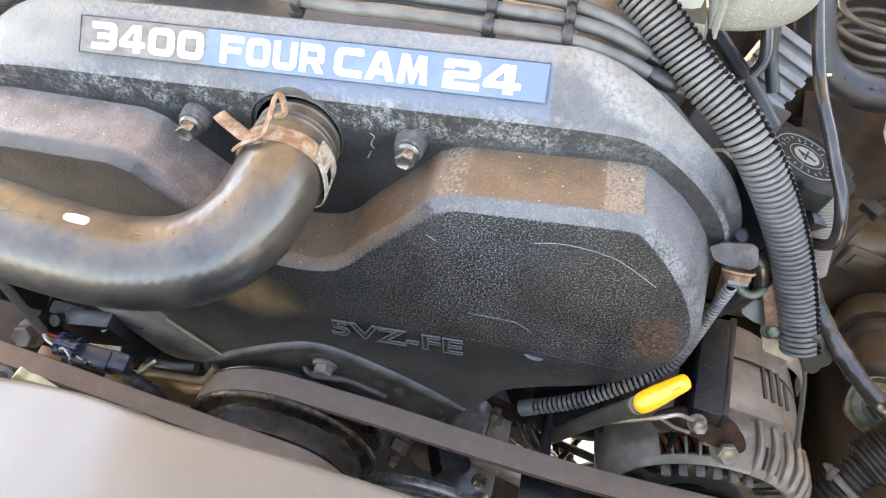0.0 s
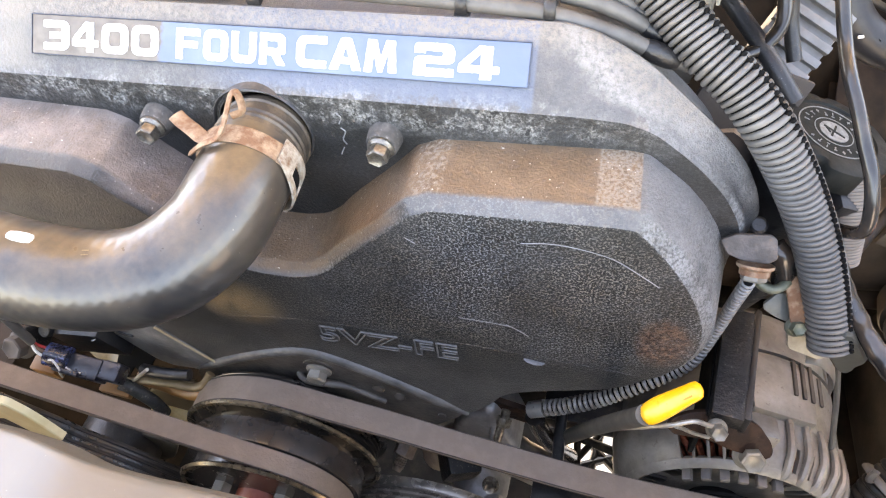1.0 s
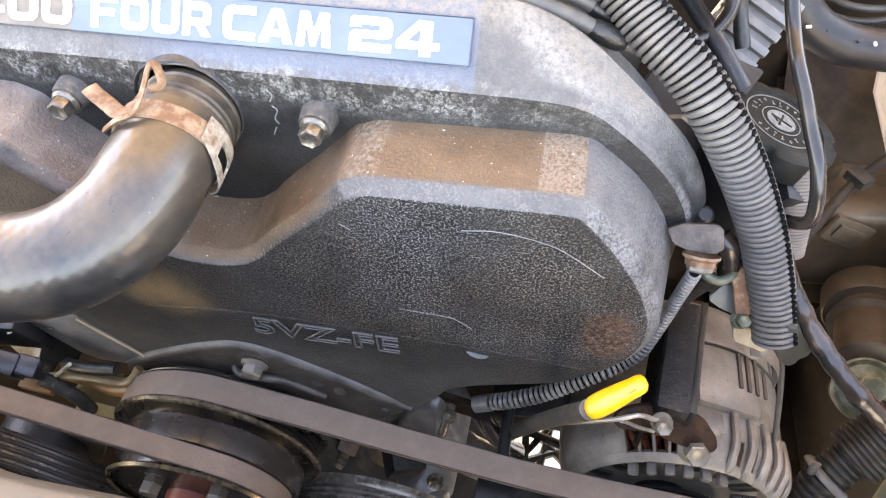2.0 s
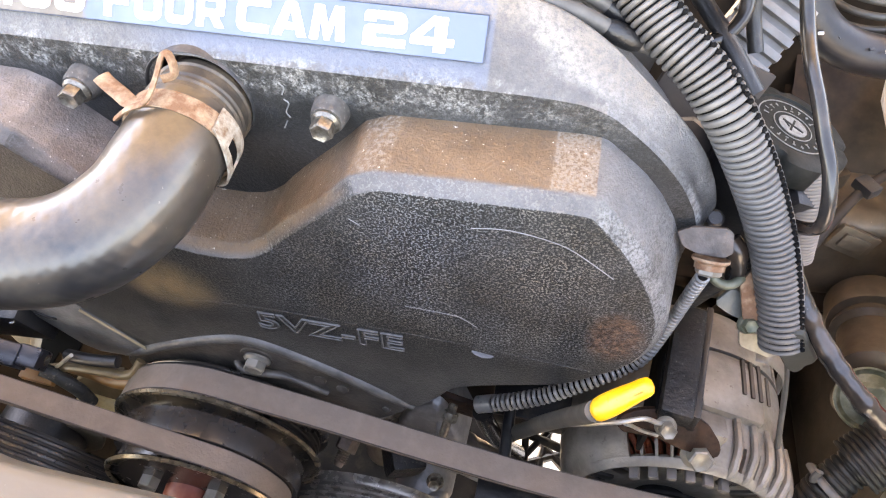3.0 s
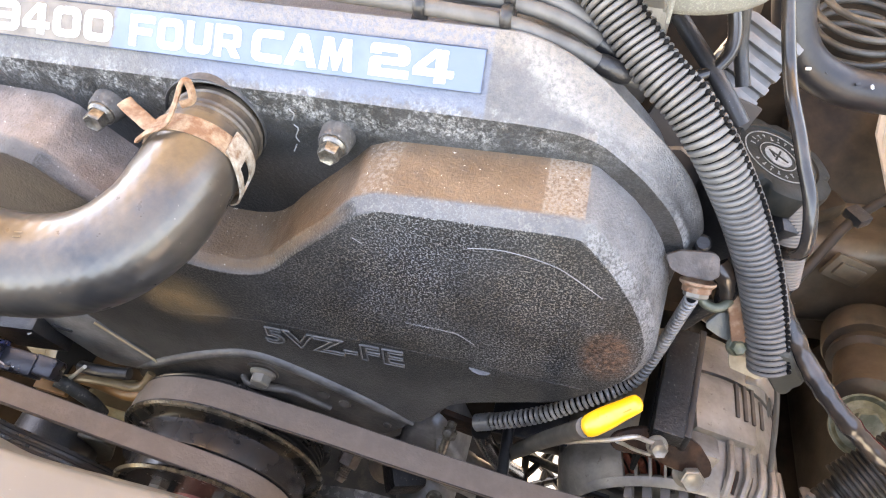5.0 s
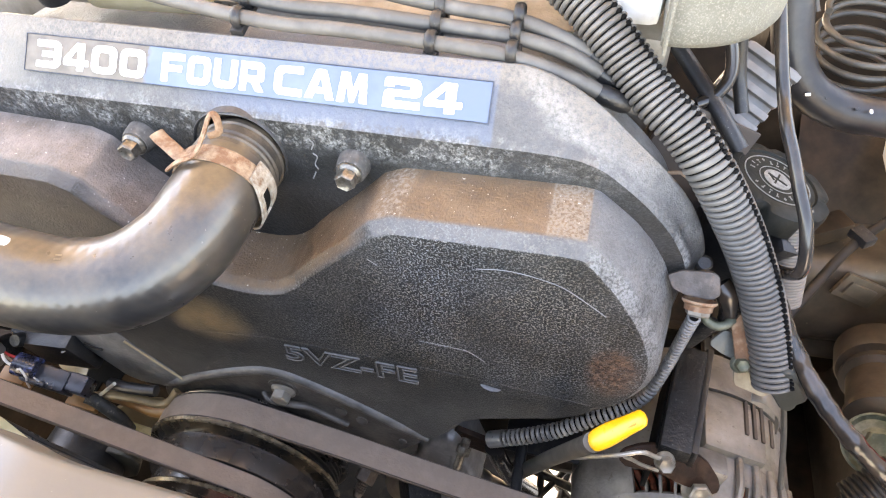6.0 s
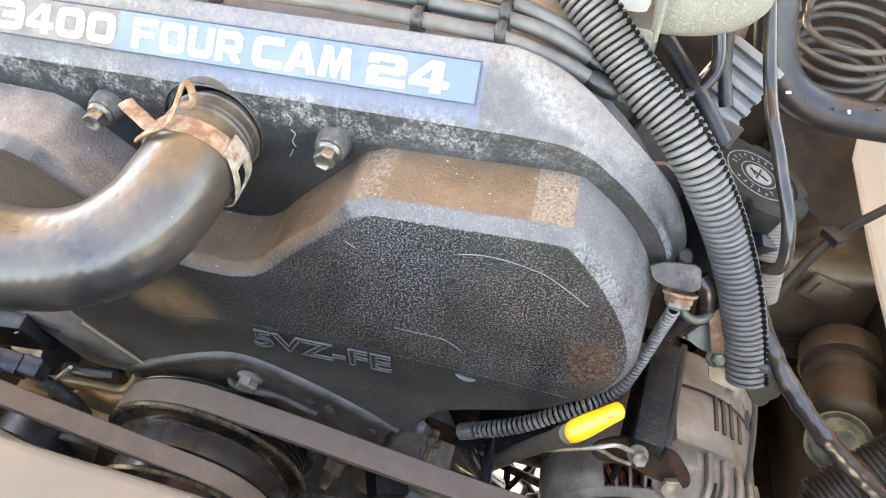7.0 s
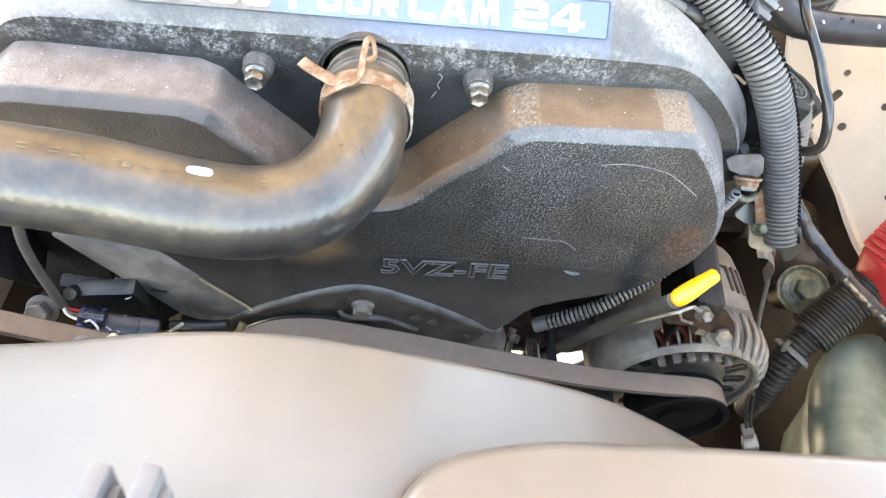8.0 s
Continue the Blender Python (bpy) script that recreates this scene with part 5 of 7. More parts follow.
def dipstick():
    t = thing("dipstick", (0.08, -0.024, 0.893), "bright yellow oil dipstick handle in its metal tube", "dipstick")
    a, b = np.array((0.0695, -0.0290, 0.8820)), np.array((0.0920, -0.0200, 0.9008))
    part("handle", sweep(np.array([a + (b - a) * k for k in (0, 0.04, 0.10, 0.18, 0.28, 0.38, 0.48, 0.58, 0.68, 0.76, 0.84, 0.91, 0.96, 1.0)]), [0.0022, 0.0045, 0.0054, 0.0058, 0.0059, 0.0058, 0.0056, 0.0053, 0.0050, 0.0048, 0.0047, 0.0045, 0.0040, 0.0020], 20, flat=(1.0, 0.55)), YELLOW, t)
    g = np.array((0.0008, -0.0020, 0.0022))
    part("groove", sweep(np.array([a + (b - a) * k + g for k in np.linspace(0.10, 0.80, 7)]), 0.0007, 8), material("orange_shade_plastic", (0.55, 0.22, 0.01), 0.5), t, "darker moulded groove")
    part("guide_tube", sweep(spline([(0.0710, -0.0280, 0.8825), (0.0696, -0.0240, 0.872), (0.0640, -0.0100, 0.8364), (0.0525, 0.0080, 0.7843), (0.0335, 0.0280, 0.7135)]), 0.0050, 14), material("dull_tube", (0.06, 0.055, 0.046), 0.5, second=(0.10, 0.092, 0.078)), t, "dull grey-brown tube")
    wire = material("bright_wire", (0.42, 0.40, 0.36), 0.35, 0.6, second=(0.26, 0.23, 0.19), scale=200)
    part("tube_bracket", sweep(spline([(0.0700, -0.0150, 0.8455), (0.0640, -0.0120, 0.8370), (0.0615, -0.0095, 0.8305), (0.0650, -0.0105, 0.8290), (0.0741, -0.0130, 0.8386), (0.0862, -0.0154, 0.8506), (0.0980, -0.0120, 0.8525), (0.1060, -0.0085, 0.8445), (0.1130, -0.0065, 0.8390)]), 0.0013, 8), wire, t, "bright wire bracket")
    part("lower_strand", sweep(spline([(0.0900, -0.0150, 0.8500), (0.0950, -0.0105, 0.8400), (0.1020, -0.0060, 0.8280), (0.1119, -0.0040, 0.8215)]), 0.0011, 8), wire, t, "bright wire strand")
    return t


dipstick()


# ---- conduits, tubes and wires ----
def conduits():
    c = thing("wiring_conduit", (0.113, 0.05, 0.972), "large grey corrugated wiring conduit with a slit side", "conduit")
    pts = [(-0.012, 0.115, 1.062), (0.018, 0.104, 1.050), (0.0445, 0.090, 1.034), (0.0620, 0.079, 1.0195), (0.074, 0.0705, 1.010), (0.088, 0.062, 1.001), (0.101, 0.054, 0.9885), (0.115, 0.050, 0.969), (0.127, 0.048, 0.949),
           (0.139, 0.044, 0.926), (0.150, 0.037, 0.900), (0.1575, 0.027, 0.8785)]
    part("sleeve", corrugated(pts, 0.0106, 0.00325, 0.0017, 28), CONDUIT, c)
    # black tube added inside the sleeve so its grooves read as shaded
    part("core", sweep(spline(pts, 14), 0.0092, 24), CORE_BLACK, c, "black inner tube that darkens the grooves")
    line = spline(pts, 10)
    T = np.gradient(line, axis=0)
    T /= np.linalg.norm(T, axis=1)[:, None]
    view = np.array((-0.10, -0.60, 0.79)) - T * (T @ np.array((-0.10, -0.60, 0.79)))[:, None]
    view /= np.linalg.norm(view, axis=1)[:, None]
    side = np.cross(view, T)
    side *= np.sign(side[:, :1]) / np.linalg.norm(side, axis=1)[:, None]
    out = side * math.cos(0.85) + view * math.sin(0.85)
    even, q = resample(line[14:] + out[14:] * 0.0101, 0.00045)
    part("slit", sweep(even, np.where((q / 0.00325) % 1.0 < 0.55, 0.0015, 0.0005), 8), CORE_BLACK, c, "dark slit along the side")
    S = closed_outline([(0.1500, 0.8850), (0.1602, 0.8950), (0.1749, 0.8733), (0.1707, 0.8676), (0.1712, 0.8627), (0.1674, 0.8611), (0.1602, 0.8718)], 0.0006, 1, (0.002,))[::-1]
    part("tail", loft([at_y(S, 0.0230), at_y(grow(S, 0.0012), 0.0242), at_y(grow(S, 0.0012), 0.0310)], cap_last=True), material("tape_wrap", (0.040, 0.042, 0.037), 0.5, second=(0.065, 0.066, 0.058), spec=0.3), c, "flattened taped end")
    s = thing("small_conduit", (0.10, 0.01, 0.9), "thin grey corrugated conduit along the cover's lower edge", "conduit")
    pts = [(0.1099, 0.0295, 0.9173), (0.1098, 0.0310, 0.9099), (0.1096, 0.0350, 0.8917), (0.1088, 0.0380, 0.8691), (0.1065, 0.0390, 0.8464), (0.1020, 0.0370, 0.8295), (0.0940, 0.0340, 0.8204), (0.0832, 0.0290, 0.8158), (0.0680, 0.0240, 0.8072), (0.0522, 0.0205, 0.7967), (0.0355, 0.0185, 0.7871), (0.0219, 0.0188, 0.7783)]
    faded = material("faded_conduit", (0.15, 0.146, 0.139), 0.28, second=(0.24, 0.233, 0.220), scale=80, spec=0.9)
    part("sleeve", corrugated(pts, lambda s: 0.0035 + 0.0019 * np.clip((s - 0.35) / 0.5, 0, 1), 0.0034, 0.0015, 18, land=0.68), faded, s)
    # same kind of added tube, darkening the thin conduit's grooves
    inner = spline(pts, 10)
    part("core", sweep(inner, np.interp(np.linspace(0, 1, len(inner)), [0, 0.35, 0.85, 1], [0.0023, 0.0023, 0.0041, 0.0041]), 16), CORE_BLACK, s, "black inner tube that darkens the grooves")
    part("end_sleeve", sweep([(0.0227, 0.0188, 0.7788), (0.0177, 0.0189, 0.7756), (0.0135, 0.0190, 0.7728)], 0.0056, 18), faded, s, "smooth taped end")
    t = thing("vacuum_tube", (0.14, 0.059, 0.981), "thin glossy dark vacuum tube hanging in a bend", "tube")
    part("tube", sweep(spline([(0.118, 0.125, 1.045), (0.125, 0.108, 1.020), (0.1295, 0.094, 1.0045), (0.1315, 0.079, 0.998), (0.1355, 0.067, 0.9905), (0.140, 0.058, 0.981), (0.1445, 0.048, 0.972), (0.148, 0.041, 0.959), (0.1490, 0.040, 0.948), (0.1470, 0.050, 0.936), (0.1400, 0.064, 0.926), (0.128, 0.075, 0.918)]), 0.0030, 16), DARK_TUBE, t)
    b = thing("battery_cable", (0.18, 0.015, 0.884), "black taped battery cable", "cable")
    line = resample(spline([(0.150, 0.050, 0.915), (0.160, 0.038, 0.9), (0.170, 0.027, 0.890), (0.179, 0.0155, 0.884), (0.189, 0.006, 0.878), (0.203, -0.001, 0.8685), (0.225, -0.010, 0.855), (0.26, -0.02, 0.835)]), 0.0016)[0]
    q = np.arange(len(line))
    part("cable", sweep(line, 0.0048 + 0.00035 * np.sin(q * 0.9) * np.sin(q * 0.23) + 0.00025 * np.sin(q * 0.41 + 1), 18), DARK_TUBE, b)


conduits()
# ---- plug leads over the cover ----
def plug_leads():
    lines = ([(-0.32, 0.105, 1.040), (-0.22, 0.085, 1.038), (-0.114, 0.068, 1.0325), (-0.069, 0.068, 1.031), (-0.027, 0.068, 1.029), (0.008, 0.068, 1.026), (0.036, 0.069, 1.0175), (0.060, 0.071, 1.006), (0.084, 0.078, 0.9955)],
             [(-0.30, 0.115, 1.045), (-0.20, 0.095, 1.042), (-0.110, 0.079, 1.0355), (-0.068, 0.079, 1.034), (-0.025, 0.079, 1.0315), (0.008, 0.079, 1.029), (0.034, 0.080, 1.022), (0.061, 0.081, 1.007), (0.082, 0.085, 0.996)],
             [(-0.27, 0.125, 1.046), (-0.15, 0.105, 1.044), (-0.075, 0.092, 1.041), (-0.025, 0.088, 1.036), (0.006, 0.087, 1.0335), (0.031, 0.086, 1.026), (0.053, 0.086, 1.014), (0.074, 0.088, 1.001)])
    for P in lines:
        t = thing("plug_lead", P[4], "grey rubber spark plug lead lying over the cover", "cable", "plug leads")
        line = spline(P, 10)
        part("lead", sweep(line, 0.0034, 14), CABLE, t)
        part("collar", sweep(line[-16:-9], [0.0036, 0.0044, 0.0045, 0.0045, 0.0045, 0.0044, 0.0036], 16), BLACK_PLASTIC, t, "black rubber collar")
    for x, ys in ((-0.1185, (0.068, 0.080)), (-0.0265, (0.068, 0.079, 0.088)), (0.0095, (0.068, 0.079, 0.088))):
        c = thing("lead_clip", (x, ys[0], 1.03), "small black plastic clip holding the plug leads", "clip", "lead clips")
        for k, y in enumerate(ys):
            z = 1.0325 - 0.035 * (x + 0.1185) + 0.0035 * k
            ring = np.array([(x, y + 0.0044 * math.cos(a), z + 0.0044 * math.sin(a)) for a in np.linspace(0, 2 * math.pi, 20)])
            part("loop", sweep(ring, 0.0024, 8, caps=False, flat=(1.0, 0.45)), BLACK_PLASTIC, c)
        part("bar", box((x, (ys[0] + ys[-1]) / 2, 1.0275 - 0.035 * (x + 0.1185) + 0.0012 * len(ys)), (0.0065, ys[-1] - ys[0] + 0.011, 0.003), pose(0, 0, 0, 14), 0.0006), BLACK_PLASTIC, c)


plug_leads()


# ---- intake parts behind the cover ----
def intake():
    t = thing("intake_plenum", (-0.15, 0.16, 1.0), "dusty grey intake plenum behind the timing cover", "engine part")
    part("top", box((-0.13, 0.19, 0.985), (0.42, 0.15, 0.06), None, 0.012), ALU, t)
    part("far_bank", box((-0.38, 0.25, 0.92), (0.16, 0.36, 0.14), None, 0.02), DIRTY_BROWN, t)
    part("rail", corrugated([(-0.36, 0.118, 1.040), (-0.20, 0.112, 1.041), (-0.08, 0.106, 1.044), (0.0, 0.108, 1.050)], 0.0065, 0.003, 0.001, 14), CABLE, t)
    part("tan_block", box((-0.19, 0.105, 1.026), (0.07, 0.024, 0.022), pose(0, 0, 0, 20, 0, 3), 0.006), material("tan_plastic", (0.42, 0.34, 0.21), 0.6, second=(0.5, 0.42, 0.28), dust=0.3), t)
    part("dark_plug", lathe([(0, 0.011), (0.012, 0.011), (0.014, 0.009), (0.014, 0)], (-0.232, 0.088, 1.026), (0, -0.4, 1), 24), BLACK_PLASTIC, t)
    d = thing("air_resonator", (0.09, 0.085, 1.07), "dusty grey-green plastic air resonator over the conduit", "air box")
    bm = lathe([(0.0, 0.0), (0.0, 0.041), (0.0015, 0.0440), (0.005, 0.0462), (0.012, 0.0468), (0.07, 0.0475), (0.07, 0)], (0.0764, 0.1222, 1.030), (0, 0, 1), 72)
    cut = bmesh.ops.bisect_plane(bm, geom=list(bm.verts) + list(bm.edges) + list(bm.faces), plane_co=(0.0718, 0.1, 1.03), plane_no=(-1, 0.05, 0), clear_outer=True)
    bmesh.ops.edgeloop_fill(bm, edges=[e for e in cut["geom_cut"] if isinstance(e, bmesh.types.BMEdge)])
    part("drum", bm, GREY_PLASTIC, d)
    part("seam_strip", box((0.0722, 0.100, 1.052), (0.0014, 0.062, 0.040), None, 0.0004), GREY_PLASTIC, d)
    part("disc", lathe([(-0.0006, 0.026), (-0.0012, 0.025), (-0.0012, 0)], (0.0900, 0.135, 1.030), (0, 0, 1), 40), material("tan_disc", (0.30, 0.26, 0.20), 0.6), d, "tan moulded disc")
    solo("white_cover", box((0.0500, 0.134, 1.052), (0.042, 0.060, 0.054), None, 0.005), WHITE_CERAMIC, "plain white plastic housing beside the air resonator", "housing")


intake()


def reservoir():
    n = Vector((0.30, 0.05, 0.95)).normalized()
    c = Vector((0.1420, 0.0945, 0.9565))
    t = thing("fluid_reservoir", c, "black fluid reservoir with a lobed printed cap", "reservoir")
    U = n.orthogonal().normalized()
    V = n.cross(U)
    olive = material("cap_black", (0.009, 0.010, 0.0085), 0.55, second=(0.022, 0.023, 0.020), bump=0.3, bump_scale=500, spec=0.16)

    def lobed(r, s, lobes, deep):
        return [c + n * s + (U * math.cos(a) + V * math.sin(a)) * (r - deep * max(0.0, math.cos(a * lobes)) ** 3) for a in np.linspace(0, 2 * math.pi, 112, endpoint=False)]

    cap = part("cap", loft([lobed(0.0205, -0.0012, 7, 0.0), lobed(0.0212, -0.0002, 7, 0.0), lobed(0.0268, -0.0004, 7, 0.0022), lobed(0.0288, -0.0016, 7, 0.0034), lobed(0.0294, -0.004, 7, 0.0036), lobed(0.0294, -0.013, 7, 0.0036), lobed(0.0255, -0.0145, 7, 0.0)]), olive, t)
    ink = material("faded_white", (0.21, 0.222, 0.218), 0.5, second=(0.08, 0.085, 0.082), scale=420, mix=0.8)
    top = -0.0011
    for r, w in ((0.0172, 0.0006), (0.0094, 0.0004)):
        part("printed_ring", lathe([(top, r), (top + 0.0003, r), (top + 0.0003, r + w), (top, r + w)], c, n, 56), ink, cap, "white printed ring")
    part("printed_disc", lathe([(top, 0.0072), (top + 0.0003, 0.0072), (top + 0.0003, 0.0)], c, n, 40), ink, cap, "white printed disc")
    flat = n.to_track_quat("Z", "Y").to_matrix().to_4x4()
    for k in range(22):
        if k in (5, 6, 16):
            continue
        a = 2 * math.pi * k / 22
        for r, size in ((0.0133 + 0.0012 * (k % 2), (0.0020, 0.0005, 0.0003)), (0.0146 - 0.0026 * (k % 3 == 0), (0.0005, 0.0014, 0.0003))):
            bm = box((r, 0, top + 0.0002), size, None, 0)
            bmesh.ops.transform(bm, matrix=Matrix.Translation(c) @ flat @ pose(0, 0, 0, 0, 0, math.degrees(a)), verts=bm.verts)
            part("printed_bar", bm, ink, cap, "white printed bar")
    bm = bmesh.new()
    for x, y, w, h, turn in ((0, 0, 0.0110, 0.0011, 52), (0.0022, -0.0012, 0.0050, 0.0010, -30), (-0.0020, 0.0016, 0.0045, 0.0010, -30), (0.0006, 0.0030, 0.0040, 0.0009, 15)):
        box((x, y, top + 0.0004), (w, h, 0.0003), pose(0, 0, 0, 0, 0, turn), 0, bm)
    bmesh.ops.transform(bm, matrix=Matrix.Translation(c) @ flat, verts=bm.verts)
    part("emblem", bm, olive, cap, "dark emblem strokes on the white disc")
    part("body", lathe([(-0.012, 0.0), (-0.012, 0.0225), (-0.070, 0.0235), (-0.075, 0.020), (-0.075, 0)], c, n, 40), BLACK_PLASTIC, t)
    part("spout", box((0.1500, 0.0720, 0.9330), (0.022, 0.018, 0.016), pose(0, 0, 0, 20, 25, 20), 0.004), BLACK_PLASTIC, t)
    s = thing("tan_sleeve", (0.153, 0.066, 0.918), "tan corrugated sleeve between the hoses", "sleeve")
    part("sleeve", corrugated([(0.149, 0.080, 0.950), (0.153, 0.070, 0.930), (0.156, 0.060, 0.905)], 0.0095, 0.0016, 0.0007, 18), material("tan_cloth", (0.17, 0.148, 0.125), 0.8, second=(0.23, 0.20, 0.17)), s)


reservoir()


def upper_right():
    a = thing("ignition_coil", (0.127, 0.152, 0.964), "ribbed cast aluminium housing behind the conduit", "engine part")
    rot = pose(0, 0, 0, 40, 22, -22)
    part("body", box((0.127, 0.158, 0.962), (0.032, 0.044, 0.028), rot, 0.003), material("dull_casting", (0.17, 0.168, 0.165), 0.45, 0.2, second=(0.11, 0.105, 0.10), scale=60), a)
    for k in range(5):
        off = rot @ Vector((0.0, -0.017 + 0.0085 * k, 0.0155))
        part("rib", box(Vector((0.127, 0.158, 0.962)) + off, (0.033, 0.0042, 0.005), rot, 0.0008), material("dull_casting", (0.17, 0.168, 0.165), 0.45, 0.2, second=(0.11, 0.105, 0.10), scale=60), a)
    part("strap", sweep(spline([(0.112, 0.135, 1.010), (0.116, 0.130, 0.990), (0.121, 0.120, 0.975)]), 0.0035, 10), BLACK_PLASTIC, a)
    part("arm", sweep(spline([(0.0834, 0.1320, 1.0021), (0.0947, 0.1220, 0.9929), (0.1027, 0.1120, 0.9875), (0.1110, 0.1020, 0.9806), (0.1199, 0.0940, 0.9715)], 6), 0.0046, 14, flat=(1, 0.8)), BLACK_PLASTIC, a, "black arm down to the reservoir cap")
    v = thing("breather_hose", (0.105, 0.12, 1.0), "short black bent breather hose", "hose")
    part("hose", sweep(spline([(0.098, 0.135, 1.030), (0.107, 0.128, 1.010), (0.110, 0.120, 0.996), (0.104, 0.112, 0.988), (0.096, 0.108, 0.985)]), 0.0034, 12), DARK_TUBE, v)
    p = thing("frame_tube", (0.2, 0.18, 0.945), "dark dusty steel tube crossing the bay", "pipe")
    part("tube", sweep(spline([(0.138, 0.215, 1.04), (0.1455, 0.196, 0.997), (0.156, 0.184, 0.966), (0.176, 0.180, 0.9485), (0.21, 0.180, 0.9415), (0.30, 0.182, 0.942), (0.42, 0.19, 0.945)]), 0.0112, 24), material("painted_tube", (0.016, 0.015, 0.016), 0.35, second=(0.04, 0.036, 0.034), dust=0.1, dust_col=(0.12, 0.09, 0.07), spec=0.4), p)
    rng = random.Random(4)
    for k in range(12):
        x = 0.165 + 0.012 * k + rng.uniform(-0.004, 0.004)
        part("paint_chip", box((x, 0.174 + rng.uniform(-0.006, 0.004), 0.9425 + 0.0095 + max(0, (0.19 - x) * 0.25)), (0.003, 0.0015, 0.0012), pose(0, 0, 0, rng.uniform(20, 50), 0, rng.uniform(0, 90)), 0.0003), WHITE_CERAMIC if k % 3 == 0 else BLACK_PLASTIC, p)
    c = thing("wire_coil", (0.205, 0.225, 0.95), "loosely coiled grey cable behind the steel tube", "cable")
    a = np.linspace(0, 2 * math.pi * 5.5, 330)
    r = 0.0300 * (1 + 0.05 * np.sin(a * 0.37) + 0.03 * np.sin(a * 1.9))
    part("coil", sweep(np.stack([0.202 + r * np.cos(a) + 0.0010 * a / 6.28, 0.228 + r * np.sin(a) + 0.0016 * a / 6.28, 0.934 + 0.0078 * a / 6.28 + 0.003 * np.sin(a + 0.6)], 1), 0.0021, 10), material("brown_wire", (0.050, 0.043, 0.034), 0.45, second=(0.095, 0.083, 0.067)), c)
    part("end", sweep(spline([(0.17, 0.235, 0.975), (0.160, 0.25, 1.0), (0.152, 0.27, 1.03)]), 0.0020, 10), MATS["brown_wire"], c)


upper_right()


# ---- chassis on the right ----
def chassis():
    # lighter copy of the frame brown, for the parts that catch light
    lit = material("lit_frame", (0.045, 0.033, 0.023), 0.38, second=(0.115, 0.084, 0.058), scale=30, mix=0.8, bump=0.4, bump_scale=140, speck=0.08, speck_col=(0.25, 0.2, 0.15), fine=180, spec=0.35)
    f = thing("frame_rail", (0.3, 0.2, 0.66), "dirty brown frame rail and wheel arch beside the engine", "frame", kind="structure")
    part("rail", box((0.46, 0.22, 0.64), (0.29, 1.1, 0.28), None, 0.02), DIRTY_BROWN, f)
    # panel added to hide the lit ground behind the engine
    part("floor_back", box((0.22, 0.66, 0.50), (0.62, 0.60, 0.02), None, 0.004), DARK_BROWN, f)
    # block added to cut light bouncing in from the far side
    part("far_light_block", box((-0.49, 0.2, 0.55), (0.22, 1.2, 0.40), None, 0.02), DARK_BROWN, f)
    part("arch", lathe([(-0.2, 0.20), (0.2, 0.20), (0.2, 0.18), (-0.2, 0.18)], (0.42, 0.45, 0.66), (1, 0, 0), 48), DARK_BROWN, f)
    part("tower", box((0.40, 0.52, 0.84), (0.46, 0.34, 0.46), pose(0, 0, 0, -8), 0.03), DARK_BROWN, f)
    part("cross_rail", box((0.20, 0.40, 0.76), (0.40, 0.05, 0.20), pose(0, 0, 0, -15), 0.015), DARK_BROWN, f)
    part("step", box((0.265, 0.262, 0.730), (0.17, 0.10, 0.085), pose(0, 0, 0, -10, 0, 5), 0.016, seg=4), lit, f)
    part("lug", box((0.235, 0.245, 0.79), (0.05, 0.02, 0.018), pose(0, 0, 0, 0, 0, 30), 0.004), DARK_BROWN, f)
    # another panel added over the lit ground, beside the alternator
    part("floor", box((0.285, 0.05, 0.50), (0.14, 0.6, 0.02), None, 0.004), DARK_BROWN, f)
    m = thing("body_mount", (0.265, 0.12, 0.73), "dirty brown body mount with a zinc washer and bolt", "mount")
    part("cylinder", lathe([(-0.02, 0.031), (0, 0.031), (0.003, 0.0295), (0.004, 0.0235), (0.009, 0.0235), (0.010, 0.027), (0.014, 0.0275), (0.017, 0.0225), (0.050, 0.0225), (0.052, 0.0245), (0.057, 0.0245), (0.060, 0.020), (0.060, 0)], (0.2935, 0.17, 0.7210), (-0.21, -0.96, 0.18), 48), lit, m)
    part("washer", lathe([(0, 0.0225), (0.0025, 0.0225), (0.003, 0.021), (0.001, 0.018), (0.003, 0.012), (0.003, 0)], (0.2740, 0.0935, 0.7340), (-0.20, -0.48, 0.85), 48), GREEN_ZINC, m)
    hex_bolt(m, Vector((0.2740, 0.0935, 0.7340)) + Vector((-0.20, -0.48, 0.85)) * 0.003, (-0.20, -0.48, 0.85), 0.018, 0.011, 0.0125, GREEN_ZINC)
    part("stem", lathe([(-0.05, 0.014), (0.0, 0.014)], (0.2740, 0.0935, 0.7340), (-0.20, -0.48, 0.85), 24), DARK_BROWN, m)
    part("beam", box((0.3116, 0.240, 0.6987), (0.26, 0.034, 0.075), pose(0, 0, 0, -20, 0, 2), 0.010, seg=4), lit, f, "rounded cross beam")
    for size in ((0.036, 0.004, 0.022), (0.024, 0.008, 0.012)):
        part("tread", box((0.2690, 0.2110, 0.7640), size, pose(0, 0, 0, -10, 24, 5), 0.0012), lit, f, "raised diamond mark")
    w = thing("brake_pipe", (0.22, 0.15, 0.8), "thin grey-brown brake pipe on the chassis", "pipe")
    part("pipe", sweep(spline([(0.168, 0.07, 0.83), (0.178, 0.095, 0.845), (0.195, 0.12, 0.855), (0.225, 0.16, 0.865), (0.27, 0.20, 0.87)]), 0.0032, 10), DIRTY_BROWN, w)
    part("clip", box((0.224, 0.158, 0.868), (0.010, 0.014, 0.007), pose(0, 0, 0, 0, 0, 35), 0.0015), BLACK_PLASTIC, w)
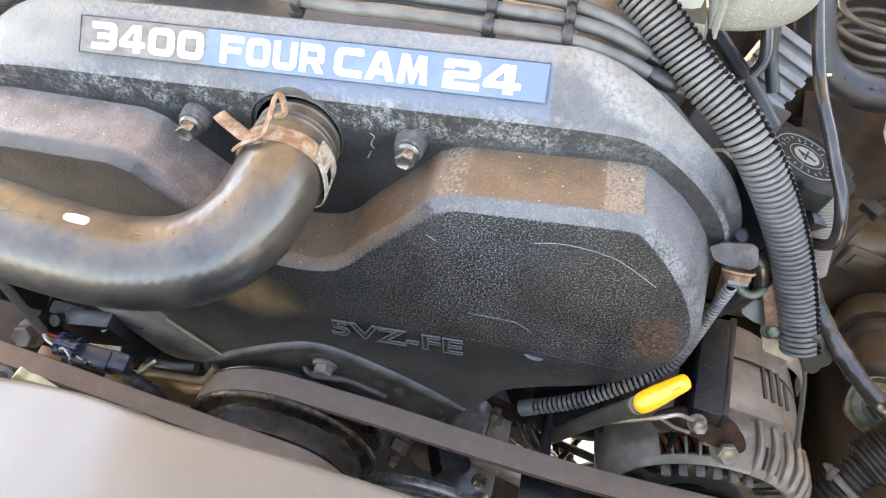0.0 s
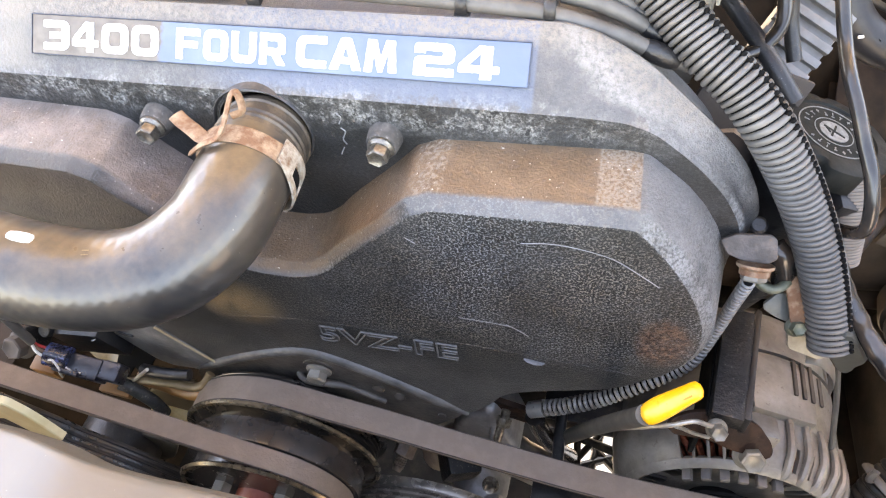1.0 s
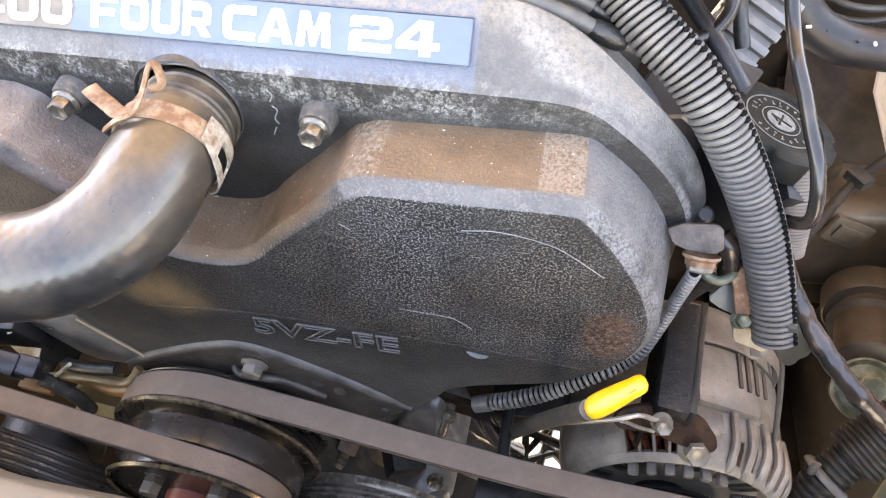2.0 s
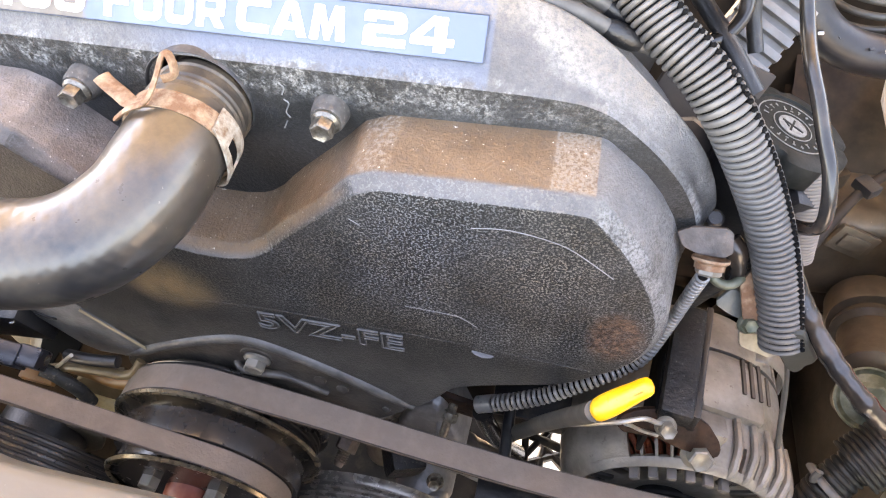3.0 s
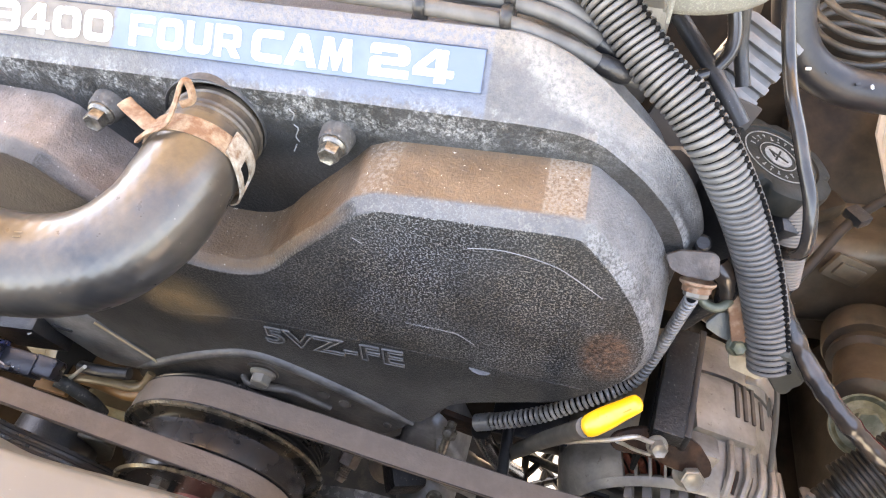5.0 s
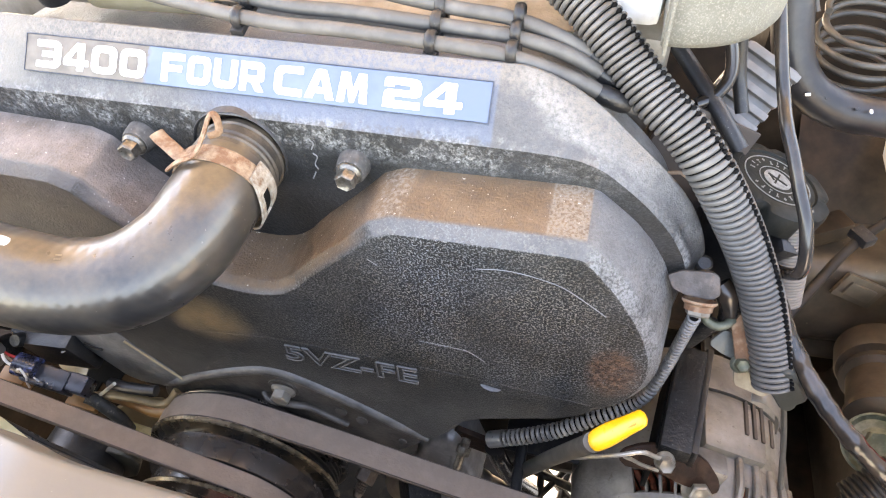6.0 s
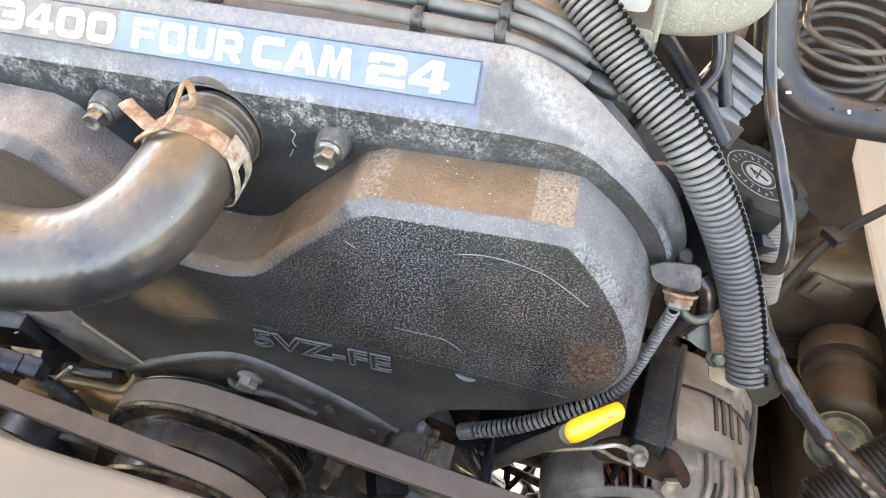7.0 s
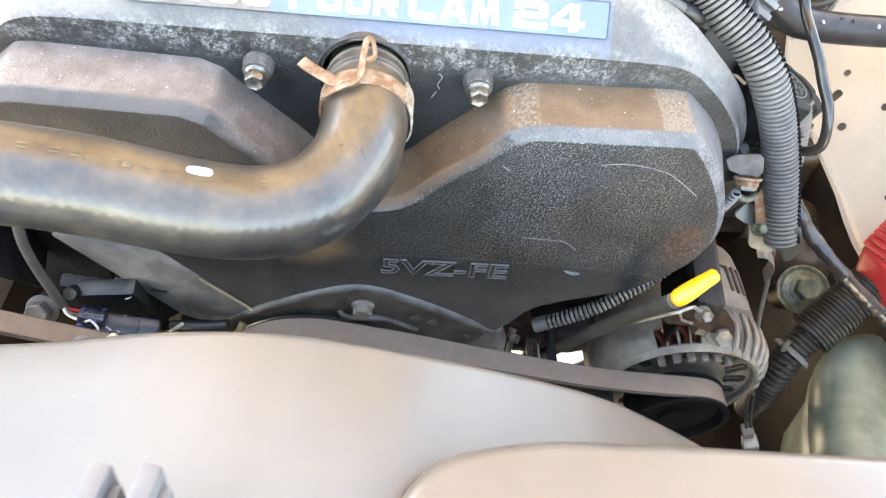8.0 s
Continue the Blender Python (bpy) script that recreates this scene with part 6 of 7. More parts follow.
    u = thing("loose_wire", (0.19, 0.06, 0.78), "thin hanging brown wire", "wire")
    part("wire", sweep(spline([(0.171, 0.045, 0.855), (0.182, 0.040, 0.82), (0.190, 0.035, 0.79), (0.197, 0.025, 0.755), (0.195, 0.01, 0.72)]), 0.0017, 8), CABLE, u)


chassis()


def lower_right():
    h = thing("corrugated_hose", (0.230, 0.026, 0.745), "black corrugated hose in a ribbed sleeve with a clip", "hose")
    dull = material("dull_rubber", (0.012, 0.0105, 0.009), 0.45, second=(0.032, 0.027, 0.021), scale=60, dust=0.1, dust_col=(0.10, 0.08, 0.06), spec=0.35)
    part("hose", corrugated([(0.2550, 0.0370, 0.7710), (0.2390, 0.0265, 0.7570), (0.2275, 0.0160, 0.7420), (0.2235, 0.0080, 0.7220), (0.2280, 0.0080, 0.6940), (0.2370, 0.0160, 0.6540)], 0.0120, 0.0044, 0.0014, 26), dull, h)
    part("sleeve", corrugated([(0.2420, 0.0285, 0.7600), (0.2600, 0.0405, 0.7755), (0.2820, 0.0547, 0.7940), (0.3050, 0.0700, 0.8140)], 0.0180, 0.0034, 0.0013, 32), dull, h, "wider ribbed sleeve")
    axis = Vector((0.62, 0.45, 0.64)).normalized()
    across = axis.orthogonal().normalized()
    ring = np.array([Vector((0.2315, 0.0200, 0.7475)) + 0.0140 * (across * math.cos(a) + axis.cross(across) * math.sin(a)) for a in np.linspace(0, 2 * math.pi, 40)])
    part("clip", sweep(ring, 0.0026, 8, caps=False, flat=(0.6, 1.2)), CABLE, h, "grey wire-form clip")
    part("clip_tongue", sweep(spline([(0.2200, 0.0180, 0.7540), (0.2180, 0.0180, 0.7600), (0.2190, 0.0190, 0.7660)], 5), 0.0026, 8, flat=(1, 0.6)), CABLE, h)
    b = thing("battery_terminal", (0.26, 0.05, 0.84), "red plastic battery terminal boot with ribs", "terminal cover")
    lean = pose(0, 0, 0, -12, -14, 24)
    part("boot", box((0.296, 0.056, 0.816), (0.046, 0.046, 0.052), lean, 0.009, seg=3), RED_PLASTIC, b)
    for k in range(5):
        off = lean @ Vector((0, 0, 0.027 + 0.0062 * k))
        part("bellow", box(Vector((0.296, 0.056, 0.816)) + off, (0.044 - 0.003 * k, 0.044 - 0.003 * k, 0.0046), lean, 0.002), RED_PLASTIC, b)
        part("bellow_neck", box(Vector((0.296, 0.056, 0.816)) + off + lean @ Vector((0, 0, 0.0031)), (0.037 - 0.003 * k, 0.037 - 0.003 * k, 0.0030), lean, 0.001), RED_PLASTIC, b)
    k = thing("washer_bottle", (0.30, -0.03, 0.72), "cloudy pale green plastic washer bottle", "bottle")
    cloudy = material("cloudy_plastic", (0.20, 0.24, 0.195), 0.35, second=(0.04, 0.062, 0.05), scale=22, mix=1.0, speck=0.2, fine=90, speck_col=(0.05, 0.07, 0.06))
    S = closed_outline([(0.284, 0.047), (0.262, 0.012), (0.249, -0.022), (0.236, -0.066), (0.242, -0.110), (0.36, -0.120), (0.42, -0.050), (0.40, 0.046), (0.33, 0.050)], 0.004, 2, (0.012, 0.004))
    rings = [[(x, y, z) for x, y in grow(S, d)] for d, z in ((-0.024, 0.752), (-0.012, 0.750), (-0.004, 0.742), (0.0, 0.730), (-0.004, 0.705), (-0.010, 0.698), (-0.008, 0.690), (-0.020, 0.660), (-0.030, 0.600))]
    part("body", loft(rings, cap_last=True), cloudy, k)
    part("shoulder", lathe([(0.0, 0.030), (0.010, 0.028), (0.016, 0.021), (0.028, 0.020), (0.029, 0.0)], (0.335, 0.000, 0.748), (0, 0, 1), 40), cloudy, k)
    c = thing("white_connector", (0.205, -0.03, 0.69), "dirty white plug connector on two wires", "connector")
    part("body", box((0.214, -0.030, 0.678), (0.012, 0.012, 0.034), pose(0, 0, 0, 10, -28, 0), 0.002), PALE_ZINC, c)
    part("boot", box((0.201, -0.028, 0.702), (0.009, 0.010, 0.014), pose(0, 0, 0, 10, -28, 0), 0.002), DULL_ZINC, c)
    for d in (-0.002, 0.002):
        part("wire", sweep(spline([(0.200 + d, -0.028, 0.706), (0.190 + d, -0.026, 0.728), (0.184 + d, -0.02, 0.75)]), 0.0013, 8), BLACK_PLASTIC, c)
    # cover bracket with its rusty nut
    r = thing("cover_bracket", (0.112, 0.033, 0.935), "small steel tab with a rusty nut at the cover's edge", "bracket")
    n, v, at = Vector((0, -0.85, 0.53)), Vector((0, 0.53, 0.85)), Vector((0.108, 0.030, 0.9405))
    tab = closed_outline([(-0.0158, 0.0024), (-0.0095, 0.0056), (0.0040, 0.0068), (0.0074, 0.0049), (0.0092, -0.0040), (0.0058, -0.0066), (-0.0054, -0.0062), (-0.0122, -0.0038)][::-1], 0.0006, 1, (0.0007,))
    part("tab", loft([[at + Vector((a, 0, 0)) + v * b + n * (h - 0.10 * max(0.0, a - 0.003)) for a, b in P] for P, h in ((grow(tab, -0.0003), 0.0003), (tab, 0.0), (tab, -0.0020))], cap_last=True), TAB_STEEL, r, "dull steel tab with rust at the edges", smooth=False)
    part("shank", lathe([(0, 0.0042), (0.006, 0.0042), (0.007, 0.003), (0.007, 0)], (0.1101, 0.0500, 0.9327), (0, -0.5, 0.8), 16), BLACK_PLASTIC, r, "dark bolt end behind the tab")
    hex_bolt(r, (0.1088, 0.0270, 0.9336), (0.0, -0.62, -0.78), 0.0100, 0.0052, 0.0080, PALE_ZINC, RUST)
    part("rust_collar", lathe([(0.0022, 0.0066), (0.0050, 0.0064), (0.0052, 0.0)], (0.1088, 0.0270, 0.9336), (0.0, -0.62, -0.78), 24), RUST, r)
    # bracket, clip and elbow above the alternator
    s = thing("harness_bracket", (0.15, 0.05, 0.85), "pale zinc harness bracket with rust above the alternator", "bracket")
    dull = material("greened_zinc", (0.135, 0.140, 0.120), 0.42, 0.3, second=(0.20, 0.20, 0.175), scale=90, speck=0.2, speck_col=(0.07, 0.06, 0.045), fine=300, bump=0.3)
    part("plate", sheet([(0.1241, 0.8880), (0.1310, 0.8956), (0.1366, 0.8923), (0.1388, 0.8826), (0.1317, 0.8843)], 0.038, 0.002), dull, s, "greenish plate")
    part("rusty_tab", sheet([(0.1300, 0.9080), (0.1385, 0.9080), (0.1445, 0.8895), (0.1374, 0.8870)], 0.0365, 0.0012), RUST, s, "rusty tab")
    part("white_tab", sheet([(0.1382, 0.8800), (0.1400, 0.8870), (0.1475, 0.8860), (0.1540, 0.8700), (0.1605, 0.8662), (0.1572, 0.8634), (0.1416, 0.8670), (0.1405, 0.8722)], 0.0340, 0.002), PALE_ZINC, s)
    hex_bolt(s, (0.1396, 0.0310, 0.8845), (0.1, -0.7, 0.7), 0.0065, 0.004, 0.0048, GREEN_ZINC)
    part("curl", sweep(spline([(0.1545, 0.0360, 0.8550), (0.1606, 0.0350, 0.8555), (0.1673, 0.0340, 0.8503), (0.1727, 0.0350, 0.8399), (0.1766, 0.0380, 0.8236)], 8), 0.0062, 12, flat=(1, 0.16)), PALE_ZINC, s)
    part("arm", sweep(spline([(0.1151, 0.0460, 0.8744), (0.1202, 0.0450, 0.8871), (0.1254, 0.0450, 0.8975)], 8), 0.0046, 12, flat=(1, 0.6)), GRAINY, s, "black arm under the clip")
    part("green_clip", sweep(spline([(0.1153, 0.0400, 0.9093), (0.1188, 0.0380, 0.9059), (0.1235, 0.0370, 0.9044), (0.1277, 0.0380, 0.9049), (0.1314, 0.0420, 0.9055)], 8), 0.0023, 12), GREEN_ZINC, s, "greenish zinc clip")
    e = thing("breather_elbow", (0.1215, 0.0500, 0.9213), "short black rubber elbow behind the steel tab", "hose")
    part("elbow", sweep(spline([(0.1215, 0.0500, 0.9213), (0.1255, 0.0470, 0.9180), (0.1291, 0.0460, 0.9104), (0.1307, 0.0460, 0.9007)], 8), 0.0054, 18), DARK_TUBE, e)


lower_right()


# ---- lower middle ----
def lower_middle():
    p = thing("water_pump", (-0.02, 0.03, 0.75), "grey cast water pump housing under the cover", "pump")
    cast = material("grey_casting", (0.20, 0.198, 0.198), 0.36, 0.25, second=(0.34, 0.335, 0.33), scale=70, bump=0.4, dust=0.1)
    part("body", sweep(spline([(-0.0601, 0.0300, 0.6474), (-0.0369, 0.0280, 0.6858), (-0.0190, 0.0260, 0.6943), (0.0042, 0.0260, 0.6765), (0.0353, 0.0300, 0.6433)]), [0.0150] * 13 + [0.0165] * 12 + [0.0160] * 12 + [0.0150] * 12, 20), cast, p)
    S = closed_outline([(-0.0419, 0.7244), (-0.0298, 0.7568), (-0.0118, 0.7719), (-0.0065, 0.7565), (0.0086, 0.7056), (-0.0070, 0.6881), (-0.0323, 0.6884)][::-1], 0.0015, 1, (0.005,))
    S = S if sum(a[0] * b[1] - b[0] * a[1] for a, b in zip(S, np.roll(S, -1, axis=0))) > 0 else S[::-1]
    part("shoulder", loft([at_y(grow(S, -0.004), 0.0150), at_y(grow(S, -0.0015), 0.0162), at_y(S, 0.0190), at_y(grow(S, 0.001), 0.050)]), cast, p, "worn grey cast shoulder")
    part("flange", sweep([(-0.0114, 0.0180, 0.7502), (-0.0105, 0.0120, 0.7265)], 0.0022, 12), cast, p)
    part("plate", box((0.0003, 0.0260, 0.7537), (0.032, 0.004, 0.026), pose(0, 0, 0, 10, 20, 0), 0.001), RUSTY_BROWN, p, "rusty brown plate")
    boss = part("stud", lathe([(0, 0.0030), (0.020, 0.0030), (0.022, 0.002), (0.022, 0)], (-0.0020, 0.0180, 0.7687), (-0.18, -0.75, -0.62), 18), STEEL, p)
    hex_bolt(boss, (-0.0016, 0.0140, 0.7713), (-0.18, -0.75, -0.62), 0.0085, 0.006, 0.006, STEEL, washer=False)
    part("lower_body", lathe([(-0.01, 0.0), (-0.01, 0.018), (0.0, 0.022), (0.05, 0.024)], (-0.0219, 0.0040, 0.6515), (0, 1, 0.1), 40), cast, p)
    knob = part("boss", lathe([(0, 0.0095), (0.014, 0.0085), (0.016, 0)], (-0.0105, -0.0040, 0.6561), (0, -0.7, 0.7), 24), cast, p)
    hex_bolt(knob, (-0.0090, -0.0100, 0.7071), (0, -0.7, 0.7), 0.008, 0.005, 0.006, STEEL)
    e = thing("coolant_elbow", (0.018, 0.02, 0.76), "small black rubber elbow under the conduit", "hose")
    part("elbow", sweep(spline([(0.0160, 0.0210, 0.7595), (0.0202, 0.0230, 0.7385), (0.0288, 0.0280, 0.7056), (0.0438, 0.0450, 0.6505)]), 0.0062, 18), DARK_TUBE, e)
    s = thing("stud_bolt", (-0.069, -0.008, 0.728), "dirty threaded stud with a nut", "bolt")
    ax = Vector((-0.25, -0.9, -0.35)).normalized()
    base = Vector((-0.066, 0.006, 0.735))
    brown = material("browned_steel", (0.10, 0.075, 0.06), 0.4, 0.4, second=(0.20, 0.15, 0.12), scale=220, bump=0.6)
    thread = [(0.0, 0.0042)]
    for k in range(14):
        thread += [(0.004 + k * 0.0016, 0.0042), (0.0048 + k * 0.0016, 0.0036)]
    part("shaft", lathe(thread + [(0.028, 0.003), (0.028, 0)], base, ax, 20), brown, s)
    hex_bolt(s, base + ax * 0.006, ax, 0.013, 0.009, 0.0085, brown)
    part("socket", lathe([(-0.02, 0.012), (0.004, 0.011), (0.005, 0)], base, ax, 28), ALU, s)
    solo("idler_block", box((-0.035, 0.005, 0.705), (0.026, 0.028, 0.024), pose(0, 0, 0, 10, 20, 25), 0.005), GRAINY, "small dark grey cast block beside the stud", "engine part")
    # dark bay floor, added to hide the ground, with a gap that lets the lit ground show
    f = thing("splash_tray", (0, 0.1, 0.45), "black plastic splash tray with open holes under the engine", "tray", kind="structure")
    part("tray_side", box((-0.33, 0.05, 0.45), (0.72, 0.9, 0.012), None, 0.003), BLACK_PLASTIC, f)
    part("tray_front", box((0.13, -0.17, 0.45), (0.19, 0.46, 0.012), None, 0.003), BLACK_PLASTIC, f)
    part("tray_back", box((0.20, 0.38, 0.45), (0.33, 0.24, 0.012), None, 0.003), BLACK_PLASTIC, f)
    # dark filler added over the lit ground below the belt, not a rib
    part("dark_filler", box((0.0745, 0.053, 0.5222), (0.0930, 0.010, 0.0939), None, 0.002), DARK_BROWN, f)
    g = thing("lower_stay", (0.055, 0.01, 0.74), "thin black stays crossing the gap beside the alternator", "bracket")
    for pts, r in (([(0.030, 0.090, 0.600), (0.0484, 0.0856, 0.600), (0.0883, 0.0755, 0.600), (0.150, 0.060, 0.600)], 0.0040), ([(0.0440, 0.0540, 0.600), (0.0516, 0.0653, 0.600), (0.0711, 0.0940, 0.600), (0.090, 0.122, 0.600)], 0.0030), ([(0.0493, 0.0960, 0.600), (0.0503, 0.0790, 0.600), (0.0516, 0.0600, 0.600)], 0.0034), ([(0.0335, 0.040, 0.74), (0.0345, -0.01, 0.738)], 0.004)):
        part("stay", sweep(spline(pts, 6), r, 10), BLACK_PLASTIC, g)
    # plates added to darken the edges of the gap
    part("plate", box((0.050, -0.016, 0.734), (0.060, 0.024, 0.003), None, 0.0008), BLACK_PLASTIC, g)
    part("plate", box((0.052, 0.049, 0.738), (0.062, 0.034, 0.003), None, 0.0008), BLACK_PLASTIC, g)
    for a, b in (((0.02, 0.10), (0.23, 0.20)), ((0.06, 0.05), (0.10, 0.28)), ((0.02, 0.19), (0.12, 0.10))):
        part("tray_bar", sweep([(*a, 0.455), (*b, 0.455)], 0.0045, 8), BLACK_PLASTIC, f)


lower_middle()


# ---- left, below the hose ----
def left_side():
    w = thing("sensor_connector", (-0.277, -0.024, 0.826), "blue-taped black sensor connector with coloured wires", "connector")
    navy = material("navy_plastic", (0.010, 0.011, 0.018), 0.28, second=(0.020, 0.023, 0.036), scale=60, bump=0.2, spec=0.7, speck=0.08, speck_col=(0.25, 0.25, 0.27), fine=240)
    part("body", box((-0.2690, -0.0230, 0.8150), (0.030, 0.014, 0.0185), pose(0, 0, 0, 18, 12, 0), 0.0022), navy, w)
    part("shell", box((-0.2500, -0.0215, 0.8110), (0.014, 0.0125, 0.0165), pose(0, 0, 0, 18, 12, 0), 0.002), navy, w, "mating half of the plug")
    part("latch", box((-0.2690, -0.0315, 0.8225), (0.012, 0.003, 0.006), pose(0, 0, 0, 18, 12, 0), 0.001), navy, w)
    part("bail", sweep(spline([(-0.2800, -0.0310, 0.8130), (-0.2755, -0.0325, 0.8225), (-0.2725, -0.0325, 0.8290), (-0.2760, -0.0300, 0.8335), (-0.2800, -0.0295, 0.8315)], 5), 0.0007, 8), WHITE_INK, w, "white wire bail")
    for pts in ([(-0.2680, -0.0312, 0.8290), (-0.2665, -0.0312, 0.8255), (-0.2690, -0.0308, 0.8215)], [(-0.2640, -0.0300, 0.8220), (-0.2625, -0.0295, 0.8205)]):
        part("scuff", sweep(spline(pts, 5), 0.0006, 6), WHITE_INK, w, "pale scuff")
    part("tape", sweep(np.array([(-0.2860, -0.0240, 0.8285), (-0.2845, -0.0240, 0.8280), (-0.2735, -0.0240, 0.8258), (-0.2720, -0.024, 0.8254)]), 0.0074, 14), TAPE_BLUE, w)
    part("sleeve", sweep(spline([(-0.286, -0.022, 0.945), (-0.2915, -0.022, 0.9144), (-0.2952, -0.022, 0.8927), (-0.2956, -0.022, 0.8663), (-0.2940, -0.022, 0.8370)]), 0.0028, 14), CABLE, w, "grey wire sleeve")
    for k, m in enumerate((WHITE_CERAMIC, RUST, RED_PLASTIC)):
        part("wire", sweep(spline([(-0.2940, -0.022, 0.838), (-0.2915, -0.0235 + 0.002 * (k - 1), 0.8325), (-0.2855, -0.024 + 0.003 * (k - 1), 0.829)]), 0.0010, 6), m, w)
    b = thing("grainy_bracket", (-0.305, 0.03, 0.79), "black grainy cast bracket under the hose", "bracket")
    S = closed_outline([(-0.3180, 0.862), (-0.3345, 0.820), (-0.3353, 0.7502), (-0.3200, 0.7350), (-0.2890, 0.7962)], 0.003, 1)
    part("arm", loft([at_y(S, 0.030), at_y(grow(S, 0.0012), 0.0315), at_y(grow(S, 0.0012), 0.040)], cap_last=True), GRAINY, b)
    part("boss", lathe([(-0.010, 0.0048), (0.0, 0.0046), (0.0012, 0.0038), (0.0008, 0)], (-0.2939, -0.0110, 0.8332), (0, -0.7, 0.7), 28), GRAINY, b)
    part("pad", box((-0.2930, 0.0020, 0.8230), (0.024, 0.010, 0.022), pose(0, 0, 0, 20, 10, 0), 0.003), GRAINY, b)
    hex_bolt(b, (-0.3110, -0.018, 0.8240), (0, -0.8, 0.6), 0.013, 0.008, 0.010, DULL_ZINC)
    part("post", lathe([(-0.014, 0.009), (0.0, 0.0085), (0.001, 0.0)], (-0.3110, -0.018, 0.8240), (0, -0.8, 0.6), 28), GRAINY, b)
    part("rib", box((-0.3300, 0.012, 0.842), (0.006, 0.036, 0.052), pose(0, 0, 0, 25, -8, 0), 0.002), GRAINY, b)
    part("ear", lathe([(-0.012, 0.013), (0.0, 0.012), (0.0, 0.006), (-0.004, 0.0055), (-0.004, 0)], (-0.345, 0.020, 0.880), (0.2, -0.8, 0.6), 28), GRAINY, b)
    tan = material("tan_oily", (0.17, 0.115, 0.058), 0.32, second=(0.30, 0.215, 0.115), scale=50, mix=0.8, dust=0.2)
    t = thing("tan_casting", (-0.30, 0.055, 0.72), "tan oily casting behind the bracket", "engine part")
    part("body", box((-0.300, 0.075, 0.720), (0.070, 0.030, 0.034), pose(0, 0, 0, 20, 22, 0), 0.008), tan, t)
    for k in range(3):
        part("ridge", box((-0.302 + 0.003 * k, 0.062 - 0.006 * k, 0.744 - 0.012 * k), (0.066, 0.010, 0.006), pose(0, 0, 0, 20, 12, 0), 0.002), tan, t)
    for k, (points, y) in enumerate((([(-0.2980, 0.7700), (-0.2826, 0.7950), (-0.2720, 0.7860), (-0.2800, 0.7700), (-0.2990, 0.7480)], 0.020), ([(-0.3180, 0.7600), (-0.3040, 0.7780), (-0.2960, 0.7660), (-0.3060, 0.7500)], 0.016), ([(-0.2740, 0.7300), (-0.2500, 0.7480), (-0.2260, 0.7560), (-0.2300, 0.7100), (-0.2720, 0.6960)], 0.002))):
        part("panel", sheet(points, y, 0.003, 0.0008, 0.9 - 0.4 * k), tan, t, "bent tan sheet")
    rag = [(-0.2760, 0.7880), (-0.2690, 0.7900), (-0.2650, 0.7840), (-0.2560, 0.7900), (-0.2480, 0.7860), (-0.2400, 0.7880), (-0.2440, 0.7800), (-0.2520, 0.7760), (-0.2600, 0.7640), (-0.2680, 0.7700), (-0.2740, 0.7620), (-0.2830, 0.7660)]
    solo("rubber_scrap", sheet(rag, 0.010, 0.004, 0.0008, 0.8, 0.0006), CORE_BLACK, "ragged black rubber scrap below the hose", "scrap")
    h = thing("small_hoses", (-0.22, -0.012, 0.79), "bundle of small bent tan and black hoses", "hose")
    orange = material("amber_plastic", (0.34, 0.16, 0.05), 0.4, second=(0.24, 0.11, 0.04))
    for pts, r, m in (([(-0.2400, -0.010, 0.7985), (-0.2277, -0.012, 0.8018), (-0.2150, -0.012, 0.8030), (-0.2030, -0.011, 0.8040)], 0.0038, BLACK_PLASTIC),
                      ([(-0.268, -0.010, 0.7720), (-0.2500, -0.012, 0.7830), (-0.2387, -0.012, 0.7868), (-0.2202, -0.012, 0.7882), (-0.2067, -0.012, 0.7879), (-0.1985, -0.010, 0.7910), (-0.1945, -0.004, 0.7960)], 0.0030, tan),
                      ([(-0.2650, -0.014, 0.7735), (-0.2506, -0.014, 0.7870), (-0.2308, -0.014, 0.8076)], 0.0012, material("pale_wire", (0.42, 0.38, 0.30), 0.5)),
                      ([(-0.2580, -0.018, 0.7880), (-0.2523, -0.018, 0.7845), (-0.2469, -0.018, 0.7757), (-0.2420, -0.018, 0.7651), (-0.2410, -0.018, 0.7500)], 0.0044, material("braided_sleeve", (0.035, 0.034, 0.032), 0.5, second=(0.07, 0.066, 0.058), scale=120, speck=0.5, fine=330, speck_col=(0.30, 0.27, 0.21), bump=0.9)),
                      ([(-0.262, 0.000, 0.7640), (-0.240, -0.004, 0.7680), (-0.222, -0.006, 0.7660), (-0.205, -0.006, 0.7700)], 0.0060, orange)):
        part("hose", sweep(spline(pts), r, 18), m, h)
    p = thing("broken_clip", (-0.24, -0.015, 0.742), "yellowed broken plastic clip behind the belt", "clip")
    part("strip", box((-0.240, -0.014, 0.7425), (0.030, 0.008, 0.006), pose(0, 0, 0, 20, 14, 0), 0.001), material("yellowed_plastic", (0.55, 0.40, 0.17), 0.4, second=(0.40, 0.27, 0.10), scale=150), p)
    part("lug", box((-0.3100, -0.018, 0.7935), (0.018, 0.010, 0.014), pose(0, 0, 0, 10, 10, 0), 0.0012), orange, p)
    part("lug", box((-0.2660, -0.018, 0.7765), (0.022, 0.008, 0.007), pose(0, 0, 0, 10, 10, 0), 0.0012), orange, p)
    k = thing("loom_plug", (-0.28, -0.012, 0.795), "black wiring plug with scuffed edges", "connector")
    part("body", box((-0.2740, -0.0020, 0.8170), (0.042, 0.012, 0.036), pose(0, 0, 0, 12, -8, 0), 0.003), BLACK_PLASTIC, k)
    part("scuff", sweep(spline([(-0.262, -0.0105, 0.8290), (-0.259, -0.0103, 0.8310), (-0.2575, -0.0102, 0.8330)]), 0.0007, 6), WHITE_INK, k, "pale scuff")


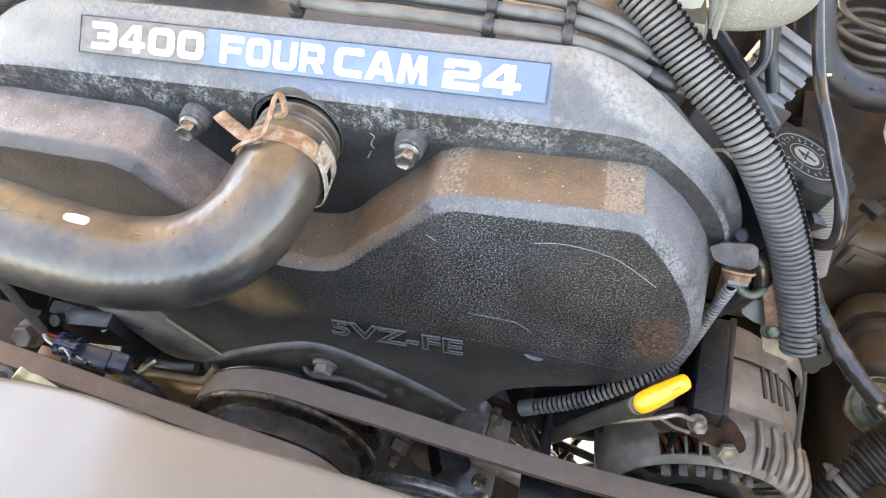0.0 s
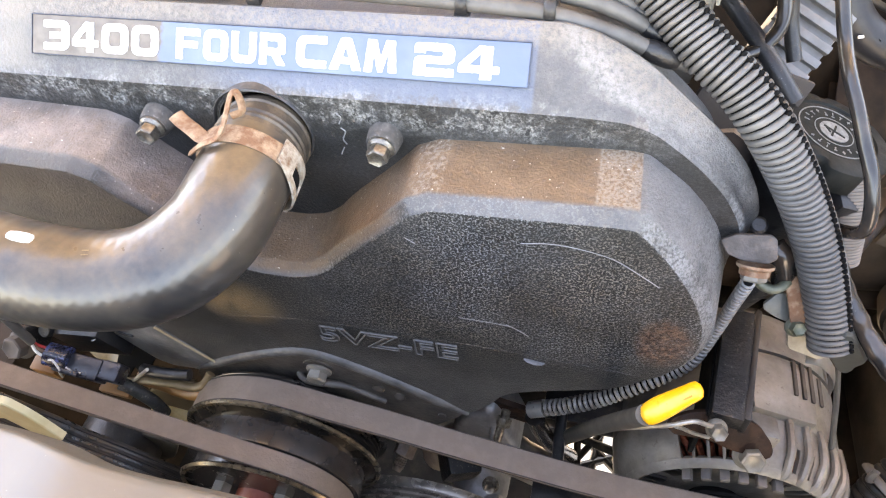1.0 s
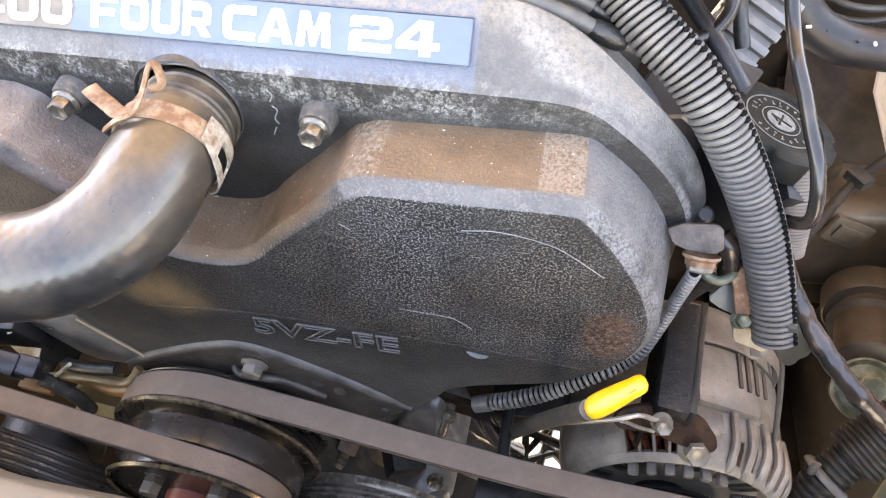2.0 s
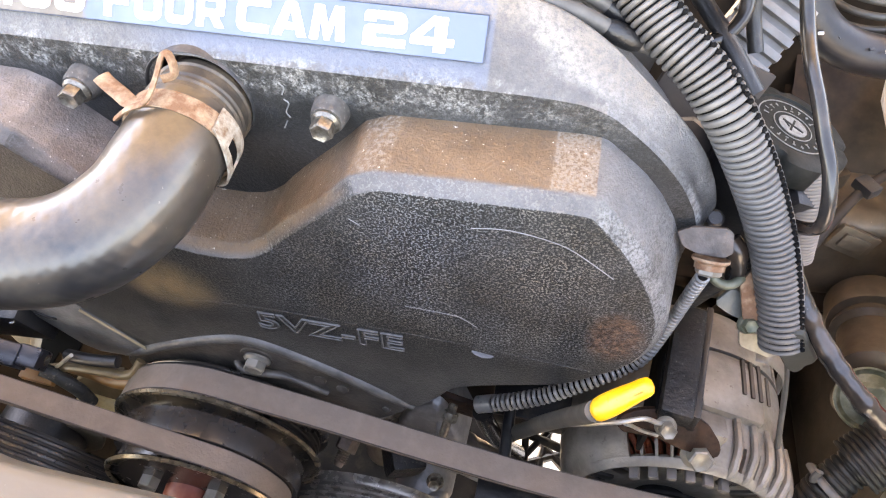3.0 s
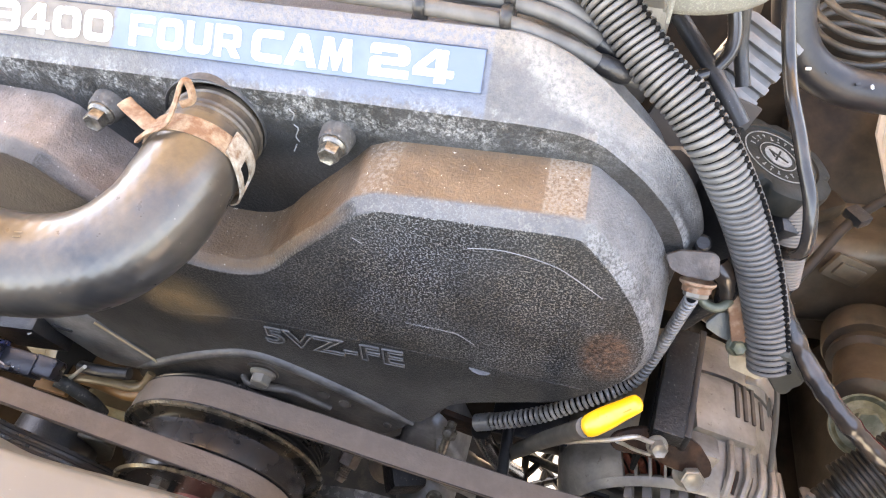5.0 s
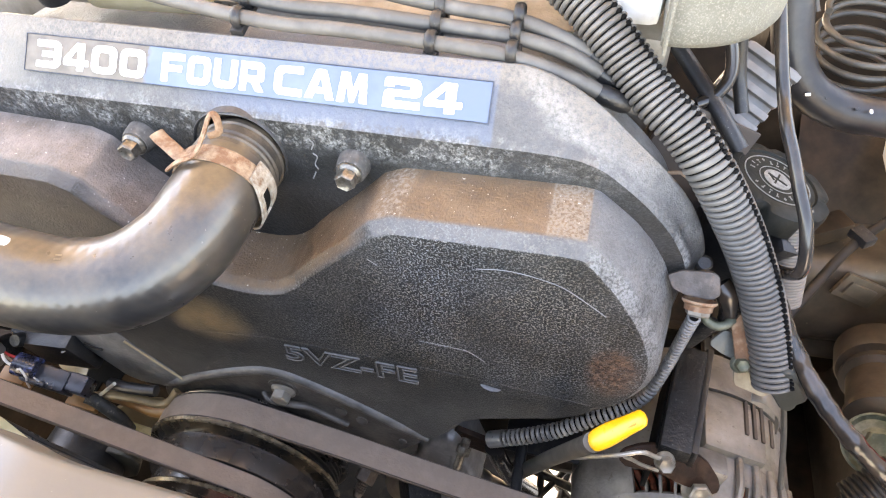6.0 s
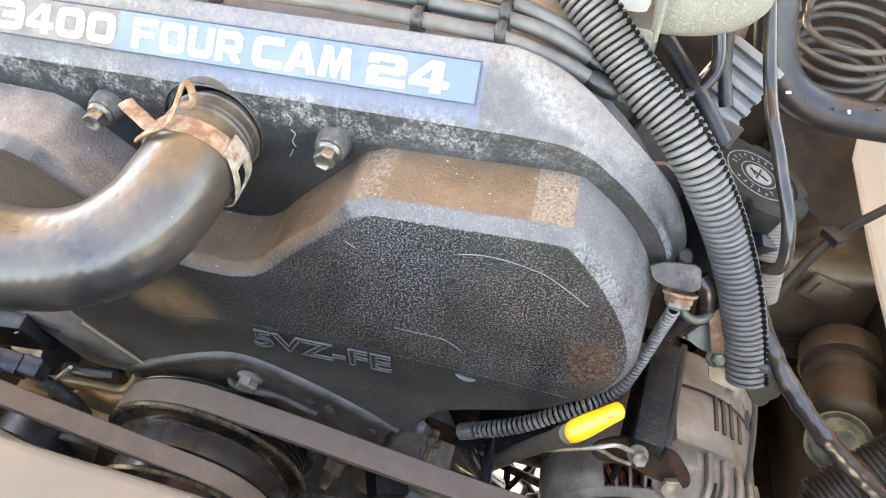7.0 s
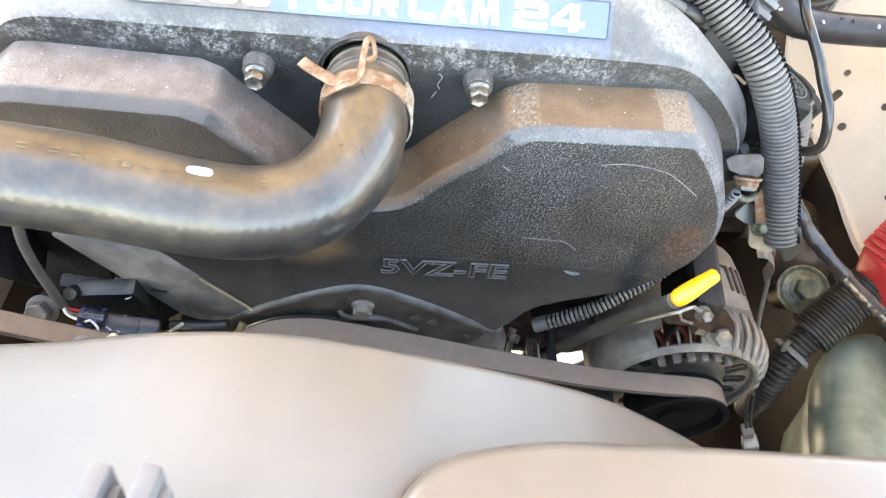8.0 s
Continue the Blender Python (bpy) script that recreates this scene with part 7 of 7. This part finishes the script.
left_side()


def left_conduit():
    c = thing("left_conduit", (-0.28, 0.07, 1.03), "dark corrugated conduit at the cover's far shoulder", "conduit")
    part("sleeve", corrugated([(-0.335, 0.068, 0.985), (-0.300, 0.070, 1.012), (-0.272, 0.074, 1.034), (-0.245, 0.085, 1.052)], 0.0095, 0.0030, 0.0013, 20), CONDUIT, c)


left_conduit()


def rear_details():
    """Shield and spring wire between the cover's rim and the large conduit."""
    s = thing("heat_shield", (0.10, 0.10, 0.96), "dull brown sheet metal shield behind the conduit", "shield")
    part("sheet", box((0.0926, 0.0950, 0.9432), (0.050, 0.003, 0.085), pose(0, 0, 0, -12, 25, 10), 0.001), material("shield_brown", (0.050, 0.042, 0.038), 0.5, second=(0.085, 0.070, 0.062), scale=40, spec=0.3), s)
    w = thing("spring_wire", (0.10, 0.07, 0.98), "bent tan spring wire beside the cover", "wire")
    part("wire", sweep(spline([(0.0847, 0.0660, 0.9741), (0.0902, 0.0640, 0.9769), (0.0917, 0.0620, 0.9779), (0.0976, 0.0600, 0.9747)], 6), 0.0009, 8), material("tan_wire", (0.34, 0.24, 0.17), 0.5), w)


rear_details()
